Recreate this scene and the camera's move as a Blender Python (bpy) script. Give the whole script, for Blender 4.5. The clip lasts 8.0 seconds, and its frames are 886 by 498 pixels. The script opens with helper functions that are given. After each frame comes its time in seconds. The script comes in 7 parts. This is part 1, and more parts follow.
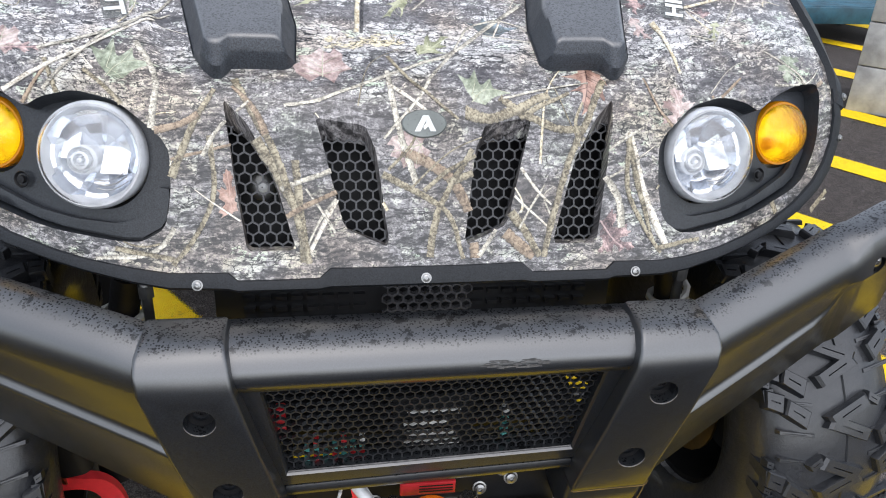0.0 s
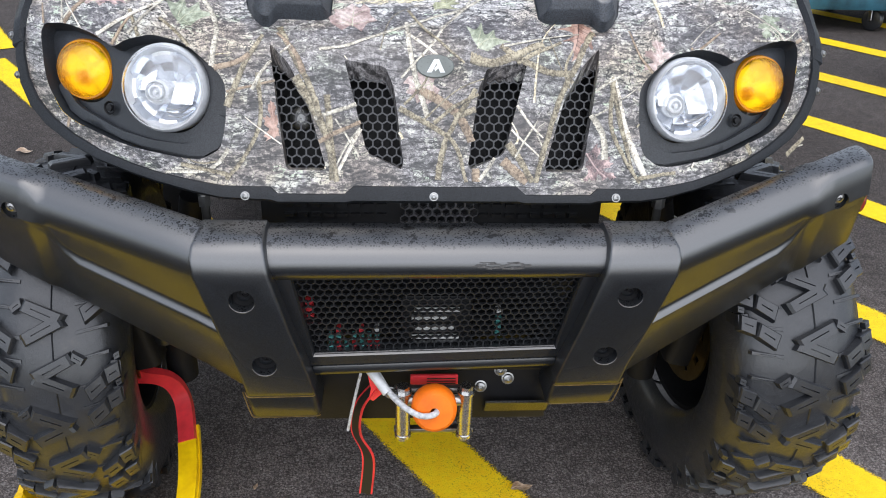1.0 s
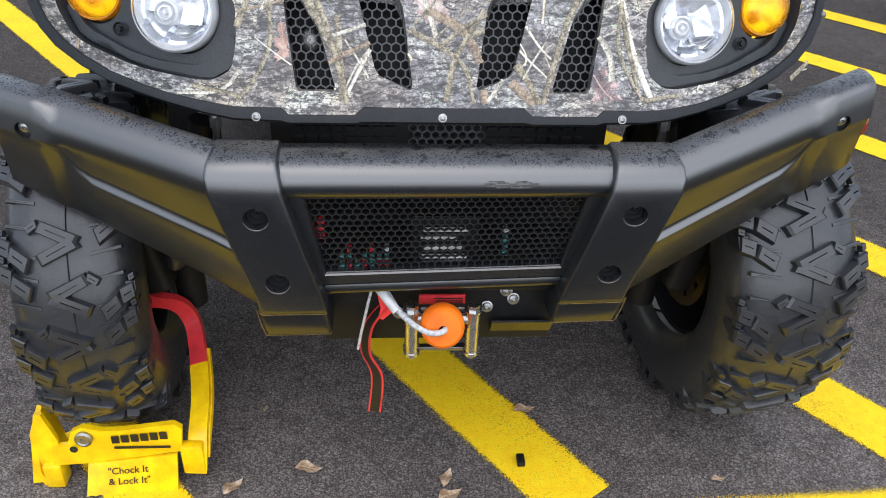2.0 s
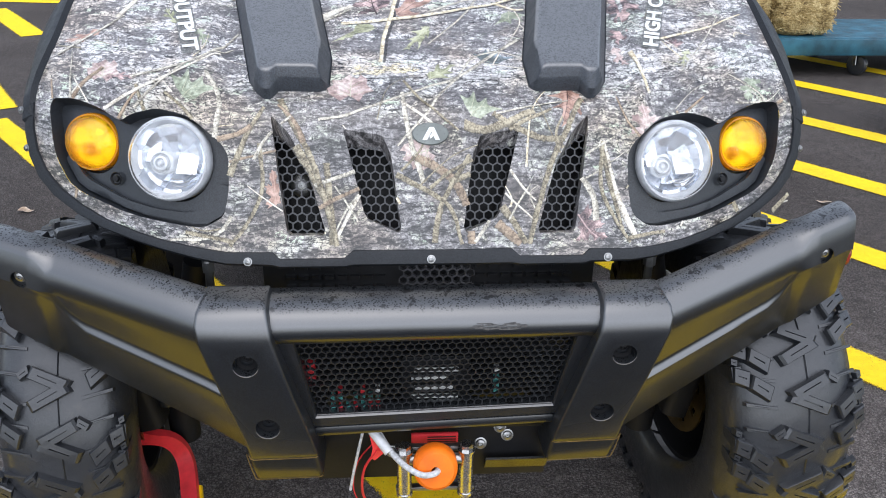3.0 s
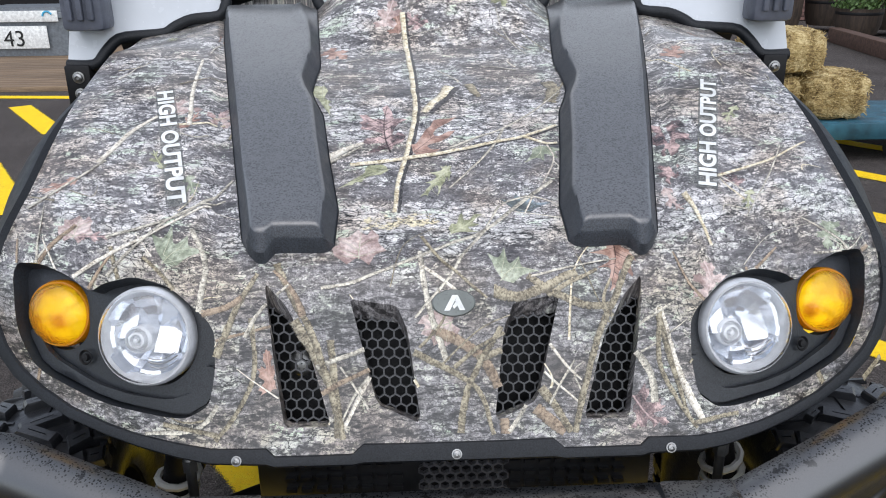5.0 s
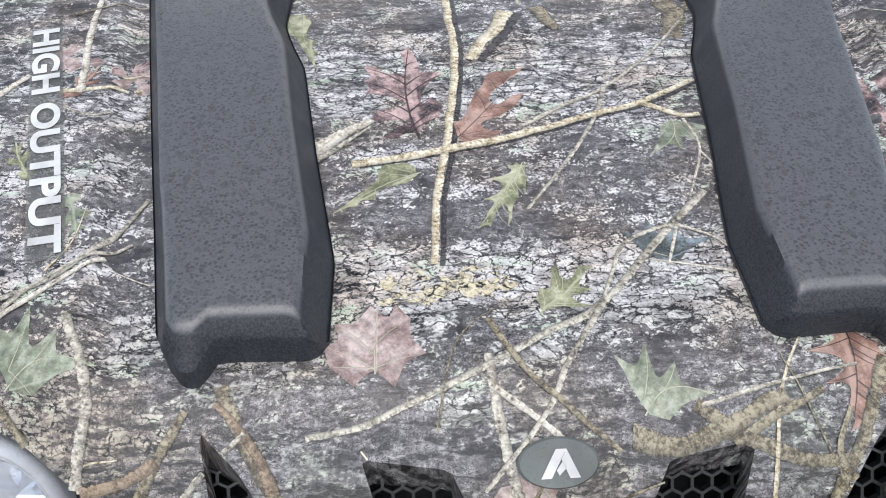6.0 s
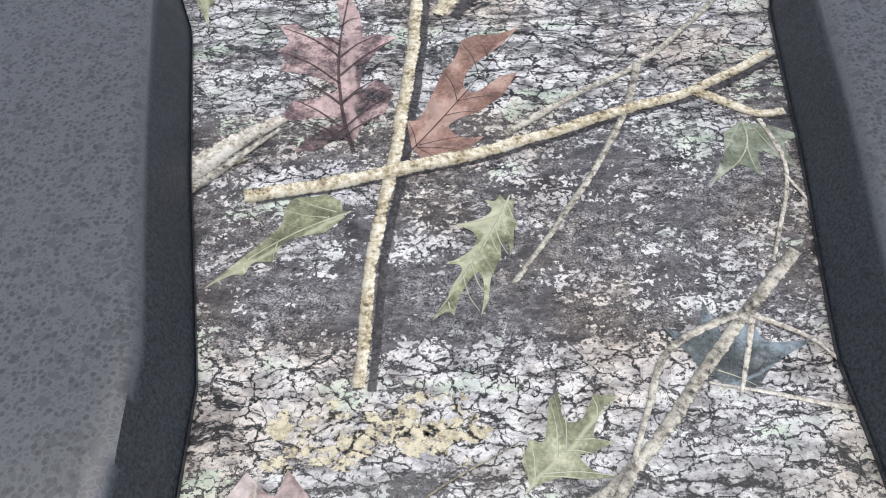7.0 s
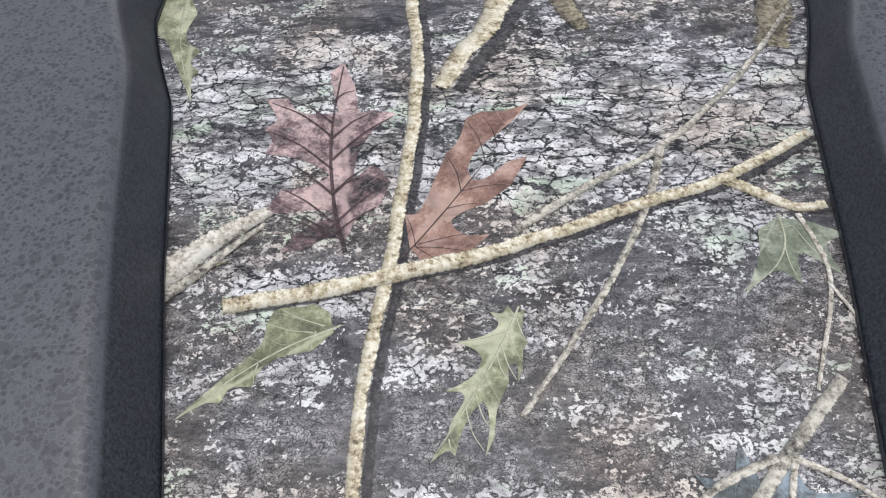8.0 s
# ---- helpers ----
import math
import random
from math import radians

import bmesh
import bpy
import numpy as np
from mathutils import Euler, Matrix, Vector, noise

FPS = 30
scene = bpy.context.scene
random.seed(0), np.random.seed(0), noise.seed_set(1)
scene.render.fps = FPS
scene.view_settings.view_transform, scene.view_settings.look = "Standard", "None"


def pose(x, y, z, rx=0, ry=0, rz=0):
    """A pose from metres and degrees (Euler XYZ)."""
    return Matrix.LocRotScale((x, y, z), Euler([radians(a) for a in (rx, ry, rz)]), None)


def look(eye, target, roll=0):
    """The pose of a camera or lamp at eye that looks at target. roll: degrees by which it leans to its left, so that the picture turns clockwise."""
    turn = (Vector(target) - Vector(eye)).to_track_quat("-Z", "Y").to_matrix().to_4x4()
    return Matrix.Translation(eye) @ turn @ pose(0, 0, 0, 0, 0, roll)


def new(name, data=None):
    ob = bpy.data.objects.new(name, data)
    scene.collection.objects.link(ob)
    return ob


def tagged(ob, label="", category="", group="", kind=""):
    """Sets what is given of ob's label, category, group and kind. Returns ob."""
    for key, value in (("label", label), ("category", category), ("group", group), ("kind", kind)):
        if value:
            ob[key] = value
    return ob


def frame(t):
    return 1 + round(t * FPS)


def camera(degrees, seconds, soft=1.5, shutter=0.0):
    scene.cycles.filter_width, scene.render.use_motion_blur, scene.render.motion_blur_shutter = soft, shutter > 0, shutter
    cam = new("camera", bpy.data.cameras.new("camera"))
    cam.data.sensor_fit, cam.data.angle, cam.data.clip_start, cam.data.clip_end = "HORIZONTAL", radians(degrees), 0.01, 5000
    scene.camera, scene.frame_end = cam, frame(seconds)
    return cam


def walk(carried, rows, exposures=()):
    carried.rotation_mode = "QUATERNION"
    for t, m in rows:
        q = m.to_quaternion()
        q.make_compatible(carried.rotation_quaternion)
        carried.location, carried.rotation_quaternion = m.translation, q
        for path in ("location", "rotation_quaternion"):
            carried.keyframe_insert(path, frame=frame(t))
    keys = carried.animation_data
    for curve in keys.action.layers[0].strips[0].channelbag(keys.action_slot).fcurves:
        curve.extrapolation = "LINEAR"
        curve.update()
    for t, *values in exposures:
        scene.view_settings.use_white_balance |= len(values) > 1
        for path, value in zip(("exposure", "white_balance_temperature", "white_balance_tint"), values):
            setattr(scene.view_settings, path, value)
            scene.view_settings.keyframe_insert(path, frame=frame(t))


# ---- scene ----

from mathutils import geometry

# All sizes below are drawing units; K turns them into metres.
K = 0.91
cam = camera(57.3, 8.0, soft=1.0)
PATH = [
    (0, (-0.132, -0.739, 1.26), (0.165, 1.001, 0.319), 3.0),
    (0.2, (-0.085, -0.790, 1.267), (0.125, 0.906, 0.328), 2.5),
    (0.5, (-0.049, -0.862, 1.272), (0.102, 0.888, 0.316), 2.0),
    (1, (-0.058, -0.963, 1.262), (0.056, 0.787, 0.3), 1.9),
    (1.2, (-0.067, -0.989, 1.259), (0.046, 0.761, 0.296), 1.8),
    (2.3, (-0.081, -1.002, 1.238), (0.05, 0.663, 0.137), 2.3),
    (2.5, (-0.072, -0.996, 1.256), (0.056, 0.707, 0.216), 2.0),
    (2.8, (-0.065, -0.988, 1.285), (0.062, 0.784, 0.367), 1.5),
    (3, (-0.06, -0.981, 1.301), (0.061, 0.818, 0.436), 0.9),
    (3.5, (-0.054, -0.969, 1.309), (0.067, 0.843, 0.471), 0.1),
    (4, (-0.053, -0.946, 1.323), (0.061, 0.89, 0.537), -0.1),
    (4.3, (-0.045, -0.916, 1.342), (0.066, 0.908, 0.661), -0.25),
    (4.5, (-0.038, -0.886, 1.352), (0.052, 0.988, 0.659), -0.3),
    (4.7, (-0.036, -0.843, 1.356), (0.035, 1.034, 0.668), -0.4),
    (5.8, (-0.108, -0.321, 1.32), (-0.036, 1.482, 0.456), -1.2),
    (6, (-0.089, -0.205, 1.311), (-0.032, 1.56, 0.373), -1.7),
    (6.5, (-0.044, 0.006, 1.288), (-0.005, 1.689, 0.208), -1.5),
    (6.7, (-0.041, 0.043, 1.283), (-0.009, 1.648, 0.176), -1.55),
    (7, (-0.04, 0.069, 1.281), (-0.013, 1.705, 0.131), -1.7),
    (7.2, (-0.038, 0.085, 1.283), (-0.018, 1.654, 0.125), -1.73),
    (7.5, (-0.035, 0.109, 1.29), (-0.02, 1.74, 0.133), -1.8),
    (7.7, (-0.033, 0.124, 1.295), (-0.023, 1.733, 0.193), -1.9),
    (8, (-0.032, 0.143, 1.301), (-0.032, 1.781, 0.154), -2.1),
]
walk(cam, [(t, look(Vector(eye) * K, Vector(target) * K, roll)) for t, eye, target, roll in PATH],
     exposures=[(0, 0.84, 6520, 10), (1.0, 0.86, 6480, 10), (2.5, 0.88, 6340, 10), (3.3, 0.91, 6280, 10), (4.1, 0.91, 6300, 10), (4.6, 0.72, 6400, 10), (6, 0.36, 6550, 10), (7, 0.22, 6620, 10), (8, 0.12, 6620, 10)])

# ---- light: an overcast sky and a weak, very soft sun ----
world = bpy.data.worlds.new("overcast")
scene.world = world
world.use_nodes = True
wn, wl = world.node_tree.nodes, world.node_tree.links
sky = wn.new("ShaderNodeTexSky")
sky.sky_type, sky.sun_disc = "NISHITA", False
sky.sun_elevation, sky.sun_rotation = radians(74), radians(200)
sky.air_density, sky.dust_density = 1.0, 1.0
grey = wn.new("ShaderNodeHueSaturation")
grey.inputs["Saturation"].default_value = 0.46
wl.new(sky.outputs[0], grey.inputs["Color"])
wl.new(grey.outputs[0], wn["Background"].inputs["Color"])
wn["Background"].inputs["Strength"].default_value = 0.15
sun = new("sun", bpy.data.lights.new("sun", "SUN"))
sun.data.energy, sun.data.angle, sun.data.color = 1.35, radians(100), (1.0, 0.985, 1.0)
sun.matrix_world = look((0, 0, 0), (-0.18, 0.66, -0.73))


# ---- materials ----
def material(name, base=(0.5, 0.5, 0.5), rough=0.5, metal=0.0, spec=0.5):
    m = bpy.data.materials.new(name)
    m.use_nodes = True
    b = m.node_tree.nodes["Principled BSDF"]
    b.inputs["Base Color"].default_value = (*base, 1)
    b.inputs["Roughness"].default_value = rough
    b.inputs["Metallic"].default_value = metal
    b.inputs["Specular IOR Level"].default_value = spec
    return m


def node(m, kind, **inputs):
    n = m.node_tree.nodes.new("ShaderNode" + kind)
    for key, value in inputs.items():
        socket = n.inputs[key.replace("_", " ")]
        if isinstance(value, bpy.types.NodeSocket):
            m.node_tree.links.new(value, socket)
        else:
            socket.default_value = value
    return n


def math_node(m, op, a, b=0.0):
    n = m.node_tree.nodes.new("ShaderNodeMath")
    n.operation = op
    for i, value in enumerate((a, b)):
        if isinstance(value, bpy.types.NodeSocket):
            m.node_tree.links.new(value, n.inputs[i])
        else:
            n.inputs[i].default_value = value
    return n.outputs[0]


def ramp(m, fac, *stops):
    n = m.node_tree.nodes.new("ShaderNodeValToRGB")
    m.node_tree.links.new(fac, n.inputs[0])
    e = n.color_ramp.elements
    while len(e) < len(stops):
        e.new(0.5)
    for el, (pos, col) in zip(e, stops):
        el.position = pos
        el.color = (*col, 1) if len(col) == 3 else col
    return n.outputs[0]


def g(v):
    return (v, v, v)


def mix(m, fac, a, b, kind="MIX"):
    n = m.node_tree.nodes.new("ShaderNodeMix")
    n.data_type, n.blend_type = "RGBA", kind
    for i, value in ((0, fac), (6, a), (7, b)):
        if isinstance(value, bpy.types.NodeSocket):
            m.node_tree.links.new(value, n.inputs[i])
        elif i == 0:
            n.inputs[i].default_value = value
        else:
            n.inputs[i].default_value = (*value, 1)
    return n.outputs[2]


def coords(m, scale=(1, 1, 1), uv=False):
    tc = m.node_tree.nodes.new("ShaderNodeTexCoord")
    mp = node(m, "Mapping", Vector=tc.outputs["UV" if uv else "Object"], Scale=scale)
    return mp.outputs[0]


def noise_tex(m, vec, scale, detail=4.0, rough=0.55, distort=0.0):
    return node(m, "TexNoise", Vector=vec, Scale=scale, Detail=detail, Roughness=rough, Distortion=distort).outputs[0]


def plug(m, name, socket):
    m.node_tree.links.new(socket, m.node_tree.nodes["Principled BSDF"].inputs[name])


def bump(m, height, strength=0.3, distance=0.002):
    n = node(m, "Bump", Height=height, Strength=strength, Distance=distance)
    plug(m, "Normal", n.outputs[0])


def plain(name, base, rough=0.5, metal=0.0, vary=0.25, scale=30.0, relief=0.15, spec=0.5):
    """A painted, moulded or metal surface with slight unevenness in colour, gloss and relief."""
    m = material(name, base, rough, metal, spec)
    v = coords(m)
    n1, n2 = noise_tex(m, v, scale, 5), noise_tex(m, v, scale * 9, 3)
    lo = tuple(c * (1 - vary) for c in base)
    hi = tuple(min(1, c * (1 + vary)) for c in base)
    plug(m, "Base Color", ramp(m, n1, (0.3, lo), (0.7, hi)))
    plug(m, "Roughness", ramp(m, n2, (0.3, g(rough * 0.85)), (0.7, g(min(1, rough * 1.15)))))
    bump(m, n2, relief, 0.001)
    return m


def moulded_black(name, base, rough, wet=0.5, grain=500.0, spec=0.5, beads=0.0, coat=0.0):
    """Textured black plastic with fine grain; drops and wet grime on what faces up. beads: a skin of merged drops, with
    sky sheen painted into upward faces.
    """
    m = material(name, g(base), rough, 0.0, spec)
    v = coords(m)
    geo = m.node_tree.nodes.new("ShaderNodeNewGeometry")
    up = node(m, "SeparateXYZ", Vector=geo.outputs["Normal"]).outputs[2]
    flat = ramp(m, up, (0.78, g(0)), (0.95, g(1)))
    drops = node(m, "TexVoronoi", Vector=v, Scale=300.0).outputs["Distance"]
    where = noise_tex(m, v, 24.0, 8, 0.72)
    drops = math_node(m, "ADD", drops, math_node(m, "MULTIPLY", math_node(m, "SUBTRACT", noise_tex(m, v, 160.0, 4, 0.7), 0.5), 0.8))
    spot = math_node(m, "MULTIPLY", ramp(m, drops, (0.26, g(1)), (0.40, g(0))), ramp(m, math_node(m, "ADD", where, math_node(m, "MULTIPLY", flat, 0.10)), (0.46, g(0)), (0.56, g(1))))
    if coat:
        spot = math_node(m, "MAXIMUM", spot, ramp(m, math_node(m, "ADD", noise_tex(m, v, 42.0, 8, 0.74), math_node(m, "MULTIPLY", flat, 0.06)), (0.615, g(0)), (0.655, g(0.9))))
    spot = math_node(m, "MULTIPLY", spot, math_node(m, "MULTIPLY", flat, wet))
    fine = noise_tex(m, v, grain, 3, 0.6)
    wide = noise_tex(m, v, 9.0, 4)
    speckle = ramp(m, noise_tex(m, v, 620.0, 3, 0.7), (0.38, g(0.35)), (0.60, g(1.5)))
    col = ramp(m, wide, (0.3, (base * 0.76, base * 0.87, base * 1.04)), (0.7, (base * 1.0, base * 1.16, base * 1.42)))
    col = mix(m, 0.8, col, speckle, "MULTIPLY")
    plug(m, "Base Color", mix(m, spot, col, g(base * 0.15)))
    r = ramp(m, noise_tex(m, v, 60.0, 4), (0.3, g(rough * 0.88)), (0.7, g(rough * 1.12)))
    height = fine
    if beads:
        # drops of two sizes, dull inside; sky sheen painted pale between them on upward faces
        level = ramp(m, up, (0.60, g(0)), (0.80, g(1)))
        wob = math_node(m, "MULTIPLY", math_node(m, "SUBTRACT", noise_tex(m, v, 150.0, 5, 0.7), 0.5), 0.35)
        masks = []
        for size in (380.0, 170.0):
            cell = node(m, "TexVoronoi", Vector=v, Scale=size)
            cell.feature = "DISTANCE_TO_EDGE"
            tone = node(m, "SeparateXYZ", Vector=node(m, "TexVoronoi", Vector=v, Scale=size).outputs["Color"]).outputs[0]
            inner = ramp(m, math_node(m, "ADD", cell.outputs["Distance"], wob), (0.09, g(0)), (0.15, g(1)))
            masks.append(math_node(m, "MULTIPLY", inner, ramp(m, tone, (0.30, g(0.45)), (0.7, g(1))) if size > 200 else ramp(m, tone, (0.72, g(0)), (0.78, g(1)))))
        drop = math_node(m, "MAXIMUM", masks[0], masks[1])
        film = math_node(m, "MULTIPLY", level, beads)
        sheen_col = mix(m, drop, (base * 2.0, base * 2.08, base * 2.2), (base * 0.88, base * 0.92, base * 1.0))
        col = mix(m, film, col, sheen_col)
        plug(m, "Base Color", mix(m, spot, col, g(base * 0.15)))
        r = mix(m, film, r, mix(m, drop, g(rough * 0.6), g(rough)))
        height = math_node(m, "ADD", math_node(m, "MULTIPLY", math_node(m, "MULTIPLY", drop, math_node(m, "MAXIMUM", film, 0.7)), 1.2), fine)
        # the coat thins on the flanks too, which keeps them dark
        plug(m, "Coat Weight", ramp(m, up, (0.54, g(0.05)), (0.70, g(1))))
    else:
        # tilt sets the coat, to brighten tops and dim fronts; drops and grime break it
        tilt = math_node(m, "ADD", up, 0.5)
        film = ramp(m, tilt, (0.35, g(coat * 0.50)), (0.43, g(coat * 0.17)), (0.52, g(coat * 0.17)), (0.98, g(coat)))
        if coat == 1.0:
            plug(m, "Coat Roughness", ramp(m, tilt, (0.36, g(0.20)), (0.44, g(0.32))))
        plug(m, "Coat Weight", mix(m, math_node(m, "MULTIPLY", spot, 0.75), film, g(0)))
    plug(m, "Roughness", mix(m, spot, r, g(0.12)))
    bump(m, height, 0.35, 0.0009 if not beads else 0.0006)
    return m


def glossy(m, weight, rough):
    """A clear coat over a printed or moulded surface."""
    b = m.node_tree.nodes["Principled BSDF"]
    b.inputs["Coat Weight"].default_value, b.inputs["Coat Roughness"].default_value = weight, rough
    return m


def camo_material():
    """Printed woodland film: crumbling plates of pale bark parted by cracks, over dark speckled bark, tinted by lichen and wood."""
    m = material("woodland_print", (0.3, 0.3, 0.3), 0.30, 0.0, 0.5)
    uv = coords(m, (1, 1, 1), True)
    warp = node(m, "TexNoise", Vector=uv, Scale=26.0, Detail=6.0, Roughness=0.6).outputs["Color"]
    off = m.node_tree.nodes.new("ShaderNodeVectorMath")
    off.operation = "MULTIPLY_ADD"
    m.node_tree.links.new(warp, off.inputs[0])
    off.inputs[1].default_value = (0.055, 0.022, 0)
    m.node_tree.links.new(uv, off.inputs[2])
    wv = off.outputs[0]

    def layer_of(sx, ss, detail, rough, vec=wv):
        return noise_tex(m, node(m, "Mapping", Vector=vec, Scale=(sx, ss, 1)).outputs[0], 1.0, detail, rough)

    def one_cell(sx, ss, vec):
        edge = node(m, "TexVoronoi", Vector=node(m, "Mapping", Vector=vec, Scale=(sx, ss, 1)).outputs[0], Scale=1.0)
        edge.voronoi_dimensions, edge.feature = "2D", "DISTANCE_TO_EDGE"
        return edge.outputs["Distance"]

    def about(socket, weight):
        return math_node(m, "MULTIPLY", math_node(m, "SUBTRACT", socket, 0.5), weight)

    # where the pale bark lies: long belts across, broken into patches
    band = layer_of(5.0, 13.0, 4, 0.55)
    patch = layer_of(16, 26, 6, 0.62)
    along = math_node(m, "ADD", node(m, "SeparateXYZ", Vector=wv).outputs[1], -0.011)
    belt = ramp(m, along, (0.05, g(0.42)), (0.20, g(0.30)), (0.29, g(0.38)), (0.335, g(0.78)), (0.392, g(0.76)), (0.418, g(0.28)), (0.53, g(0.36)), (0.585, g(0.66)), (0.67, g(0.92)), (0.695, g(0.46)), (0.74, g(0.36)), (0.92, g(0.50)))
    aside = math_node(m, "ABSOLUTE", node(m, "SeparateXYZ", Vector=wv).outputs[0])
    belt = math_node(m, "MULTIPLY", about(belt, 0.46), ramp(m, aside, (0.18, g(1)), (0.30, g(0.3))))
    front = about(ramp(m, along, (0.14, g(0.465)), (0.32, g(0.5))), 1.0)
    lvl = math_node(m, "ADD", math_node(m, "ADD", about(band, 0.45), front), math_node(m, "ADD", about(patch, 0.92), belt))
    # spots of pale bark that stand alone in the dark fields and run together in the pale ones
    spots = layer_of(330, 380, 3, 0.6, uv)
    clots = layer_of(95, 115, 5, 0.62, uv)
    grains = math_node(m, "ADD", math_node(m, "MULTIPLY", about(spots, 0.80), math_node(m, "MULTIPLY", ramp(m, along, (0.20, g(0.35)), (0.33, g(1)), (0.74, g(1)), (0.86, g(0.45))), ramp(m, aside, (0.18, g(1)), (0.30, g(0.45))))), about(clots, 0.80))
    total = math_node(m, "ADD", grains, lvl)
    pale = ramp(m, total, (-0.095, g(0)), (-0.055, g(1)))
    half = ramp(m, math_node(m, "ADD", total, ramp(m, along, (0.20, g(0.12)), (0.34, g(0)))), (-0.36, g(0)), (-0.16, g(0.9)))
    # cracks: crooked plates and long furrows along the grain, dark and thin
    near = node(m, "TexNoise", Vector=uv, Scale=110.0, Detail=4.0, Roughness=0.6).outputs["Color"]
    off2 = m.node_tree.nodes.new("ShaderNodeVectorMath")
    off2.operation = "MULTIPLY_ADD"
    m.node_tree.links.new(near, off2.inputs[0])
    off2.inputs[1].default_value = (0.016, 0.012, 0)
    m.node_tree.links.new(uv, off2.inputs[2])
    c1 = ramp(m, math_node(m, "ADD", one_cell(50, 74, off2.outputs[0]), about(spots, 0.16)), (0.015, g(0.02)), (0.055, g(1)))
    c2 = ramp(m, math_node(m, "ADD", one_cell(150, 190, off2.outputs[0]), about(spots, 0.45)), (-0.02, g(0.10)), (0.050, g(1)))
    furrow = math_node(m, "ADD", math_node(m, "ABSOLUTE", math_node(m, "SUBTRACT", layer_of(10, 30, 5, 0.6), 0.5)), about(clots, 0.06))
    furrow = ramp(m, furrow, (0.004, g(0.02)), (0.018, g(1)))
    crack = mix(m, 1.0, mix(m, 1.0, c1, c2, "MULTIPLY"), furrow, "MULTIPLY")
    light = ramp(m, layer_of(60, 75, 6, 0.65, uv), (0.36, (0.38, 0.365, 0.37)), (0.46, (0.64, 0.62, 0.62)), (0.57, (0.90, 0.88, 0.87)))
    light = mix(m, 0.6, light, ramp(m, layer_of(420, 480, 3, 0.6, uv), (0.40, g(0.55)), (0.50, g(1.0))), "MULTIPLY")
    # the hood's dimmer front is put into the pale bark's colour, greener too
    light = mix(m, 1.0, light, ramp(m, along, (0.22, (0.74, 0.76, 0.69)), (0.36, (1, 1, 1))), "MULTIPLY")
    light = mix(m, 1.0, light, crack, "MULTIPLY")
    # dark bark: smooth grey with crooked black lines
    dark = ramp(m, layer_of(26, 60, 6, 0.65), (0.36, (0.030, 0.028, 0.031)), (0.50, (0.098, 0.092, 0.097)), (0.62, (0.20, 0.188, 0.191)))
    wavy = math_node(m, "ABSOLUTE", math_node(m, "SUBTRACT", layer_of(85, 150, 4, 0.6), 0.5))
    dark = mix(m, 0.85, dark, ramp(m, wavy, (0.004, g(0.10)), (0.030, g(1))), "MULTIPLY")
    # most of it stippled with fine grey grains, each with a black rim
    rim = math_node(m, "ADD", one_cell(430, 520, off2.outputs[0]), about(spots, 0.35))
    stipple = mix(m, 1.0, ramp(m, layer_of(120, 170, 5, 0.68, uv), (0.36, (0.075, 0.071, 0.076)), (0.50, (0.25, 0.238, 0.244)), (0.62, (0.50, 0.48, 0.48))), ramp(m, rim, (0.03, g(0.10)), (0.17, g(1))), "MULTIPLY")
    dark = mix(m, ramp(m, layer_of(15, 24, 6, 0.65), (0.41, g(0.10)), (0.53, g(0.95))), dark, stipple)
    # a half tone of crumbled grey between the two, with dark seams
    crumbly = ramp(m, layer_of(210, 250, 5, 0.7, uv), (0.38, (0.070, 0.066, 0.068)), (0.50, (0.255, 0.242, 0.245)), (0.60, (0.48, 0.46, 0.46)))
    dark = mix(m, half, dark, mix(m, 0.8, crumbly, furrow, "MULTIPLY"))
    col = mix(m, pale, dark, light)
    # deep furrows part the bark at the front
    deep = math_node(m, "ADD", math_node(m, "ABSOLUTE", math_node(m, "SUBTRACT", layer_of(9, 44, 5, 0.62), 0.5)), about(clots, 0.10))
    deep = ramp(m, deep, (0.010, g(0.05)), (0.045, g(1)))
    col = mix(m, ramp(m, along, (0.20, g(0.85)), (0.30, g(0.45)), (0.45, g(0.15)), (0.56, g(0.40)), (0.63, g(0.75)), (0.74, g(0.7)), (0.82, g(0.45))), col, deep, "MULTIPLY")
    # broad soft tones: olive and brown wood under the bark
    tint = noise_tex(m, uv, 7.0, 5, 0.6)
    warm = ramp(m, tint, (0.32, (0.84, 0.97, 0.76)), (0.42, (1, 1, 1)), (0.48, (1, 0.985, 0.96)), (0.55, (0.95, 0.85, 0.72)), (0.66, (0.74, 0.58, 0.43)))
    col = mix(m, 0.7, col, warm, "MULTIPLY")
    mint = math_node(m, "MULTIPLY", ramp(m, layer_of(12, 24, 6, 0.7), (0.56, g(0)), (0.63, g(0.6))), math_node(m, "MULTIPLY", pale, crack))
    plug(m, "Base Color", mix(m, mint, col, (0.62, 0.76, 0.56)))
    plug(m, "Roughness", ramp(m, noise_tex(m, uv, 25.0, 4), (0.3, g(0.24)), (0.7, g(0.38))))
    bump(m, noise_tex(m, uv, 60.0, 3), 0.05, 0.001)
    return glossy(m, 0.45, 0.14)


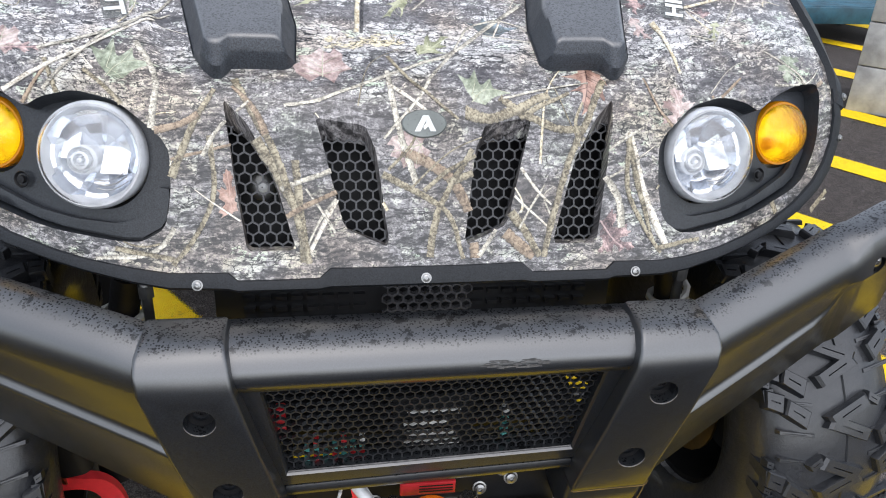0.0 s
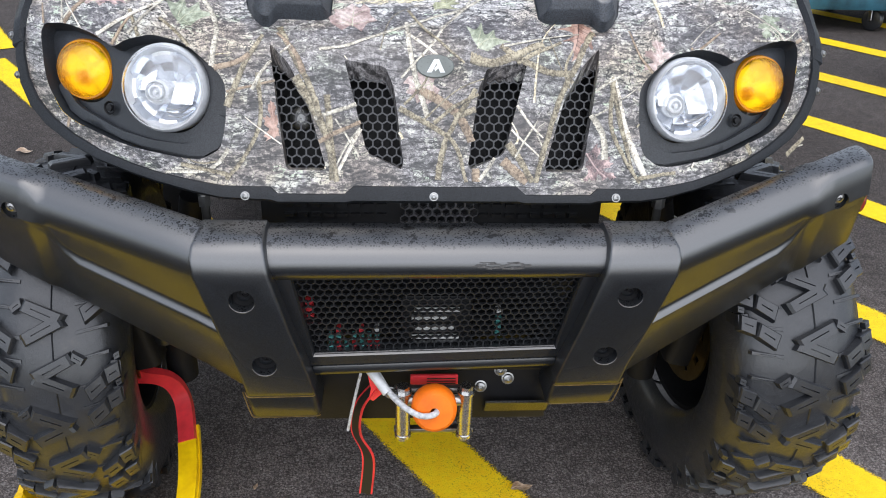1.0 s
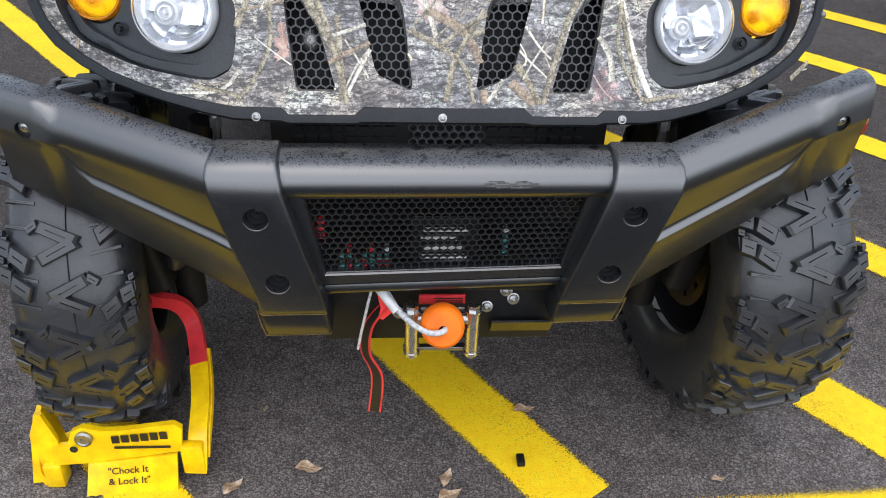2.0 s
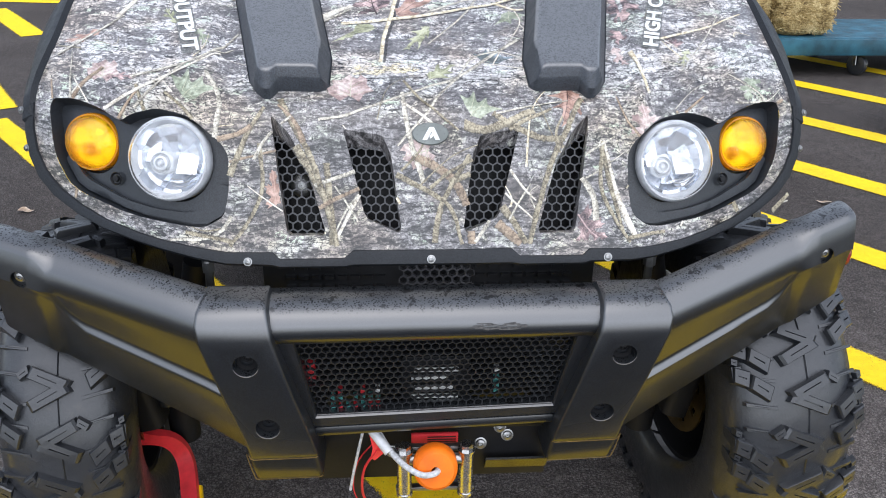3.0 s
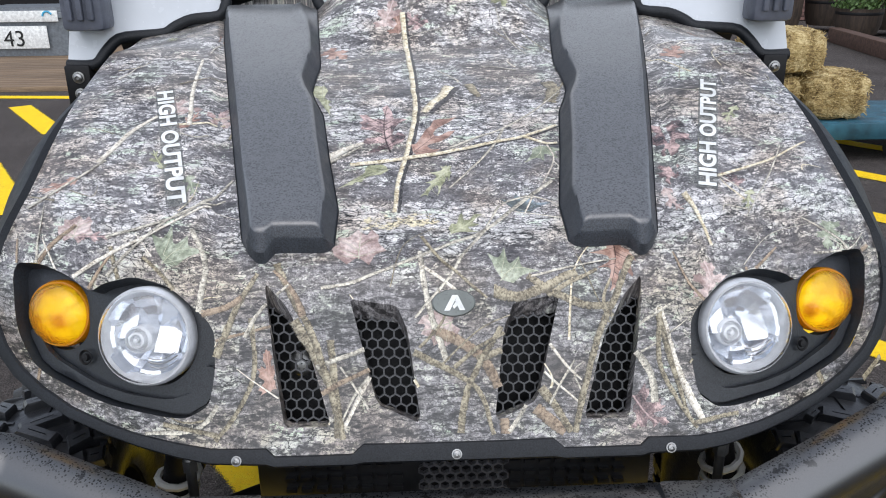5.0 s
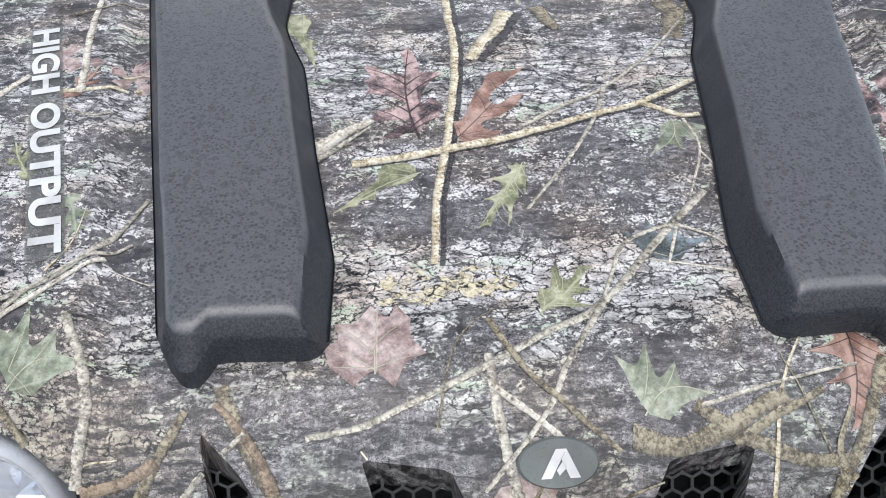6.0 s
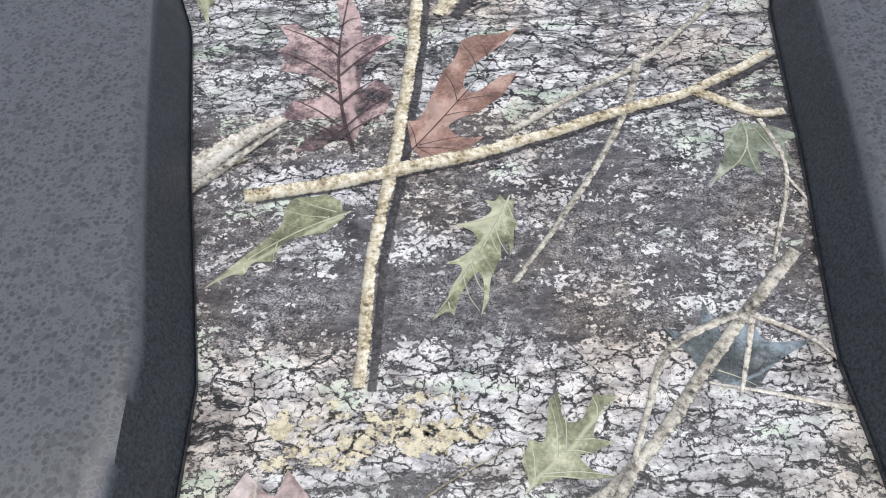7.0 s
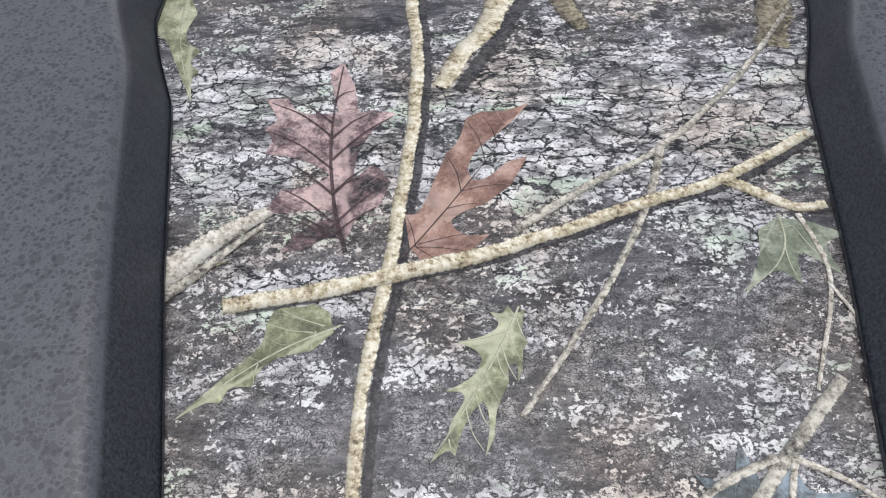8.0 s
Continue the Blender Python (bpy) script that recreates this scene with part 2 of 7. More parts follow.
def twig_material(name, lo, mid, hi, solid=1.0):
    """A printed twig: u runs 0 to 1 across it, v along; the picture is shaded round like a stem, with bark flecks and knots."""
    m = material(name, mid, 0.34)
    tc = m.node_tree.nodes.new("ShaderNodeTexCoord").outputs["UV"]
    xyz = node(m, "SeparateXYZ", Vector=tc)
    u, v = math_node(m, "FRACT", xyz.outputs[0]), xyz.outputs[1]
    obj = coords(m)
    n1, n2 = noise_tex(m, obj, 360.0, 7, 0.75), noise_tex(m, obj, 70.0, 5, 0.65)
    n3 = noise_tex(m, node(m, "Mapping", Vector=tc, Scale=(1.5, 260, 1)).outputs[0], 1.0, 4, 0.7)
    s = math_node(m, "ADD", math_node(m, "MULTIPLY", n1, 0.50), math_node(m, "MULTIPLY", n2, 0.30))
    s = math_node(m, "ADD", s, math_node(m, "MULTIPLY", n3, 0.26))
    col = ramp(m, s, (0.43, lo), (0.50, mid), (0.585, hi))
    wob = math_node(m, "ADD", u, math_node(m, "MULTIPLY", math_node(m, "SUBTRACT", n1, 0.5), 0.6))
    col = mix(m, 0.95, col, ramp(m, wob, (0.0, g(0.7)), (0.12, g(1.0)), (0.55, g(1.0)), (0.82, g(0.62)), (1.0, g(0.30))), "MULTIPLY")
    plug(m, "Base Color", col)
    rim = math_node(m, "SUBTRACT", 0.5, math_node(m, "ABSOLUTE", math_node(m, "SUBTRACT", u, 0.5)))
    worn = math_node(m, "ADD", math_node(m, "MULTIPLY", rim, 2.4), math_node(m, "MULTIPLY", math_node(m, "SUBTRACT", n1, 0.5), 1.3))
    plug(m, "Alpha", ramp(m, worn, (0.10, g(0)), (0.34, g(solid))))
    return glossy(m, 0.45, 0.14)


def leaf_material(name, lo, mid, hi, thin=0.0):
    """A printed or fallen leaf; u runs along the midrib, v across."""
    m = material(name, mid, 0.36)
    tc = m.node_tree.nodes.new("ShaderNodeTexCoord").outputs["UV"]
    xyz = node(m, "SeparateXYZ", Vector=tc)
    obj = coords(m)
    wav = math_node(m, "MULTIPLY", math_node(m, "SUBTRACT", noise_tex(m, obj, 60.0, 3), 0.5), 0.10)
    u, v = xyz.outputs[0], math_node(m, "ABSOLUTE", math_node(m, "ADD", xyz.outputs[1], wav))
    rib = ramp(m, v, (0.008, g(1)), (0.022, g(0)))
    side = math_node(m, "FRACT", math_node(m, "MULTIPLY", math_node(m, "ADD", math_node(m, "SUBTRACT", u, math_node(m, "MULTIPLY", v, 0.75)), wav), 5.0))
    side = ramp(m, side, (0.0, g(1)), (0.05, g(0)))
    vein = math_node(m, "MAXIMUM", rib, math_node(m, "MULTIPLY", side, 0.55))
    fold = ramp(m, math_node(m, "FRACT", math_node(m, "MULTIPLY", math_node(m, "SUBTRACT", u, math_node(m, "MULTIPLY", v, 0.75)), 5.0)), (0.0, g(0.62)), (0.5, g(1.1)), (1.0, g(0.8)))
    n = math_node(m, "ADD", math_node(m, "MULTIPLY", noise_tex(m, obj, 42.0, 6, 0.62), 0.75), math_node(m, "MULTIPLY", noise_tex(m, obj, 500.0, 4, 0.7), 0.25))
    col = ramp(m, n, (0.41, lo), (0.50, mid), (0.58, hi))
    col = mix(m, 0.8, col, fold, "MULTIPLY")
    plug(m, "Base Color", mix(m, math_node(m, "MULTIPLY", vein, 0.8), col, tuple(0.25 * a + 0.75 * b for a, b in zip(mid, hi))))
    if thin:
        plug(m, "Alpha", ramp(m, noise_tex(m, obj, 190.0, 6, 0.7), (0.36, g(1 - 1.6 * thin)), (0.56, g(1.0 - 0.35 * thin))))
    return glossy(m, 0.45, 0.14)


def asphalt_material():
    """Damp asphalt: dark binder with grey and brown stones that stand proud, drier and paler in patches, brightened
    round the vehicle's front.
    """
    m = material("asphalt", (0.08, 0.075, 0.07), 0.8, 0.0, 0.12)
    v = coords(m)
    stone = node(m, "TexVoronoi", Vector=v, Scale=210.0)
    tone = node(m, "SeparateXYZ", Vector=stone.outputs["Color"])
    wide = noise_tex(m, v, 1.6, 6, 0.6)
    mid = noise_tex(m, v, 22.0, 8, 0.70)
    grit = noise_tex(m, v, 380.0, 5, 0.7)
    base = ramp(m, wide, (0.3, (0.116, 0.100, 0.093)), (0.7, (0.176, 0.155, 0.145)))
    base = mix(m, 0.8, base, ramp(m, mid, (0.34, g(0.62)), (0.50, g(1.0)), (0.66, g(1.35))), "MULTIPLY")
    base = mix(m, 0.8, base, ramp(m, grit, (0.38, g(0.25)), (0.60, g(1.8))), "MULTIPLY")
    gaps = ramp(m, stone.outputs["Distance"], (0.30, g(1.25)), (0.62, g(0.40)))
    base = mix(m, 0.7, base, gaps, "MULTIPLY")
    base = mix(m, ramp(m, tone.outputs[0], (0.88, g(0)), (0.98, g(0.40))), base, (0.34, 0.32, 0.30))
    chips = node(m, "TexVoronoi", Vector=v, Scale=34.0)
    size = node(m, "SeparateXYZ", Vector=chips.outputs["Color"]).outputs[1]
    chip = math_node(m, "MULTIPLY", ramp(m, chips.outputs["Distance"], (0.040, g(0.95)), (0.058, g(0))), ramp(m, size, (0.50, g(0)), (0.54, g(1))))
    # brightness painted in: a paler pool, ragged at its border, round the vehicle's front
    away = m.node_tree.nodes.new("ShaderNodeVectorMath")
    away.operation = "DISTANCE"
    m.node_tree.links.new(v, away.inputs[0])
    away.inputs[1].default_value = (0.1, -0.1, 0)
    toned = math_node(m, "ADD", away.outputs["Value"], math_node(m, "MULTIPLY", math_node(m, "SUBTRACT", noise_tex(m, v, 2.2, 6, 0.65), 0.5), 1.2))
    toned = ramp(m, math_node(m, "MULTIPLY", toned, 0.25), (0.22, g(1.15)), (0.42, g(0.62)))
    base = mix(m, 1.0, base, toned, "MULTIPLY")
    plug(m, "Base Color", mix(m, chip, base, (0.55, 0.50, 0.44)))
    plug(m, "Roughness", ramp(m, mid, (0.35, g(0.70)), (0.65, g(0.95))))
    height = math_node(m, "ADD", math_node(m, "MULTIPLY", stone.outputs["Distance"], -1.0), math_node(m, "ADD", grit, mid))
    bump(m, height, 0.9, 0.004)
    return m


def line_paint_material():
    """Sprayed line paint: u runs 0 to 1 across; it thins out to specks at its edges and in the pores of the asphalt."""
    m = material("yellow_line_paint", (0.7, 0.5, 0.02), 0.65, 0.0, 0.3)
    v = coords(m)
    n1, n2, n3 = noise_tex(m, v, 420.0, 5, 0.65), noise_tex(m, v, 6.0, 5), noise_tex(m, v, 45.0, 5)
    pits = math_node(m, "ADD", n1, math_node(m, "MULTIPLY", math_node(m, "SUBTRACT", n2, 0.5), 0.30))
    col = ramp(m, n3, (0.3, (0.98, 0.60, 0.004)), (0.7, (1.0, 0.71, 0.010)))
    plug(m, "Base Color", mix(m, ramp(m, pits, (0.35, g(0.9)), (0.40, g(0))), col, (0.10, 0.075, 0.03)))
    u = node(m, "SeparateXYZ", Vector=m.node_tree.nodes.new("ShaderNodeTexCoord").outputs["UV"]).outputs[0]
    inner = math_node(m, "SUBTRACT", 0.5, math_node(m, "ABSOLUTE", math_node(m, "SUBTRACT", u, 0.5)))
    spray = math_node(m, "ADD", math_node(m, "MULTIPLY", inner, 7.0), math_node(m, "MULTIPLY", math_node(m, "SUBTRACT", n1, 0.5), 2.2))
    plug(m, "Alpha", ramp(m, spray, (0.36, g(0)), (0.52, g(1))))
    bump(m, n1, 0.7, 0.003)
    return m


def straw_material():
    m = material("straw", (0.5, 0.36, 0.14), 0.85)
    v = coords(m)
    n1, n2 = noise_tex(m, v, 14.0, 4), noise_tex(m, node(m, "Mapping", Vector=v, Scale=(45, 110, 130)).outputs[0], 1.0, 5, 0.7)
    n3 = noise_tex(m, v, 55.0, 8, 0.8, 1.5)
    s = math_node(m, "ADD", math_node(m, "MULTIPLY", n1, 0.3), math_node(m, "MULTIPLY", math_node(m, "ADD", n2, n3), 0.38))
    plug(m, "Base Color", ramp(m, s, (0.44, (0.10, 0.06, 0.02)), (0.53, (0.44, 0.32, 0.13)), (0.62, (0.76, 0.64, 0.36))))
    bump(m, n2, 0.8, 0.01)
    return m


def glass_material(name, base, rough=0.0, weight=1.0, ior=1.45):
    m = material(name, base, rough)
    b = m.node_tree.nodes["Principled BSDF"]
    b.inputs["Transmission Weight"].default_value, b.inputs["IOR"].default_value = weight, ior
    return m


def wood_material(name, lo, hi, along=(2, 40, 40)):
    m = material(name, hi, 0.75)
    v = coords(m, along)
    n1, n2 = noise_tex(m, v, 1.0, 6, 0.6, 0.4), noise_tex(m, coords(m), 120.0, 3)
    tone = math_node(m, "ADD", math_node(m, "MULTIPLY", n1, 0.8), math_node(m, "MULTIPLY", n2, 0.2))
    info = m.node_tree.nodes.new("ShaderNodeObjectInfo").outputs["Random"]
    col = ramp(m, tone, (0.35, lo), (0.65, hi))
    plug(m, "Base Color", mix(m, 0.5, col, ramp(m, info, (0, g(0.6)), (1, g(1.2))), "MULTIPLY"))
    bump(m, n1, 0.4, 0.003)
    return m


CAMO = camo_material()
BROWN = twig_material("twig_brown", (0.05, 0.032, 0.02), (0.21, 0.145, 0.09), (0.46, 0.35, 0.24), 0.95)
TAN = twig_material("twig_tan", (0.10, 0.07, 0.035), (0.58, 0.48, 0.30), (0.95, 0.89, 0.72))
OLIVE = twig_material("twig_olive", (0.025, 0.02, 0.012), (0.15, 0.12, 0.07), (0.48, 0.42, 0.29), 0.95)
GREY = twig_material("twig_grey", (0.042, 0.036, 0.028), (0.33, 0.30, 0.24), (0.76, 0.71, 0.59), 1.0)
PALE = twig_material("twig_pale", (0.12, 0.095, 0.065), (0.56, 0.50, 0.40), (0.94, 0.89, 0.78))
LEAF_GREEN = leaf_material("print_leaf_green", (0.15, 0.16, 0.085), (0.36, 0.37, 0.215), (0.66, 0.66, 0.45), 0.12)
LEAF_SAGE = leaf_material("print_leaf_sage", (0.20, 0.23, 0.15), (0.34, 0.38, 0.27), (0.56, 0.60, 0.46), 0.25)
LEAF_BROWN = leaf_material("print_leaf_brown", (0.20, 0.105, 0.078), (0.42, 0.245, 0.185), (0.62, 0.42, 0.34), 0.12)
LEAF_PLUM = leaf_material("print_leaf_plum", (0.022, 0.018, 0.022), (0.24, 0.155, 0.155), (0.80, 0.58, 0.54), 0.30)
LEAF_PINK = leaf_material("print_leaf_pink", (0.30, 0.20, 0.18), (0.56, 0.42, 0.385), (0.80, 0.67, 0.62), 0.22)
TWIG_SHADE = twig_material("print_twig_shade", (0.012, 0.011, 0.012), (0.035, 0.032, 0.034), (0.11, 0.10, 0.10), 0.75)
LICHEN = plain("print_lichen", (0.80, 0.68, 0.42), 0.36, 0.0, 0.45, 90.0, 0.05)
crumbs = noise_tex(LICHEN, coords(LICHEN), 170.0, 6, 0.68)
lichen_cell = node(LICHEN, "TexVoronoi", Vector=coords(LICHEN), Scale=95.0)
lichen_cell.feature = "DISTANCE_TO_EDGE"
lichen_gap = ramp(LICHEN, math_node(LICHEN, "ADD", lichen_cell.outputs["Distance"], math_node(LICHEN, "MULTIPLY", math_node(LICHEN, "SUBTRACT", crumbs, 0.5), 0.7)), (0.0, g(0.03)), (0.06, g(1)))
plug(LICHEN, "Base Color", mix(LICHEN, 1.0, ramp(LICHEN, crumbs, (0.35, (0.50, 0.42, 0.26)), (0.55, (0.92, 0.83, 0.60))), lichen_gap, "MULTIPLY"))
VEIN_PALE = twig_material("print_vein_pale", (0.40, 0.40, 0.27), (0.60, 0.60, 0.42), (0.78, 0.77, 0.58), 0.8)
VEIN_DARK = twig_material("print_vein_dark", (0.02, 0.012, 0.012), (0.05, 0.03, 0.03), (0.12, 0.07, 0.07), 0.75)
plug(LICHEN, "Alpha", ramp(LICHEN, noise_tex(LICHEN, coords(LICHEN), 130.0, 6, 0.7), (0.44, g(0.0)), (0.52, g(0.85))))
SLATE = leaf_material("print_leaf_slate", (0.05, 0.06, 0.06), (0.14, 0.17, 0.17), (0.34, 0.42, 0.47), 0.30)
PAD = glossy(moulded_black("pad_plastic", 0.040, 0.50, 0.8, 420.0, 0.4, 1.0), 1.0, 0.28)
PAD.node_tree.nodes["Principled BSDF"].inputs["Coat IOR"].default_value = 1.9
BUMPER = glossy(moulded_black("bumper_plastic", 0.012, 0.34, 1.0, 900.0, 0.15, coat=1.0), 1.0, 0.32)
BUMPER.node_tree.nodes["Principled BSDF"].inputs["Coat IOR"].default_value = 2.1
TRIM = moulded_black("trim_plastic", 0.014, 0.45, 0.3, spec=0.28)
BEZEL = glossy(moulded_black("bezel_plastic", 0.022, 0.42, 0.4, spec=0.4, coat=0.3), 0.5, 0.25)
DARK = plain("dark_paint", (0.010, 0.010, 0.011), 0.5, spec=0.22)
MESH = glossy(plain("black_mesh", (0.013, 0.014, 0.016), 0.36), 0.3, 0.2)
RUBBER = plain("tyre_rubber", (0.018, 0.019, 0.022), 0.45, 0.0, 0.35, 14.0, 0.3, 0.35)
glossy(RUBBER, 0.8, 0.26)
dirt = noise_tex(RUBBER, coords(RUBBER), 16.0, 8, 0.7)
plug(RUBBER, "Base Color", ramp(RUBBER, dirt, (0.42, (0.013, 0.015, 0.019)), (0.62, (0.022, 0.023, 0.026)), (0.74, (0.044, 0.039, 0.036))))
bump(RUBBER, math_node(RUBBER, "ADD", noise_tex(RUBBER, coords(RUBBER), 55.0, 7, 0.7), noise_tex(RUBBER, coords(RUBBER), 12.0, 4)), 0.45, 0.006)
BRIGHT = plain("bright_zinc", (0.62, 0.62, 0.61), 0.26, 1.0, 0.15, 60.0, 0.1)
STEEL = plain("zinc_steel", (0.33, 0.33, 0.325), 0.36, 1.0, 0.2, 60.0, 0.15)
CHROME = plain("bright_reflector", (0.78, 0.81, 0.86), 0.05, 0.9, 0.10, 60.0, 0.25)
RIM_RING = plain("frosted_rim", (0.55, 0.57, 0.60), 0.25, 0.0, 0.15, 60.0, 0.3)
GOLD = plain("zinc_passivated_disc", (0.25, 0.18, 0.075), 0.4, 1.0)
LENS = glass_material("clear_lens", (1, 1, 1), 0.0)
bump(LENS, noise_tex(LENS, coords(LENS), 75.0, 5, 0.65), 0.05, 0.003)
AMBER = glass_material("amber_lens", (1.0, 0.76, 0.09), 0.02, 0.98)
bump(AMBER, noise_tex(AMBER, coords(AMBER), 70.0, 6, 0.68), 0.55, 0.003)
MARKER = glass_material("red_lens", (0.50, 0.07, 0.05), 0.1, 0.5)
AMBER_RIM = glass_material("amber_rim", (1.0, 0.42, 0.01), 0.15, 0.6)
AMBER_IN = plain("amber_reflector", (1.0, 0.90, 0.12), 0.12, 0.35, 0.08, 60.0)
bump(AMBER_IN, noise_tex(AMBER_IN, coords(AMBER_IN), 160.0, 4, 0.6), 0.2, 0.004)
AMBER_CAP = plain("amber_bulb_cap", (0.80, 0.48, 0.08), 0.2, 0.3)
FROST = plain("frosted_panel", (0.95, 0.90, 0.80), 0.3, 0.2)
ORANGE = plain("orange_rubber", (0.88, 0.16, 0.0), 0.6)
RED = plain("red_paint", (0.68, 0.035, 0.045), 0.4)
YELLOW = plain("yellow_enamel", (0.95, 0.54, 0.002), 0.33)
BLACK_INK = material("black_ink", (0.01, 0.01, 0.01), 0.5)
WHITE_INK = plain("white_ink", (0.75, 0.76, 0.74), 0.4)
BADGE = plain("badge_grey", (0.15, 0.165, 0.155), 0.3)
STICKER = plain("grey_film", (0.20, 0.21, 0.20), 0.3)
STICKER.node_tree.nodes["Principled BSDF"].inputs["Alpha"].default_value = 0.5
GLINT = plain("rubbed_edge", (0.15, 0.095, 0.028), 0.4, 0.0, 0.5, 120.0)
SCUFF_GLINT = plain("scraped_paint_and_glint", (0.11, 0.107, 0.105), 0.6, 0.0, 0.5, 200.0)
TEAL = plain("teal_plastic", (0.10, 0.38, 0.36), 0.4)
ROPE = plain("grey_rope", (0.45, 0.46, 0.47), 0.6, 0.0, 0.4, 200.0)
ASPHALT = asphalt_material()
LINE = line_paint_material()
STRAW = straw_material()
SCREEN = plain("grey_polycarbonate", (0.52, 0.55, 0.58), 0.25, 0.0, 0.12, 4.0, 0.05)
HINGE = plain("slate_plastic", (0.10, 0.11, 0.14), 0.45)
CONCRETE = plain("concrete", (0.36, 0.36, 0.35), 0.85, 0.0, 0.3, 12.0, 0.6)
BLUE = plain("blue_painted_wood", (0.020, 0.092, 0.135), 0.5, 0.0, 0.55, 8.0, 0.3)
PLANK = wood_material("boardwalk_wood", (0.10, 0.065, 0.04), (0.30, 0.21, 0.13), (2, 30, 30))
TIMBER = wood_material("brown_timber", (0.05, 0.028, 0.02), (0.13, 0.075, 0.055), (3, 30, 30))
BARREL = wood_material("barrel_wood", (0.025, 0.018, 0.013), (0.075, 0.05, 0.035), (30, 30, 3))
TOTE = plain("grey_tote_plastic", (0.16, 0.18, 0.20), 0.4)
BRICK = plain("dark_brick", (0.16, 0.09, 0.075), 0.85, 0.0, 0.4, 20.0, 0.5)
FOLIAGE = plain("foliage", (0.06, 0.11, 0.025), 0.6, 0.0, 0.6, 25.0)
FLOWER = plain("yellow_petals", (0.80, 0.55, 0.02), 0.6)
DEAD_LEAF = leaf_material("dry_leaf", (0.25, 0.15, 0.08), (0.48, 0.34, 0.22), (0.62, 0.50, 0.38))
SPRING = plain("white_spring", (0.62, 0.62, 0.58), 0.4)


# ---- building helpers ----
ORIGIN = {}


def thing(name, at, label, category, group="", kind=""):
    ob = new(name)
    ob.location = Vector(at) * K
    ob.empty_display_size = 0.1
    ORIGIN[ob.name] = Vector(at)
    return tagged(ob, label, category, group, kind)


def mesh_of(bm, mat, sharp=38.0):
    me = bpy.data.meshes.new("mesh")
    bmesh.ops.recalc_face_normals(bm, faces=bm.faces) if sharp > 0 else None
    bm.to_mesh(me)
    bm.free()
    me.materials.append(mat)
    for p in me.polygons:
        p.use_smooth = True
    me.set_sharp_from_angle(angle=radians(abs(sharp)))
    return me


SKEW = []


def skewed(bm):
    """Skews the bumper to fit the camera's view: its lower edge rises towards positive x."""
    for v in bm.verts:
        v.co.z += 0.080 * max(0.0, 0.735 - v.co.z) * min(1.0, max(0.0, (v.co.x + 0.22) / 0.46))


def part(name, bm, mat, parent=None, label="", sharp=38.0):
    """Links a bmesh, drawn in place, as one mesh object under a thing or a part."""
    org = ORIGIN[parent.name] if parent else Vector((0, 0, 0))
    if SKEW:
        skewed(bm)
    bm.transform(Matrix.Scale(K, 4) @ Matrix.Translation(-org))
    ob = new(name, mesh_of(bm, mat, sharp))
    if parent:
        ob.parent = parent
    ORIGIN[ob.name] = org
    return tagged(ob, label)


def single(name, bm, mat, at, label, category, group="", kind="", sharp=38.0):
    """A thing that is one mesh, with its origin at its base."""
    bm.transform(Matrix.Scale(K, 4) @ Matrix.Translation(-Vector(at)))
    ob = new(name, mesh_of(bm, mat, sharp))
    ob.location = Vector(at) * K
    ORIGIN[ob.name] = Vector(at)
    return tagged(ob, label, category, group, kind)


def box(bm, lo, hi, bevel=0.0, m=None):
    c = [(a + b) / 2 for a, b in zip(lo, hi)]
    s = [abs(b - a) for a, b in zip(lo, hi)]
    r = bmesh.ops.create_cube(bm, size=1.0, matrix=(m or Matrix()) @ Matrix.LocRotScale(c, None, s))
    if bevel:
        edges = {e for v in r["verts"] for e in v.link_edges}
        bmesh.ops.bevel(bm, geom=list(edges), offset=bevel, segments=2, affect="EDGES", profile=0.5)
    return bm


def loft(bm, rings, closed=True, caps=True, wrap=False):
    """Skins a row of rings of equal length."""
    vs = [[bm.verts.new(p) for p in ring] for ring in rings]
    n = len(rings[0])
    last = len(vs) if wrap else len(vs) - 1
    for i in range(last):
        a, b = vs[i], vs[(i + 1) % len(vs)]
        for j in range(n if closed else n - 1):
            k = (j + 1) % n
            bm.faces.new((a[j], a[k], b[k], b[j]))
    if caps and closed and not wrap:
        bm.faces.new(vs[0][::-1])
        bm.faces.new(vs[-1])
    return vs


def frame_of(axis):
    z = Vector(axis).normalized()
    x = z.orthogonal().normalized()
    return x, z.cross(x), z


def tube(bm, pts, r, seg=10, caps=True):
    """A round bar along points; r is one radius or one for each point."""
    pts = [Vector(p) for p in pts]
    rs = r if isinstance(r, (list, tuple)) else [r] * len(pts)
    rings, x = [], None
    for i, p in enumerate(pts):
        d = (pts[min(i + 1, len(pts) - 1)] - pts[max(i - 1, 0)]).normalized()
        if x is None:
            x = d.orthogonal().normalized()
        else:
            x = (x - d * x.dot(d)).normalized()
        y = d.cross(x)
        rings.append([p + (x * math.cos(a) + y * math.sin(a)) * rs[i] for a in (2 * math.pi * k / seg for k in range(seg))])
    loft(bm, rings, True, caps)
    return bm


def ribbon(bm, pts, across, width, thick):
    """A flat strap along points; across is its broad direction at each point."""
    rings = []
    pts = [Vector(p) for p in pts]
    for i, p in enumerate(pts):
        d = (pts[min(i + 1, len(pts) - 1)] - pts[max(i - 1, 0)]).normalized()
        a = Vector(across[i] if isinstance(across, list) else across)
        a = (a - d * a.dot(d)).normalized()
        n = d.cross(a)
        w = (width[i] if isinstance(width, list) else width) / 2
        rings.append([p + a * w + n * thick / 2, p - a * w + n * thick / 2, p - a * w - n * thick / 2, p + a * w - n * thick / 2])
    loft(bm, rings)
    return bm


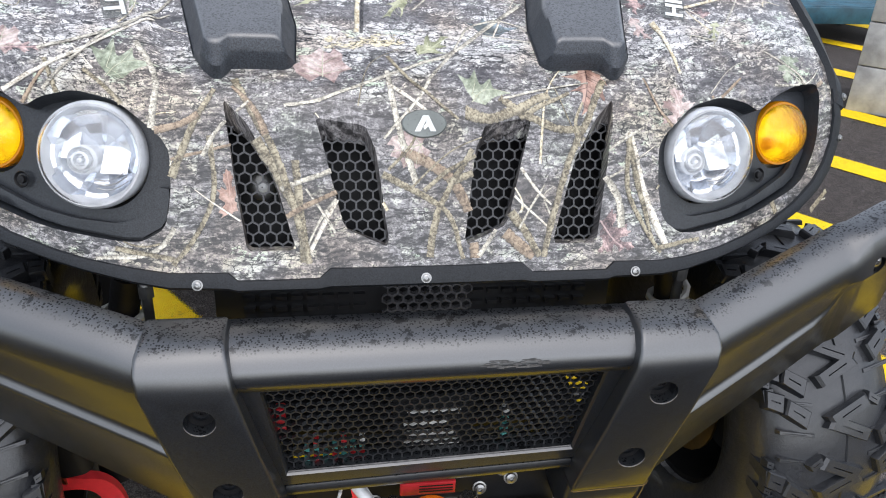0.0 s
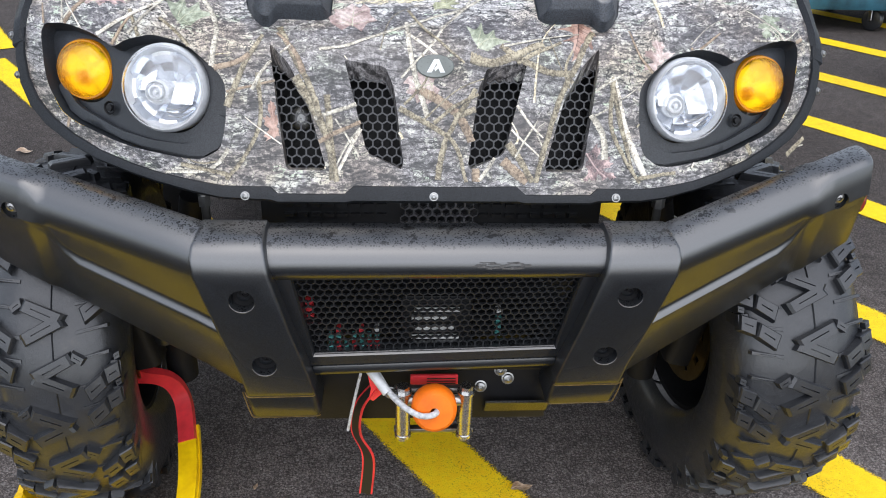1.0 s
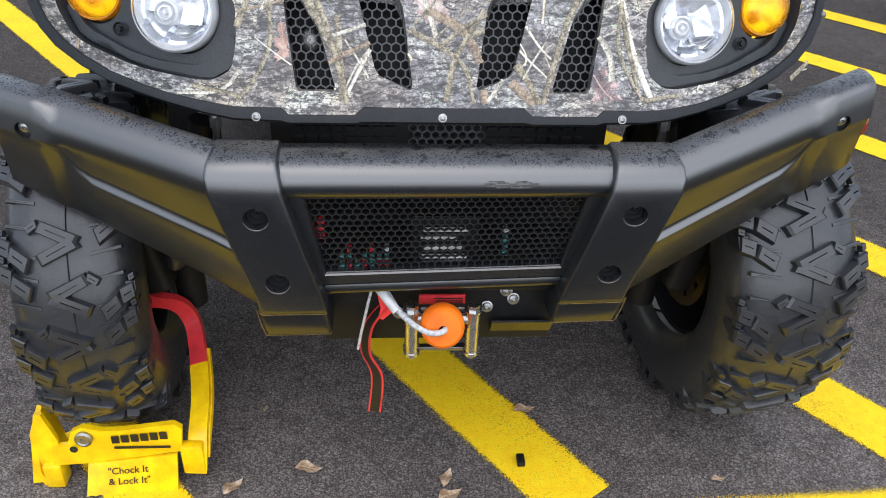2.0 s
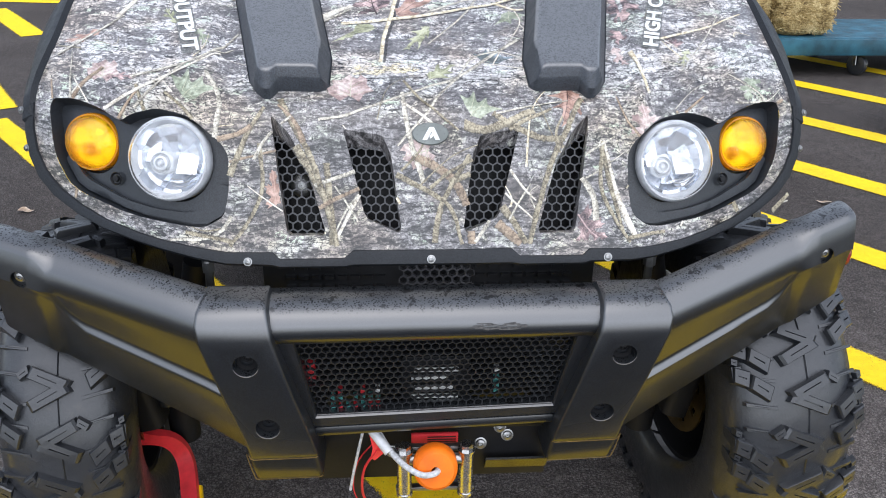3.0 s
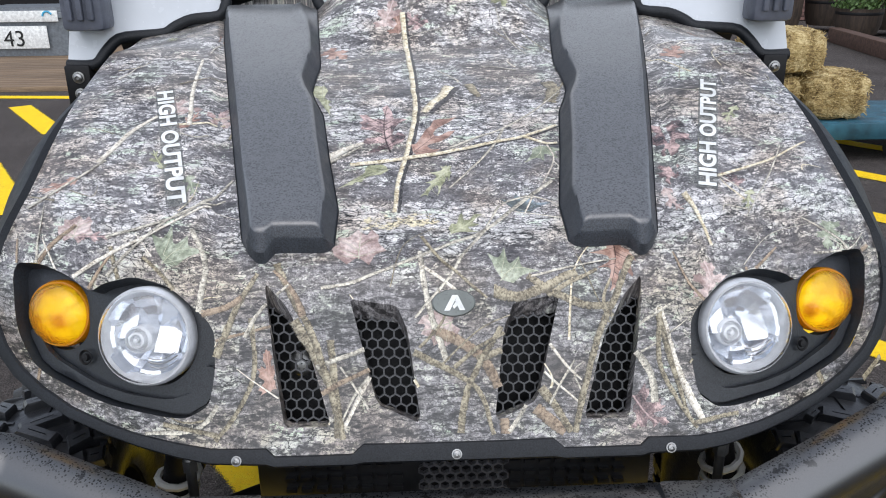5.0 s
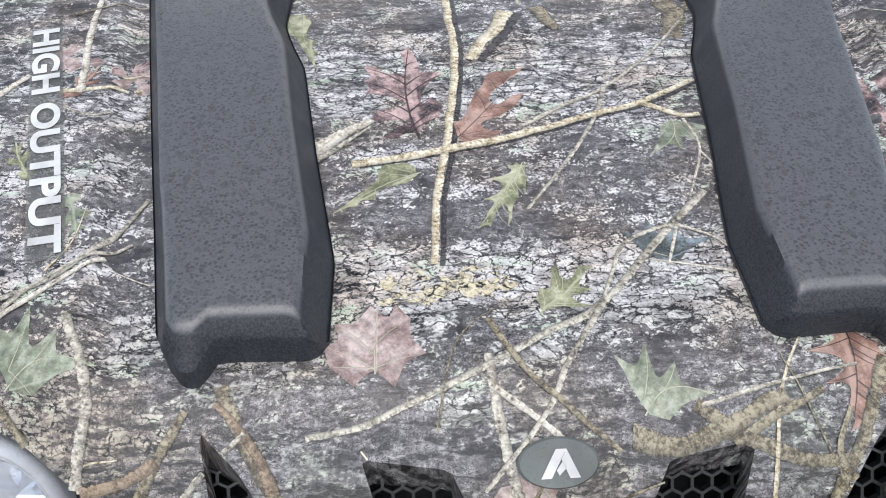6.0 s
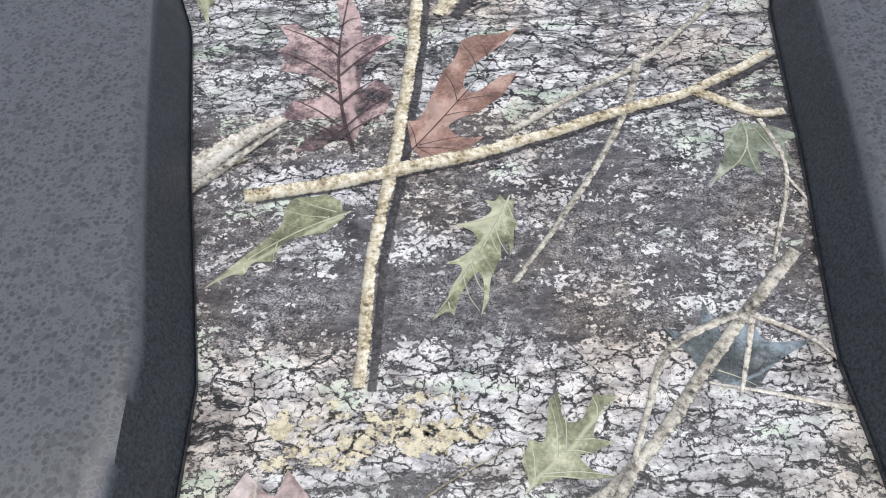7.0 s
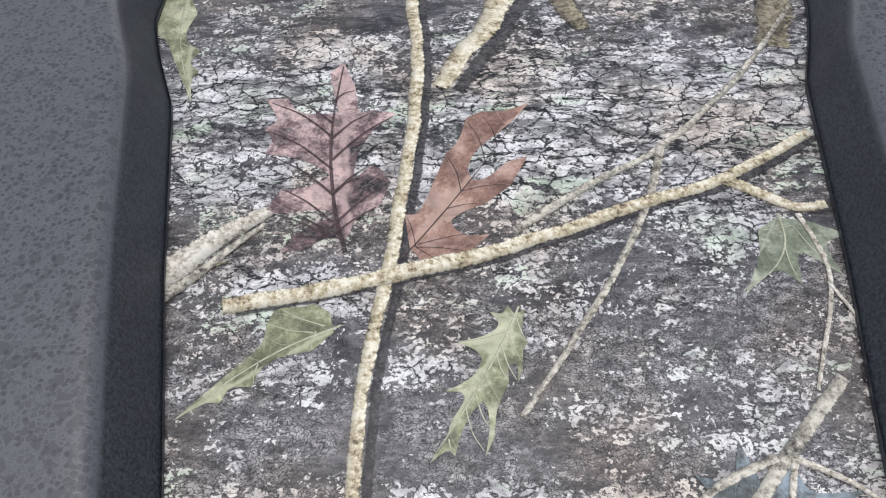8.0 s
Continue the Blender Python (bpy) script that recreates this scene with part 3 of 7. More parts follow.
def revolve(bm, profile, at, axis, seg=32, caps=False):
    """Turns (radius, height) points about an axis."""
    x, y, z = frame_of(axis)
    at = Vector(at)
    rings = [[at + z * h + (x * math.cos(a) + y * math.sin(a)) * r for a in (2 * math.pi * k / seg for k in range(seg))] for r, h in profile]
    loft(bm, rings, True, caps)
    return bm


def curve_pts(pts, n=6):
    """A smooth row of points through the given ones."""
    pts = [Vector(p) for p in pts]
    out = []
    for i in range(len(pts) - 1):
        a, b, c, d = pts[max(i - 1, 0)], pts[i], pts[i + 1], pts[min(i + 2, len(pts) - 1)]
        for k in range(n):
            t = k / n
            out.append(0.5 * (2 * b + (c - a) * t + (2 * a - 5 * b + 4 * c - d) * t * t + (3 * b - a - 3 * c + d) * t ** 3))
    return out + [pts[-1]]


def rounded(poly, times=2, share=0.2):
    """Cuts the corners of a closed outline."""
    keep = 1 - share
    for _ in range(times):
        out = []
        for (x0, y0), (x1, y1) in zip(poly, poly[1:] + poly[:1]):
            out += [(x0 * keep + x1 * share, y0 * keep + y1 * share), (x0 * share + x1 * keep, y0 * share + y1 * keep)]
        poly = out
    return poly


def rect_ring(x0, x1, y0, y1, r, z, n=4):
    out = []
    for cx, cy, a0 in ((x1 - r, y1 - r, 0), (x0 + r, y1 - r, 90), (x0 + r, y0 + r, 180), (x1 - r, y0 + r, 270)):
        out += [(cx + r * math.cos(radians(a0 + 90 * k / n)), cy + r * math.sin(radians(a0 + 90 * k / n)), z) for k in range(n + 1)]
    return out


def screw_head(bm, at, axis, r):
    revolve(bm, [(r * 1.3, 0), (r * 1.3, r * 0.25), (r, r * 0.3), (r * 0.9, r * 0.75), (r * 0.45, r * 0.95), (r * 0.35, r * 0.6), (0.0005, r * 0.6)], at, axis, 14)
    return bm


def cut(ob, bm):
    """Takes the shape bm, drawn in place, out of a part's mesh."""
    if SKEW:
        skewed(bm)
    bm.transform(Matrix.Scale(K, 4) @ Matrix.Translation(-ORIGIN[ob.name]))
    bmesh.ops.recalc_face_normals(bm, faces=bm.faces)
    me = bpy.data.meshes.new("tool")
    bm.to_mesh(me)
    bm.free()
    tool = new("tool", me)
    base = new("work", ob.data)
    mod = base.modifiers.new("cut", "BOOLEAN")
    mod.object, mod.operation, mod.solver = tool, "DIFFERENCE", "EXACT"
    bpy.context.view_layer.update()
    done = bpy.data.meshes.new_from_object(base.evaluated_get(bpy.context.evaluated_depsgraph_get()))
    bpy.data.objects.remove(base)
    bpy.data.objects.remove(tool)
    ob.data = done
    done.set_sharp_from_angle(angle=radians(38))


def hex_cells(inside, r, x0, x1, y0, y1):
    w, rows, y = math.sqrt(3) * r, 0, y0
    while y < y1:
        x = x0 + (w / 2 if rows % 2 else 0)
        while x < x1:
            if inside(x, y):
                yield x, y
            x += w
        y += 1.5 * r
        rows += 1


def hex_mesh(cells, r, bar, place, depth):
    """A sheet of hexagon holes; place(x, y, d) puts a point of the sheet, d behind its front."""
    bm = bmesh.new()
    for cx, cy in cells:
        outer, inner, back = [], [], []
        for k in range(6):
            a = radians(60 * k + 30)
            co, si = math.cos(a), math.sin(a)
            outer.append(bm.verts.new(place(cx + r * co, cy + r * si, 0)))
            inner.append(bm.verts.new(place(cx + (r - bar) * co, cy + (r - bar) * si, 0)))
            back.append(bm.verts.new(place(cx + (r - bar) * co, cy + (r - bar) * si, depth)))
        for k in range(6):
            j = (k + 1) % 6
            bm.faces.new((outer[k], outer[j], inner[j], inner[k]))
            bm.faces.new((inner[k], inner[j], back[j], back[k]))
    return bm


def letters(text, size, bold=0.0):
    """The mesh of a line of writing, lying flat from the origin along x."""
    cu = bpy.data.curves.new("letters", "FONT")
    cu.body, cu.size, cu.offset = text, size, bold
    ob = new("letters", cu)
    bpy.context.view_layer.update()
    me = bpy.data.meshes.new_from_object(ob.evaluated_get(bpy.context.evaluated_depsgraph_get()))
    bpy.data.objects.remove(ob)
    bm = bmesh.new()
    bm.from_mesh(me)
    bmesh.ops.triangulate(bm, faces=bm.faces)
    return bm


def inside_poly(px, py, poly):
    """Which of the points lie in the outline (arrays)."""
    res = np.zeros(px.shape, bool)
    for (x0, y0), (x1, y1) in zip(poly, poly[1:] + poly[:1]):
        if y0 == y1:
            continue
        hit = (py < y0) != (py < y1)
        res ^= hit & (px < (x1 - x0) * (py - y0) / (y1 - y0) + x0)
    return res


# ---- the hood's surface: x across, s along its skin from the front edge upwards ----
PROFILE = [(0.126, 0.728), (0.134, 0.748), (0.150, 0.780), (0.171, 0.832), (0.191, 0.885), (0.212, 0.930), (0.243, 0.960),
           (0.30, 0.984), (0.38, 1.010), (0.48, 1.045), (0.58, 1.078), (0.68, 1.110), (0.80, 1.143), (0.95, 1.180), (1.03, 1.193), (1.13, 1.201), (1.35, 1.205)]
RUN = [0.0]
for p0, p1 in zip(PROFILE, PROFILE[1:]):
    RUN.append(RUN[-1] + math.dist(p0, p1))


def profile(s):
    i = 0
    while i < len(PROFILE) - 2 and s > RUN[i + 1]:
        i += 1
    h = RUN[i + 1] - RUN[i]
    t, out = (s - RUN[i]) / h, []
    for k in (0, 1):
        b, c = PROFILE[i][k], PROFILE[i + 1][k]
        m1 = (c - PROFILE[i - 1][k]) / (RUN[i + 1] - RUN[i - 1]) if i else (c - b) / h
        m2 = (PROFILE[i + 2][k] - b) / (RUN[i + 2] - RUN[i]) if i < len(PROFILE) - 2 else (c - b) / h
        if t < 0:
            out.append(b + m1 * h * t)
        else:
            out.append((2 * t ** 3 - 3 * t * t + 1) * b + (t ** 3 - 2 * t * t + t) * h * m1 + (3 * t * t - 2 * t ** 3) * c + (t ** 3 - t * t) * h * m2)
    return out


def ease(a, b, x):
    t = min(1, max(0, (x - a) / (b - a)))
    return t * t * (3 - 2 * t)


def skin(x, s):
    y, z = profile(s)
    ax = abs(x)
    y += 0.80 * max(0, ax - 0.25) ** 2 * (0.25 + 0.75 * (1 - ease(0.25, 0.75, s)))
    crease = 0.309 + 0.155 * (s - 0.2)
    z += 0.010 * ease(crease - 0.010, crease + 0.012, ax) * ease(0.18, 0.36, s)
    z -= 0.9 * max(0, ax - 0.54) ** 2 * ease(0.15, 0.35, s)
    z -= 0.028 * ease(0.42, 0.60, ax) * ease(0.90, 1.06, s)
    z += 0.115 * (1 - ease(0.14, 0.30, ax)) * ease(0.92, 1.22, s)
    # film and lamp side at positive x, moved in and down to fit the camera's view
    low = 1 - ease(0.26, 0.42, s)
    pull = ease(0.27, 0.40, x) * low + ease(0.50, 0.62, x) * (1 - low)
    return Vector((x - 0.012 * pull, y, z - 0.009 * pull * low))


def skin_frame(x, s):
    o = skin(x, s)
    tx, ts = (skin(x + 0.002, s) - o).normalized(), (skin(x, s + 0.002) - o).normalized()
    n = tx.cross(ts).normalized()
    return o, tx, n.cross(tx).normalized(), n


def on_skin(x, s, d=0.0):
    o, _, _, n = skin_frame(x, s)
    return o + n * d


def sheet(outline, holes, depth, step):
    """A sheet on the hood's skin, set off by depth, inside an outline with holes; uv = (x, s)."""
    loops = [outline] + list(holes)
    pts, edges = [], []
    for lp in loops:
        k = len(pts)
        pts += lp
        edges += [(k + i, k + (i + 1) % len(lp)) for i in range(len(lp))]
    xs, ys = [p[0] for p in outline], [p[1] for p in outline]
    gx, gy = np.meshgrid(np.arange(min(xs), max(xs), step), np.arange(min(ys), max(ys), step))
    gx, gy = gx.ravel() + 0.0003, gy.ravel() + 0.0003
    keep = inside_poly(gx, gy, outline)
    for lp in holes:
        keep &= ~inside_poly(gx, gy, lp)
    bx, by = np.array([p[0] for p in pts]), np.array([p[1] for p in pts])
    idx = [i for i in np.nonzero(keep)[0] if np.min((bx - gx[i]) ** 2 + (by - gy[i]) ** 2) > (step * 0.45) ** 2]
    pts += [(float(gx[i]), float(gy[i])) for i in idx]
    v, _, f, _, _, _ = geometry.delaunay_2d_cdt([Vector(p) for p in pts], edges, [], 0, 1e-5)
    cx = np.array([(v[a].x + v[b].x + v[c].x) / 3 for a, b, c in f])
    cy = np.array([(v[a].y + v[b].y + v[c].y) / 3 for a, b, c in f])
    keep = inside_poly(cx, cy, outline)
    for lp in holes:
        keep &= ~inside_poly(cx, cy, lp)
    bm = bmesh.new()
    uv = bm.loops.layers.uv.new("UVMap")
    vs = [bm.verts.new(on_skin(p.x, p.y, depth)) for p in v]
    for ok, (a, b, c) in zip(keep, f):
        if ok:
            face = bm.faces.new((vs[a], vs[b], vs[c]))
            for lo, i in zip(face.loops, (a, b, c)):
                lo[uv].uv = (v[i].x, v[i].y)
    bmesh.ops.delete(bm, geom=[q for q in bm.verts if not q.link_faces], context="VERTS")
    return bm


def rim_wall(bm, loop, d0, d1, grow=0.0, slide=0.0):
    """A wall that goes down from an outline on the skin; the foot may be wider or narrower."""
    uv = bm.loops.layers.uv.verify()
    cx, cy = sum(p[0] for p in loop) / len(loop), sum(p[1] for p in loop) / len(loop)
    a = [bm.verts.new(on_skin(x, s, d0)) for x, s in loop]
    low, high = min(p[1] for p in loop), max(p[1] for p in loop)
    b = [bm.verts.new(on_skin(cx + (x - cx) * (1 + grow), cy + (s - cy) * (1 + grow) - slide * (s - low) / (high - low), d1)) for x, s in loop]
    n = len(loop)
    for i in range(n):
        j = (i + 1) % n
        face = bm.faces.new((a[i], a[j], b[j], b[i]))
        for lo, k, e in zip(face.loops, (i, j, j, i), (0, 0, 1, 1)):
            lo[uv].uv = (loop[k][0], loop[k][1] + e * 0.015)
    return bm


def flip(poly, side):
    return [(x * side, s) for x, s in poly][::side]


# ==== the ground ====
def ground():
    bm = bmesh.new()
    bmesh.ops.create_grid(bm, x_segments=40, y_segments=40, size=400)
    return tagged(part("ground", bm, ASPHALT, None, "dark damp asphalt of a parking lot", sharp=-38), category="ground", kind="structure")


def painted_line(name, a, b, width, label="yellow painted hatch line on asphalt, pitted", top=0.004):
    """A painted bar with slightly uneven edges that thin out into overspray."""
    a, b = Vector((*a, 0)), Vector((*b, 0))
    d = (b - a).normalized()
    n = Vector((-d.y, d.x, 0))
    wide = width * 1.09
    steps = max(8, int((b - a).length / 0.03))
    bm = bmesh.new()
    uv = bm.loops.layers.uv.new("UVMap")
    rings = []
    for i in range(steps + 1):
        p = a + (b - a) * i / steps
        e0 = noise.noise(p * 60) * 0.003 + noise.noise(p * 9) * 0.002
        e1 = noise.noise(p * 40 + Vector((7, 3, 1))) * 0.003 + noise.noise(p * 9 + Vector((2, 5, 1))) * 0.002
        l, r = p + n * (wide / 2 + e0), p - n * (wide / 2 + e1)
        rings.append([bm.verts.new(q + Vector((0, 0, h))) for q, h in ((l, 0.0005), (l, top), (r, top), (r, 0.0005))])
    for p, q in zip(rings, rings[1:]):
        for j in range(3):
            face = bm.faces.new((p[j], p[j + 1], q[j + 1], q[j]))
            for lo, k in zip(face.loops, (j, j + 1, j + 1, j)):
                lo[uv].uv = (0.0 if k < 2 else 1.0, 0.0)
    ob = part(name, bm, LINE, None, label)
    return tagged(ob, category="road marking", kind="structure")


ground()
# centre line under the winch, the slanting hatch, its border and the widened line before it
painted_line("line_marking", (0.284, 0.024), (-0.895, 1.704), 0.155)
painted_line("line_marking", (-0.470, -0.03), (-0.70, 0.27), 0.135)
along = Vector((math.cos(radians(-52)), math.sin(radians(-52))))
across = Vector((-along.y, along.x))
for c, lo, hi in ((0.89, -0.56, 3.0), (1.57, -0.95, 3.4), (2.33, -3.0, 1.4), (3.07, -3.2, 1.8), (3.84, -3.2, 2.2), (4.63, -3.2, 2.6),
                  (5.42, -3.2, 3.0), (6.2, -3.0, 3.4), (7.0, -3.0, 3.6)):
    if c < 2:
        q0, q1 = across * c + along * (-hi), across * c + along * (-lo)
    else:
        q0, q1 = across * c + along * lo, across * c + along * hi
    painted_line("line_marking", q0, q1, 0.155)
painted_line("line_marking", (-3.70, 6.95), (-2.88, 5.72), 0.2)
painted_line("line_marking", (-2.95, 4.72), (-2.26, 3.60), 0.2)
painted_line("line_marking", (-2.2, 3.40), (-1.30, 2.22), 0.13)
painted_line("line_marking", (-6.2, 7.72), (-2.0, 7.24), 0.16, "yellow painted edge line along a boardwalk")
# edge seen, width made up so that yellow reflects in the bumper
painted_line("line_marking", (-2.2, -0.235), (2.6, -0.02), 0.28, "yellow painted line, widened for its reflection in the bumper", 0.008)


# ==== the utility vehicle ====
CAR = thing("utility_vehicle", (0, 0.40, 0), "camouflage utility vehicle with a black front bumper, wet with rain", "utility vehicle")

LAMP_HOLE = rounded([(0.606, 0.243), (0.560, 0.248), (0.512, 0.238), (0.478, 0.221), (0.458, 0.235), (0.418, 0.247), (0.366, 0.237), (0.307, 0.190),
                     (0.307, 0.133), (0.316, 0.088), (0.350, 0.069), (0.461, 0.080), (0.566, 0.108), (0.596, 0.155)], 2, 0.16)
VENT_OUT = rounded([(0.244, 0.245), (0.217, 0.216), (0.190, 0.165), (0.162, 0.060), (0.221, 0.060), (0.233, 0.15)], 1, 0.07)
VENT_IN = rounded([(0.135, 0.221), (0.075, 0.211), (0.062, 0.180), (0.047, 0.060), (0.103, 0.086), (0.127, 0.19)], 1, 0.08)
EDGE = [(0.0, 0.034), (0.06, 0.034), (0.121, 0.035), (0.135, 0.023), (0.19, 0.0225), (0.233, 0.023), (0.244, 0.033), (0.313, 0.033), (0.356, 0.038),
        (0.41, 0.045), (0.451, 0.053), (0.505, 0.066), (0.55, 0.083), (0.587, 0.102), (0.612, 0.125), (0.628, 0.155), (0.634, 0.19), (0.634, 0.23)]
LIP = [(0.0, 0.006), (0.06, 0.006), (0.121, 0.006), (0.135, 0.0065), (0.19, 0.007), (0.233, 0.007), (0.244, 0.008), (0.313, 0.010), (0.356, 0.014),
       (0.41, 0.020), (0.451, 0.026), (0.51, 0.038), (0.56, 0.053), (0.603, 0.072), (0.634, 0.096), (0.652, 0.128), (0.660, 0.165), (0.661, 0.21)]


def hood():
    right = EDGE + [(0.634, s) for s in np.arange(0.27, 1.29, 0.04).round(3).tolist()]
    outline = right + [(-x, s) for x, s in right[::-1] if x > 0]
    holes = [flip(h, sd) for h in (LAMP_HOLE, VENT_OUT, VENT_IN) for sd in (1, -1)]
    bm = sheet(outline, holes, 0.0, 0.0125)
    return part("hood", bm, CAMO, CAR, "woodland camouflage printed hood", sharp=-50)


HOOD = hood()


# ---- the print's twigs and leaves ----
layer = [0]


def lift(base):
    layer[0] += 1
    return base + 0.00002 * (layer[0] % 18)


def hood_free(x, s):
    """Is this place on the hood's skin, clear of its openings?"""
    if abs(x) > 0.625 or s < 0.045 or s > 1.2:
        return False
    if s > 0.25:
        return True
    for h in (LAMP_HOLE, VENT_OUT, VENT_IN):
        if inside_poly(np.array([abs(x)]), np.array([s]), h)[0]:
            return False
    return True


def printed_twig(pts, width, mat, taper=0.6, base=0.0007):
    row = [Vector((p[0], p[1], 0)) for p in pts]
    row = curve_pts(row, max(6, int(80 / len(row))))
    bm, d, n = bmesh.new(), lift(base), len(row)
    uv = bm.loops.layers.uv.new("UVMap")
    pairs, run = [], 0.0
    for i, p in enumerate(row):
        q = (row[min(i + 1, n - 1)] - row[max(i - 1, 0)]).normalized()
        side = Vector((-q.y, q.x, 0))
        w = width / 2 * (1 - (1 - taper) * i / n) * (1 + 0.16 * noise.noise(p * 60) + 0.06 * noise.noise(p * 200))
        wob = side * noise.noise(p * 30 + Vector((3, 1, 8))) * width * 0.15
        run += 0 if i == 0 else (p - row[i - 1]).length
        pairs.append([p + wob + side * w, p + wob - side * w, run])
    vs = [(bm.verts.new(on_skin(a.x, a.y, d)), bm.verts.new(on_skin(b.x, b.y, d))) for a, b, _ in pairs]
    off = random.random() * 5
    for i in range(n - 1):
        mid = (pairs[i][0] + pairs[i][1]) / 2
        if not hood_free(mid.x, mid.y):
            continue
        face = bm.faces.new((vs[i][0], vs[i][1], vs[i + 1][1], vs[i + 1][0]))
        for lo, (r, e) in zip(face.loops, ((i, 0), (i, 1), (i + 1, 1), (i + 1, 0))):
            lo[uv].uv = (0.98 if e else 0.02, off + pairs[r][2])
    if bm.faces:
        part("printed_twig", bm, mat, HOOD, sharp=-80)


HALF_LEAF = {
    "oak": [(0.0, 0.008), (0.03, 0.050), (0.09, 0.120), (0.16, 0.185), (0.19, 0.140), (0.26, 0.170), (0.24, 0.090), (0.25, 0.045), (0.33, 0.040),
            (0.42, 0.085), (0.50, 0.190), (0.60, 0.260), (0.59, 0.185), (0.70, 0.215), (0.62, 0.125), (0.55, 0.060), (0.56, 0.035), (0.66, 0.035),
            (0.76, 0.085), (0.90, 0.150), (0.84, 0.075), (0.78, 0.030), (0.90, 0.022)],
    "maple": [(0.02, 0.012), (0.06, 0.060), (0.05, 0.190), (0.00, 0.330), (0.10, 0.300), (0.14, 0.390), (0.22, 0.300), (0.25, 0.190), (0.29, 0.140),
              (0.40, 0.260), (0.44, 0.400), (0.53, 0.330), (0.62, 0.400), (0.60, 0.270), (0.66, 0.240), (0.58, 0.150), (0.56, 0.085), (0.66, 0.080),
              (0.78, 0.180), (0.84, 0.130), (0.92, 0.150), (0.90, 0.060)],
    "curled": [(0.14, 0.12), (0.01, 0.01), (-0.03, -0.08), (0.01, -0.16), (0.11, -0.21), (0.24, -0.24), (0.18, -0.17), (0.18, -0.11), (0.21, -0.06), (0.28, -0.08), (0.37, -0.14), (0.52, -0.18),
               (0.70, -0.16), (0.63, -0.10), (0.49, -0.07), (0.45, -0.03), (0.49, 0.03), (0.61, 0.06), (0.84, 0.01), (1.0, 0.0), (0.90, 0.07), (0.84, 0.16), (0.77, 0.20), (0.62, 0.15),
               (0.53, 0.16), (0.34, 0.11), (0.17, 0.07)],
    "long": [(0.0, 0.02), (0.17, 0.05), (0.33, -0.02), (0.45, -0.02), (0.55, 0.06), (0.65, -0.01), (0.74, 0.05), (0.80, 0.0), (1.0, 0.0), (0.62, -0.09), (0.38, -0.14), (0.29, -0.26),
             (0.19, -0.33), (0.09, -0.25), (0.0, -0.22), (-0.05, -0.12)],
    "forked": [(-0.06, 0.04), (0.0, 0.0), (-0.04, -0.06), (0.03, -0.06), (0.05, -0.13), (0.09, -0.05), (0.15, -0.05), (0.22, -0.10), (0.31, -0.20), (0.31, -0.08), (0.34, -0.03), (0.44, -0.02),
               (0.54, -0.07), (0.61, -0.12), (0.57, -0.04), (0.60, 0.0), (0.75, -0.01), (0.86, 0.02), (1.0, 0.0), (0.89, 0.05), (0.91, 0.10), (0.80, 0.07), (0.66, 0.06), (0.56, 0.08),
               (0.59, 0.13), (0.69, 0.19), (0.84, 0.24), (0.72, 0.23), (0.57, 0.17), (0.40, 0.16), (0.31, 0.11), (0.27, 0.15), (0.38, 0.21), (0.26, 0.18), (0.18, 0.14), (0.13, 0.15),
               (0.10, 0.09), (0.01, 0.06)],
    "ragged": [(0.0, 0.0), (0.11, -0.05), (0.15, -0.13), (0.27, -0.18), (0.38, -0.12), (0.32, -0.06), (0.29, -0.03), (0.43, -0.05), (0.57, -0.12), (0.65, -0.22), (0.68, -0.12), (0.66, -0.06),
               (0.83, -0.05), (1.0, 0.0), (0.93, 0.06), (0.77, 0.04), (0.67, 0.02), (0.68, 0.10), (0.69, 0.19), (0.79, 0.24), (0.79, 0.33), (0.66, 0.27), (0.61, 0.33), (0.55, 0.29),
               (0.47, 0.32), (0.44, 0.21), (0.38, 0.10), (0.32, 0.05), (0.27, 0.16), (0.27, 0.25), (0.16, 0.31), (0.15, 0.21), (0.16, 0.09), (0.12, 0.03), (0.09, 0.12), (0.03, 0.20),
               (-0.03, 0.24), (-0.03, 0.15), (0.02, 0.07)],
    "fan": [(0.0, 0.05), (-0.22, 0.26), (0.05, 0.56), (0.34, 0.66), (0.44, 0.46), (0.69, 0.55), (0.70, 0.28), (0.98, 0.10), (0.74, -0.14), (1.0, -0.22), (0.76, -0.42), (0.50, -0.40),
            (0.23, -0.62), (0.11, -0.36), (-0.24, -0.24), (-0.05, -0.05)],
    "lobed": [(0.0, 0.0), (0.10, 0.18), (0.27, 0.25), (0.32, 0.14), (0.61, 0.35), (0.72, 0.36), (0.54, 0.16), (0.64, 0.06), (0.88, 0.14), (1.0, 0.0), (0.85, 0.03), (0.58, -0.07), (0.69, -0.21),
              (0.51, -0.15), (0.41, -0.07), (0.40, -0.24), (0.49, -0.39), (0.30, -0.22), (0.20, -0.09)],
    "spread": [(0.0, 0.0), (-0.10, 0.36), (-0.14, 0.95), (0.08, 0.66), (0.36, 1.05), (0.26, 0.38), (0.64, 0.63), (0.56, 0.26), (1.0, 0.04), (0.52, 0.02), (0.24, -0.14)],
    "plain": [(0.04, 0.03), (0.15, 0.13), (0.30, 0.22), (0.48, 0.25), (0.66, 0.20), (0.82, 0.11), (0.93, 0.04)]}


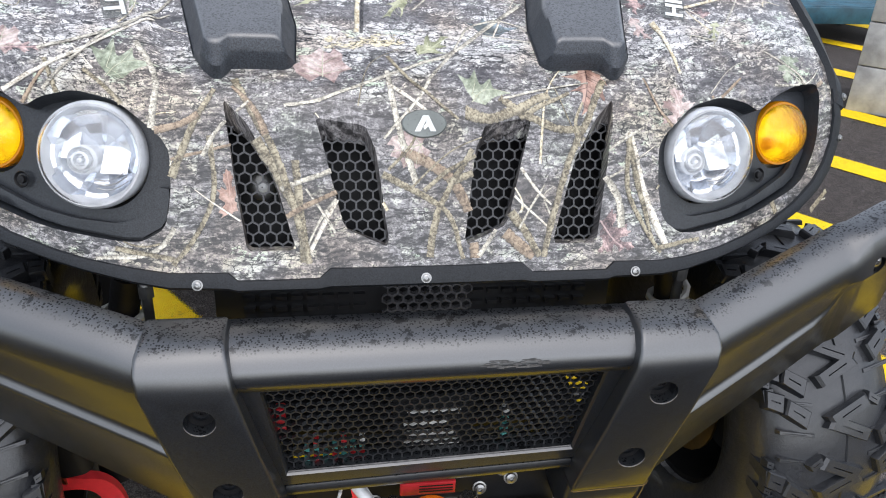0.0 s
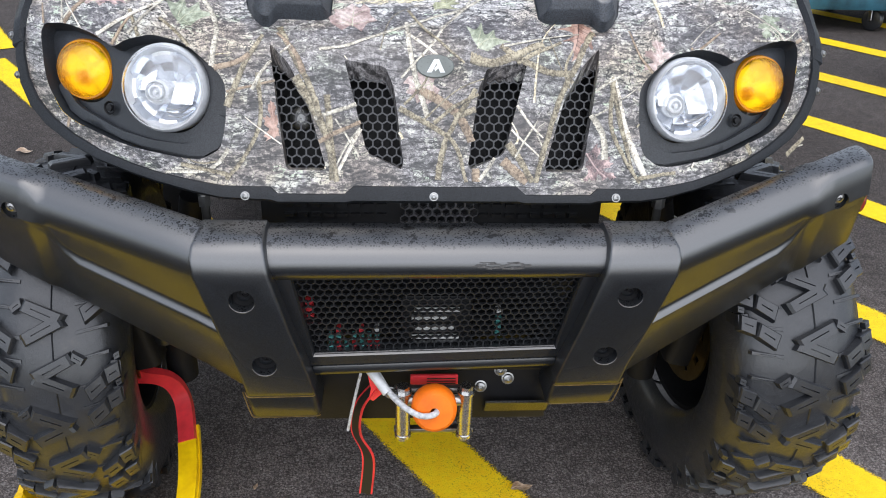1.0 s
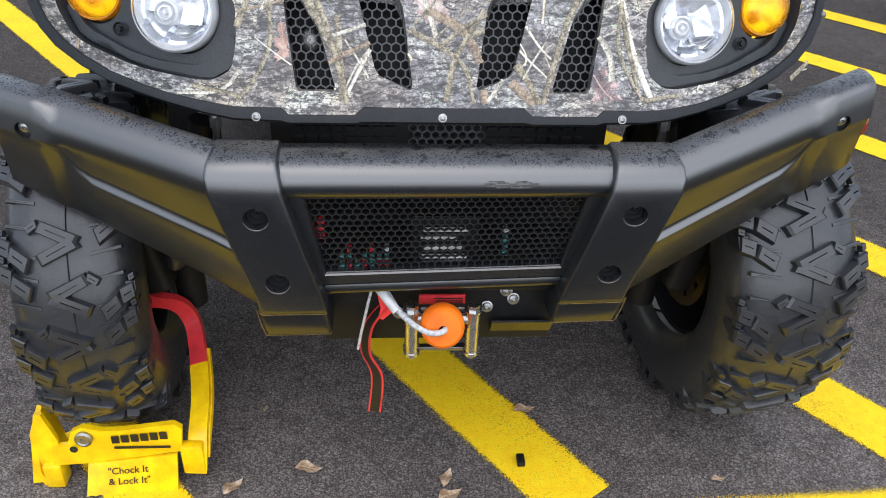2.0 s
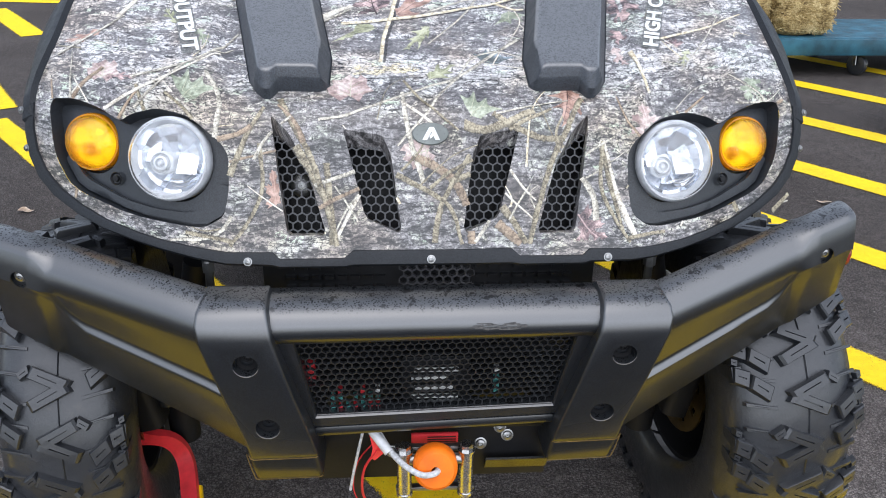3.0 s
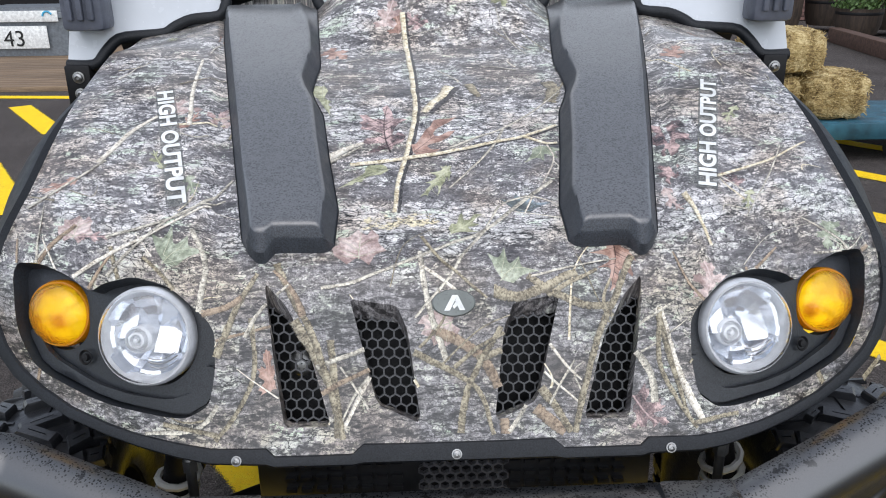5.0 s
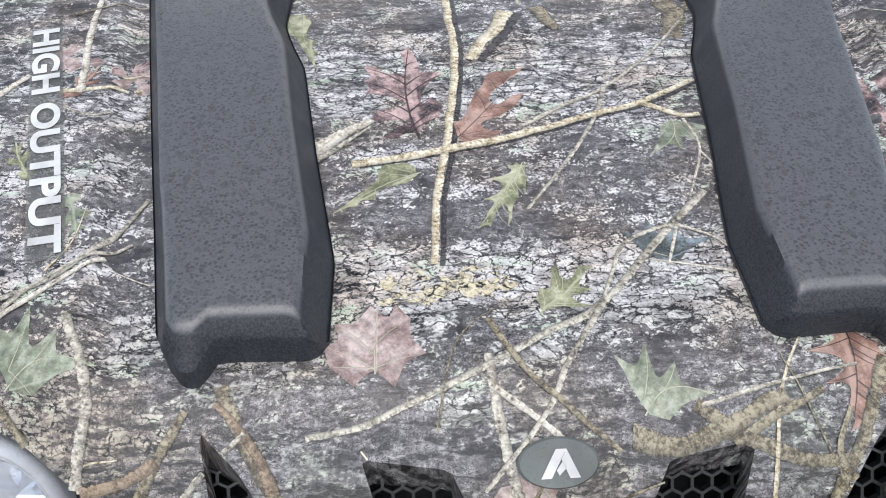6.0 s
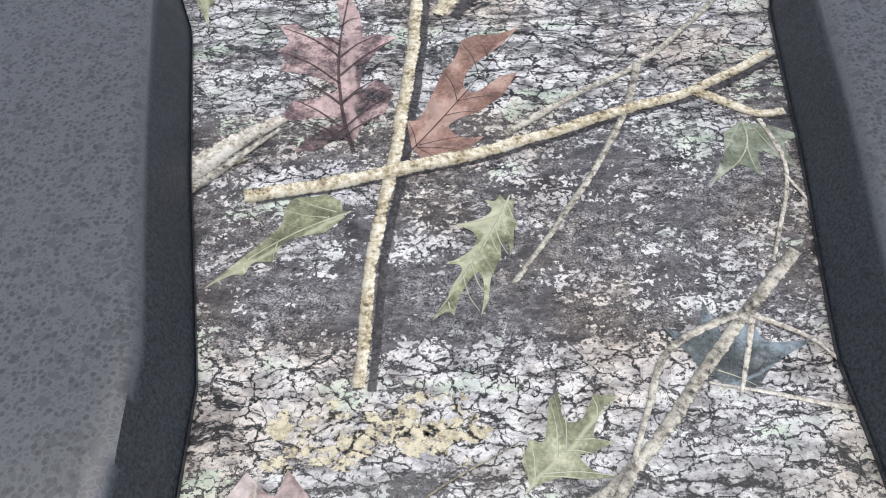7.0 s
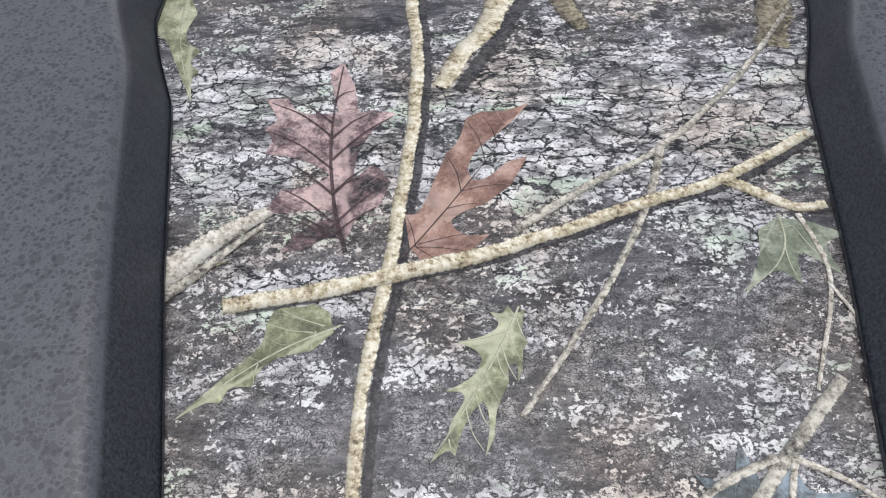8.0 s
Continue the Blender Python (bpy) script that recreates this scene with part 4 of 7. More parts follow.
def notched(poly, times=2):
    """Rounds the notches of an outline and leaves its tips sharp."""
    turn = sum(x0 * y1 - x1 * y0 for (x0, y0), (x1, y1) in zip(poly, poly[1:] + poly[:1]))
    for _ in range(times):
        out = []
        for (x0, y0), (x1, y1), (x2, y2) in zip(poly[-1:] + poly[:-1], poly, poly[1:] + poly[:1]):
            if ((x1 - x0) * (y2 - y1) - (x2 - x1) * (y1 - y0)) * turn < 0:
                out += [(x1 + (x0 - x1) * 0.20, y1 + (y0 - y1) * 0.20), (x1 + (x2 - x1) * 0.20, y1 + (y2 - y1) * 0.20)]
            else:
                out.append((x1, y1))
        poly = out
    return poly


def leaf_outline(kind, seed=1):
    """Points round a leaf, u from stalk 0 to tip 1, v across, the two sides a little unlike."""
    rng = random.Random(seed)
    a = HALF_LEAF[kind]
    if kind in ("curled", "long", "forked", "ragged", "fan", "spread", "lobed"):
        return notched(a)
    one = [(u + rng.uniform(-0.015, 0.015), v * rng.uniform(0.85, 1.12)) for u, v in a]
    two = [(u + 0.02 + rng.uniform(-0.015, 0.015), -v * rng.uniform(0.80, 1.10)) for u, v in a]
    ring = one + [(1.0, 0.0)] + two[::-1]
    bent = [(u, v + 0.10 * math.sin(2.6 * u + seed)) for u, v in ring]
    return rounded(bent, 1, 0.18)


def leaf_mesh(kind, place, seed=1, free=None):
    """A filled leaf; place turns (u, v) into a point."""
    ring = leaf_outline(kind, seed)
    gu, gv = np.meshgrid(np.arange(-0.25, 1.0, 0.085), np.arange(-0.70, 1.1, 0.085))
    gu, gv = gu.ravel(), gv.ravel()
    keep = inside_poly(gu, gv, ring)
    pts = ring + [(float(a), float(b)) for a, b in zip(gu[keep], gv[keep])]
    n = len(ring)
    v, _, f, _, _, _ = geometry.delaunay_2d_cdt([Vector(p) for p in pts], [(i, (i + 1) % n) for i in range(n)], [], 0, 1e-5)
    cx = np.array([(v[a].x + v[b].x + v[c].x) / 3 for a, b, c in f])
    cy = np.array([(v[a].y + v[b].y + v[c].y) / 3 for a, b, c in f])
    bm = bmesh.new()
    uv = bm.loops.layers.uv.new("UVMap")
    vs = [bm.verts.new(place(p.x, p.y)) for p in v]
    for ok, tri in zip(inside_poly(cx, cy, ring), f):
        if ok and (free is None or all(free(v[i].x, v[i].y) for i in tri)):
            face = bm.faces.new([vs[i] for i in tri])
            for lo, i in zip(face.loops, tri):
                lo[uv].uv = (v[i].x, v[i].y - (0.10 * math.sin(2.6 * v[i].x + seed) if kind in ("oak", "maple", "plain") else 0.0))
    bmesh.ops.delete(bm, geom=[q for q in bm.verts if not q.link_faces], context="VERTS")
    return bm


def printed_leaf(kind, stalk, tip, mat, wide=1.0):
    a, b = Vector(stalk), Vector(tip)
    if not hood_free(*((a + b) / 2)):
        return
    d, n, h = b - a, Vector((a.y - b.y, b.x - a.x)), lift(0.0003)
    seed = int(1000 * (abs(a.x) + abs(a.y))) % 97
    part("printed_leaf", leaf_mesh(kind, lambda u, v: on_skin(*(a + d * u + n * v * wide), h), seed, lambda u, v: hood_free(*(a + d * u + n * v * wide))), mat, HOOD, sharp=-80)


def printed_veins(kind, stalk, tip, mat, wide=1.0, thick=0.0011):
    """The midrib and a side vein into every lobe."""
    a, b = Vector(stalk), Vector(tip)
    d, n = b - a, Vector((a.y - b.y, b.x - a.x))
    ring = HALF_LEAF[kind]
    turn = sum(x0 * y1 - x1 * y0 for (x0, y0), (x1, y1) in zip(ring, ring[1:] + ring[:1]))
    mean = sum(v for _, v in ring) / len(ring)
    lines = [[(-0.06, 0.0), (0.25, mean * 0.6), (0.6, mean * 0.6), (0.97, 0.0)]]
    for (x0, y0), (x1, y1), (x2, y2) in zip(ring[-1:] + ring[:-1], ring, ring[1:] + ring[:1]):
        lobe = ((x1 - x0) * (y2 - y1) - (x2 - x1) * (y1 - y0)) * turn > 0
        if lobe and abs(y1 - mean * 0.6) > 0.07 and 0.0 < x1 < 0.95:
            root = max(0.02, x1 - 0.9 * abs(y1 - mean * 0.6))
            lines.append([(root, mean * 0.6), (root * 0.45 + x1 * 0.55, y1 * 0.45 + mean * 0.3), (x1 * 0.97, y1 * 0.92)])
    for i, line in enumerate(lines):
        printed_twig([tuple(a + d * u + n * v * wide) for u, v in line], thick * (1.5 if i == 0 else 1.0), mat, 0.3, 0.0006)


def printed_blot(centre, rx, rs, mat, seed):
    bm, h = bmesh.new(), lift(0.0003)
    uv = bm.loops.layers.uv.new("UVMap")
    ring = []
    for k in range(60):
        a = 2 * math.pi * k / 60
        r = 0.75 + 0.5 * noise.noise(Vector((math.cos(a) * 2.2, math.sin(a) * 2.2, seed))) + 0.25 * noise.noise(Vector((math.cos(a) * 8, math.sin(a) * 8, seed)))
        ring.append((centre[0] + rx * r * math.cos(a), centre[1] + rs * r * math.sin(a)))
    mid = bm.verts.new(on_skin(*centre, h))
    vs = [bm.verts.new(on_skin(x, s, h)) for x, s in ring]
    for k in range(60):
        j = (k + 1) % 60
        face = bm.faces.new((mid, vs[k], vs[j]))
        for lo, p in zip(face.loops, (centre, ring[k], ring[j])):
            lo[uv].uv = p
    part("printed_lichen", bm, mat, HOOD, sharp=-80)


def prints():
    # lichen and leaves lie under the twigs
    spots = random.Random(12)
    for k in range(80):
        printed_blot((-0.118 + 0.098 * spots.random(), 0.357 + spots.gauss(0, 0.007)), spots.uniform(0.003, 0.011), spots.uniform(0.002, 0.006), LICHEN, 1.0 + k)
    for kind, stalk, tip, mat, wide in (
            ("ragged", (-0.0848, 0.5433), (-0.092, 0.6896), LEAF_PLUM, 1.0), ("curled", (-0.0496, 0.5354), (0.0239, 0.6445), LEAF_BROWN, 1.0),
            ("long", (-0.089, 0.487), (-0.162, 0.441), LEAF_GREEN, 1.0), ("forked", (0.0027, 0.4923), (-0.0415, 0.4164), LEAF_GREEN, 1.0),
            ("spread", (0.150, 0.548), (0.120, 0.500), LEAF_SAGE, 0.7), ("long", (-0.205, 0.765), (-0.186, 0.656), LEAF_GREEN, 1.0),
            ("lobed", (0.0, 0.327), (0.046, 0.370), LEAF_GREEN, 1.0), ("fan", (-0.124, 0.283), (-0.122, 0.341), LEAF_PINK, 1.0),
            ("spread", (0.100, 0.372), (0.150, 0.395), SLATE, 0.8), ("spread", (0.063, 0.241), (0.112, 0.252), LEAF_SAGE, 1.0),
            ("forked", (0.216, 0.300), (0.200, 0.222), LEAF_BROWN, 1.9), ("fan", (-0.006, 0.188), (-0.047, 0.178), LEAF_PINK, 1.0),
            ("spread", (-0.378, 0.268), (-0.320, 0.291), LEAF_SAGE, 1.0), ("fan", (-0.520, 0.298), (-0.520, 0.345), LEAF_PINK, 1.0),
            ("oak", (-0.555, 0.440), (-0.622, 0.400), LEAF_BROWN, 0.9), ("oak", (-0.430, 0.600), (-0.405, 0.655), LEAF_BROWN, 1.0),
            ("oak", (0.448, 0.388), (0.432, 0.338), LEAF_GREEN, 0.9), ("maple", (0.336, 0.210), (0.338, 0.262), LEAF_PINK, 1.5),
            ("maple", (0.362, 0.606), (0.340, 0.500), LEAF_PLUM, 0.9), ("maple", (0.345, 0.480), (0.330, 0.430), LEAF_PLUM, 0.9),
            ("maple", (0.228, 0.092), (0.270, 0.042), LEAF_PLUM, 1.0), ("maple", (-0.233, 0.105), (-0.246, 0.160), LEAF_BROWN, 0.7),
            ("maple", (-0.095, 1.000), (-0.090, 1.075), LEAF_PINK, 0.9), ("maple", (0.560, 0.300), (0.545, 0.250), LEAF_SAGE, 1.0),
            ("oak", (-0.420, 0.480), (-0.455, 0.530), LEAF_GREEN, 0.8), ("oak", (0.500, 0.640), (0.470, 0.580), LEAF_GREEN, 0.8)):
        printed_leaf(kind, stalk, tip, mat, wide)
        if kind in ("curled", "long", "forked", "ragged", "fan", "spread", "lobed"):
            printed_veins(kind, stalk, tip, VEIN_DARK if mat in (LEAF_BROWN, LEAF_PLUM) else VEIN_PALE, wide, 0.0022 if kind == "ragged" else 0.0008 if kind == "curled" else 0.0011)
    for pts, width, mat in (
            ([(0.020, 0.756), (-0.003, 0.712), (-0.030, 0.662)], 0.017, TAN),
            ([(0.008, 0.545), (0.050, 0.575), (0.098, 0.604), (0.160, 0.665), (0.212, 0.735)], 0.006, GREY),
            ([(0.098, 0.604), (0.079, 0.554), (0.047, 0.500), (0.002, 0.437)], 0.0055, GREY),
            ([(-0.066, 1.04), (-0.049, 0.812), (-0.047, 0.756), (-0.045, 0.666), (-0.059, 0.537), (-0.071, 0.469), (-0.078, 0.380)], 0.0092, TAN),
            ([(-0.146, 0.503), (-0.069, 0.517), (0.003, 0.534), (0.081, 0.562), (0.127, 0.576), (0.187, 0.611)], 0.0095, TAN),
            ([(0.127, 0.577), (0.145, 0.566), (0.163, 0.554), (0.180, 0.556)], 0.008, TAN),
            ([(0.162, 0.550), (0.168, 0.518), (0.162, 0.491), (0.142, 0.445)], 0.003, PALE),
            ([(0.165, 0.505), (0.174, 0.480), (0.178, 0.455)], 0.0022, PALE),
            ([(0.156, 0.451), (0.112, 0.406), (0.047, 0.333), (0.0, 0.308), (-0.060, 0.275), (-0.131, 0.244), (-0.172, 0.237)], 0.0078, GREY),
            ([(0.047, 0.333), (0.013, 0.283), (-0.007, 0.247), (-0.052, 0.195)], 0.006, GREY),
            ([(0.114, 0.413), (0.077, 0.395), (0.060, 0.365), (0.048, 0.336)], 0.0048, GREY),
            ([(0.122, 0.412), (0.112, 0.385), (0.105, 0.368)], 0.003, PALE),
            ([(0.122, 0.412), (0.150, 0.395), (0.162, 0.372)], 0.003, PALE),
            ([(-0.042, 0.323), (-0.014, 0.273), (0.041, 0.218)], 0.005, OLIVE),
            ([(-0.472, 0.305), (-0.370, 0.368), (-0.318, 0.464)], 0.007, GREY), ([(-0.455, 0.243), (-0.387, 0.354), (-0.321, 0.414)], 0.006, GREY),
            ([(-0.535, 0.487), (-0.500, 0.590), (-0.470, 0.640)], 0.010, PALE), ([(-0.455, 0.610), (-0.400, 0.615), (-0.356, 0.627)], 0.007, TAN),
            ([(-0.411, 0.610), (-0.430, 0.740), (-0.439, 0.870)], 0.008, PALE), ([(-0.305, 0.150), (-0.285, 0.200), (-0.254, 0.259)], 0.009, OLIVE),
            ([(-0.160, 0.170), (-0.156, 0.100), (-0.147, 0.028)], 0.010, OLIVE), ([(-0.105, 0.130), (-0.130, 0.100), (-0.150, 0.062)], 0.005, GREY),
            ([(-0.055, 0.151), (0.002, 0.120), (0.030, 0.095), (0.048, 0.031)], 0.008, OLIVE), ([(0.105, 0.105), (0.130, 0.070), (0.154, 0.030)], 0.011, OLIVE),
            ([(0.262, 0.190), (0.280, 0.120), (0.300, 0.060)], 0.008, OLIVE), ([(-0.305, 0.090), (-0.330, 0.060), (-0.400, 0.048)], 0.008, GREY),
            ([(0.400, 0.430), (0.500, 0.460), (0.598, 0.506)], 0.0065, TAN), ([(0.537, 0.499), (0.500, 0.440), (0.425, 0.330)], 0.004, GREY),
            ([(0.343, 0.400), (0.350, 0.340), (0.359, 0.285)], 0.007, TAN), ([(-0.620, 0.350), (-0.570, 0.420), (-0.523, 0.495)], 0.008, GREY),
            ([(-0.516, 0.228), (-0.413, 0.315), (-0.338, 0.393)], 0.006, PALE), ([(0.10, 0.245), (0.170, 0.262), (0.215, 0.270)], 0.004, GREY),
            ([(0.05, 0.225), (0.09, 0.222), (0.16, 0.250)], 0.015, OLIVE), ([(0.115, 0.165), (0.140, 0.130), (0.160, 0.110)], 0.004, PALE)):
        # a shadow printed beside each middle tan twig, as a dark offset ribbon
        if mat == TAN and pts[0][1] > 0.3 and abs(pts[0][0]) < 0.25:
            printed_twig([(x + width * 0.70, s - width * 0.25) for x, s in pts], width * 0.9, TWIG_SHADE, 0.6, 0.0004)
        printed_twig(pts, width * (1.05 if mat == GREY else 1.3), mat)
    for pts, width, mat in (
            ([(-0.031, 0.179), (0.010, 0.160), (0.038, 0.134), (0.057, 0.087), (0.060, 0.030)], 0.017, BROWN), ([(-0.208, 0.198), (-0.183, 0.155), (-0.158, 0.100), (-0.150, 0.028)], 0.016, OLIVE),
            ([(0.262, 0.200), (0.275, 0.150), (0.290, 0.110), (0.322, 0.052)], 0.015, PALE), ([(0.100, 0.076), (0.135, 0.048), (0.175, 0.018)], 0.018, BROWN),
            ([(-0.110, 0.125), (-0.128, 0.090), (-0.151, 0.048)], 0.007, PALE), ([(0.106, 0.128), (0.130, 0.105), (0.160, 0.078)], 0.004, PALE),
            ([(0.095, 0.246), (0.130, 0.222), (0.168, 0.206), (0.205, 0.205)], 0.013, OLIVE), ([(-0.045, 0.268), (0.001, 0.229), (0.020, 0.205)], 0.006, PALE)):
        printed_twig(pts, width, mat, 0.8)
    # stems that follow the vents' edges and the lower edge of the film
    for sd in (-1, 1):
        for pts, width, mat in (
                ([(0.236, 0.275), (0.210, 0.222), (0.184, 0.168), (0.156, 0.070), (0.148, 0.028)], 0.011, OLIVE),
                ([(0.264, 0.200), (0.262, 0.130), (0.285, 0.080), (0.312, 0.044)], 0.008, OLIVE),
                ([(0.118, 0.080), (0.135, 0.110), (0.152, 0.135)], 0.004, GREY),
                ([(0.310, 0.050), (0.345, 0.058), (0.380, 0.062)], 0.008, OLIVE)):
            printed_twig([(sd * x + 0.004 * (sd < 0), s) for x, s in pts], width, mat, 0.8)
    printed_twig([(-0.186, 0.520), (-0.158, 0.542), (-0.128, 0.566)], 0.026, PALE, 0.30)
    printed_twig([(-0.182, 0.508), (-0.160, 0.526), (-0.130, 0.556)], 0.010, GREY, 0.3)
    printed_twig([(0.192, 0.770), (0.200, 0.735), (0.186, 0.690)], 0.030, OLIVE, 0.8)
    printed_twig([(0.050, 0.765), (0.060, 0.735), (0.068, 0.715)], 0.022, OLIVE, 0.5)
    # broken branches that stand up from the lower edge
    rng = random.Random(21)
    for _ in range(34):
        x, s = rng.uniform(-0.60, 0.60), rng.uniform(0.03, 0.22)
        a, ln = radians(rng.choice((rng.uniform(50, 80), rng.uniform(100, 130), rng.uniform(15, 40)))), rng.uniform(0.06, 0.16)
        bend = rng.uniform(-0.02, 0.02)
        dx, ds = math.cos(a) * ln, math.sin(a) * ln
        printed_twig([(x, s), (x + dx * 0.5 + bend, s + ds * 0.5), (x + dx, s + ds)], rng.uniform(0.005, 0.012), rng.choice((BROWN, OLIVE, OLIVE, BROWN, GREY)), rng.uniform(0.4, 0.9))
    # smaller twigs strewn over the rest of the film
    rng = random.Random(4)
    for _ in range(120):
        x, s = rng.uniform(-0.6, 0.6), rng.uniform(0.06, 1.15)
        if abs(x) < 0.17 and 0.28 < s < 0.76:
            continue
        a, ln = rng.uniform(0, math.pi), rng.uniform(0.04, 0.16)
        dx, ds = math.cos(a) * ln, math.sin(a) * ln
        bend = rng.uniform(-0.02, 0.02)
        printed_twig([(x, s), (x + dx / 2 + bend, s + ds / 2 - bend), (x + dx, s + ds)], rng.uniform(0.002, 0.006), rng.choice((GREY, PALE, TAN, GREY, OLIVE, OLIVE)), 0.3)
    for _ in range(30):
        x, s = rng.uniform(-0.58, 0.58), rng.uniform(0.30, 1.1)
        if abs(x) < 0.19 and 0.25 < s < 0.78:
            continue
        a, ln = rng.uniform(0, 2 * math.pi), rng.uniform(0.04, 0.07)
        printed_leaf(rng.choice(("oak", "maple")), (x, s), (x + math.cos(a) * ln, s + math.sin(a) * ln),
                     rng.choice((LEAF_GREEN, LEAF_SAGE, LEAF_PINK, LEAF_BROWN, LEAF_PLUM)), rng.uniform(0.7, 1.2))


def print_strokes():
    """A short row of thin slanting strokes and loops printed on a pale patch of bark."""
    bm = bmesh.new()
    a, b = Vector((0.0075, 0.3705)), Vector((-0.0235, 0.3870))
    d = (b - a) / 6.5
    up = Vector((-d.y, d.x)).normalized() * -0.0058
    for k in range(7):
        o = a + d * k + up * 0.12 * math.sin(k * 0.9)
        if k % 3 < 2:
            pts = [o + d * (0.36 + 0.32 * math.cos(q)) + up * (0.5 + 0.5 * math.sin(q)) for q in (math.pi * (0.25 + 1.6 * j / 9) for j in range(10))]
        else:
            pts = [o + d * (0.15 + 0.45 * j / 4) + up * (j / 4) for j in range(5)]
        tube(bm, [on_skin(p.x, p.y, 0.0009) for p in pts], 0.00028, 5)
    part("print_mark", bm, BLACK_INK, HOOD, "thin dark printed strokes", sharp=60)


prints()
print_strokes()


def hood_writing(side):
    """HIGH OUTPUT, running down one flank and up the other, on a grey strip."""
    a, b = (Vector((-0.489, 0.722)), Vector((-0.397, 0.384))) if side < 0 else (Vector((0.392, 0.402)), Vector((0.491, 0.732)))
    d = (b - a).normalized()
    up = Vector((-d.y, d.x))
    bm = letters("HIGH OUTPUT", 0.0365, 0.0013)
    xs = [v.co.x for v in bm.verts]
    k = (b - a).length / (max(xs) - min(xs))
    for v in bm.verts:
        p = a + d * (v.co.x - min(xs)) * k + up * v.co.y
        v.co = on_skin(p.x, p.y, 0.0026)
    bmesh.ops.subdivide_edges(bm, edges=bm.edges, cuts=1)
    strip = bmesh.new()
    cells = []
    for i in range(25):
        p = a - d * 0.006 + (b - a + d * 0.012) * i / 24
        cells.append([on_skin(*(p - up * 0.004), 0.0018), on_skin(*(p + up * 0.012), 0.0018), on_skin(*(p + up * 0.029), 0.0018)])
    loft(strip, cells, False)
    part("sticker", strip, STICKER, HOOD, "grey sticker strip", sharp=-60)
    part("lettering", bm, WHITE_INK, HOOD, "white HIGH OUTPUT lettering", sharp=-60)


hood_writing(-1)
hood_writing(1)


def badge():
    o, tx, ts, n = skin_frame(-0.002, 0.2125)
    bm = bmesh.new()
    rings = [[o + n * h + tx * (0.028 * f * math.cos(a)) + ts * (0.0175 * f * math.sin(a)) for a in (2 * math.pi * k / 36 for k in range(36))]
             for f, h in ((1, -0.004), (1, 0.0015), (0.94, 0.003), (0.5, 0.0032))]
    loft(bm, rings)
    ob = part("badge", bm, BADGE, HOOD, "small grey oval badge with a white mark")
    bm = bmesh.new()
    # a plain pointed mark: a slanted bar and a shorter leg
    for quad in (((-0.014, -0.011), (-0.006, -0.011), (0.006, 0.011), (-0.002, 0.011)), ((0.002, 0.003), (0.006, 0.011), (0.016, -0.011), (0.008, -0.011)),
                 ((-0.002, -0.005), (0.003, 0.002), (0.006, -0.003), (0.0, -0.009))):
        vs = [bm.verts.new(o + n * 0.0038 + tx * x * 0.9 + ts * y * 0.9) for x, y in quad]
        bm.faces.new(vs)
    part("mark", bm, WHITE_INK, ob, sharp=-60)


badge()


# ---- pads, lip, fenders ----
def hood_pad(side):
    """A long raised black plastic pad with a stepped inner edge and a toothed front."""
    inner = [(0.30, 0.157), (0.385, 0.156), (0.52, 0.178), (0.650, 0.196), (0.70, 0.213), (0.735, 0.222), (0.79, 0.221), (0.85, 0.217), (1.00, 0.232), (1.16, 0.248)]
    outer = [(0.30, 0.279), (0.64, 0.350), (1.16, 0.458)]
    front = [(0.0, 0.307), (0.06, 0.297), (0.12, 0.294), (0.55, 0.296), (0.64, 0.295), (0.70, 0.281), (0.74, 0.276), (0.82, 0.278), (0.93, 0.294), (1.0, 0.320)]

    def at(tab, q):
        for (a, x), (b, y) in zip(tab, tab[1:]):
            if q <= b:
                return x + (y - x) * max(0, (q - a) / (b - a))
        return tab[-1][1]

    def bevel_in(e, wide):
        """A straight, steep flank with a narrow rounded top edge."""
        q = e / wide
        return 0.92 * q if q < 1.0 else min(1.0, 0.92 + 0.08 * ease(0.8, 1.5, q))

    bm, cols, rows = bmesh.new(), [], 72
    for j in range(rows + 1):
        line = []
        t = (j / rows) ** 1.6
        for i in range(41):
            a = i / 40
            a = a - 0.145 * math.sin(2 * math.pi * a)
            s0 = at(front, a)
            s = s0 + (1.16 - s0) * t
            xi, xo = at(inner, s), at(outer, s)
            x = xi + (xo - xi) * a
            e_in, e_out, e_f = x - xi, xo - x, 0.6 * (s - s0) + 0.4 * max(0.0, s - 0.288)
            h = min(bevel_in(e_in, 0.017), bevel_in(e_out, 0.015), 0.45 + 0.55 * math.sin(math.pi / 2 * min(1.0, e_f / 0.022)), 1.0)
            line.append(on_skin(side * x, s, 0.0005 + 0.039 * h if 0 < i < 40 and j > 0 else 0.004))
        cols.append(line)
    loft(bm, cols, False)
    # a thin foot that meets the hood
    rim = [c[0] for c in cols][::-1] + cols[0] + [c[-1] for c in cols][1:]
    low = [p + Vector((0, 0.002, -0.012)) for p in rim]
    loft(bm, [rim, low], False)
    bmesh.ops.remove_doubles(bm, verts=bm.verts, dist=0.0005)
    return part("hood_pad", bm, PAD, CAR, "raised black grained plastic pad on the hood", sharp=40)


hood_pad(-1)
hood_pad(1)


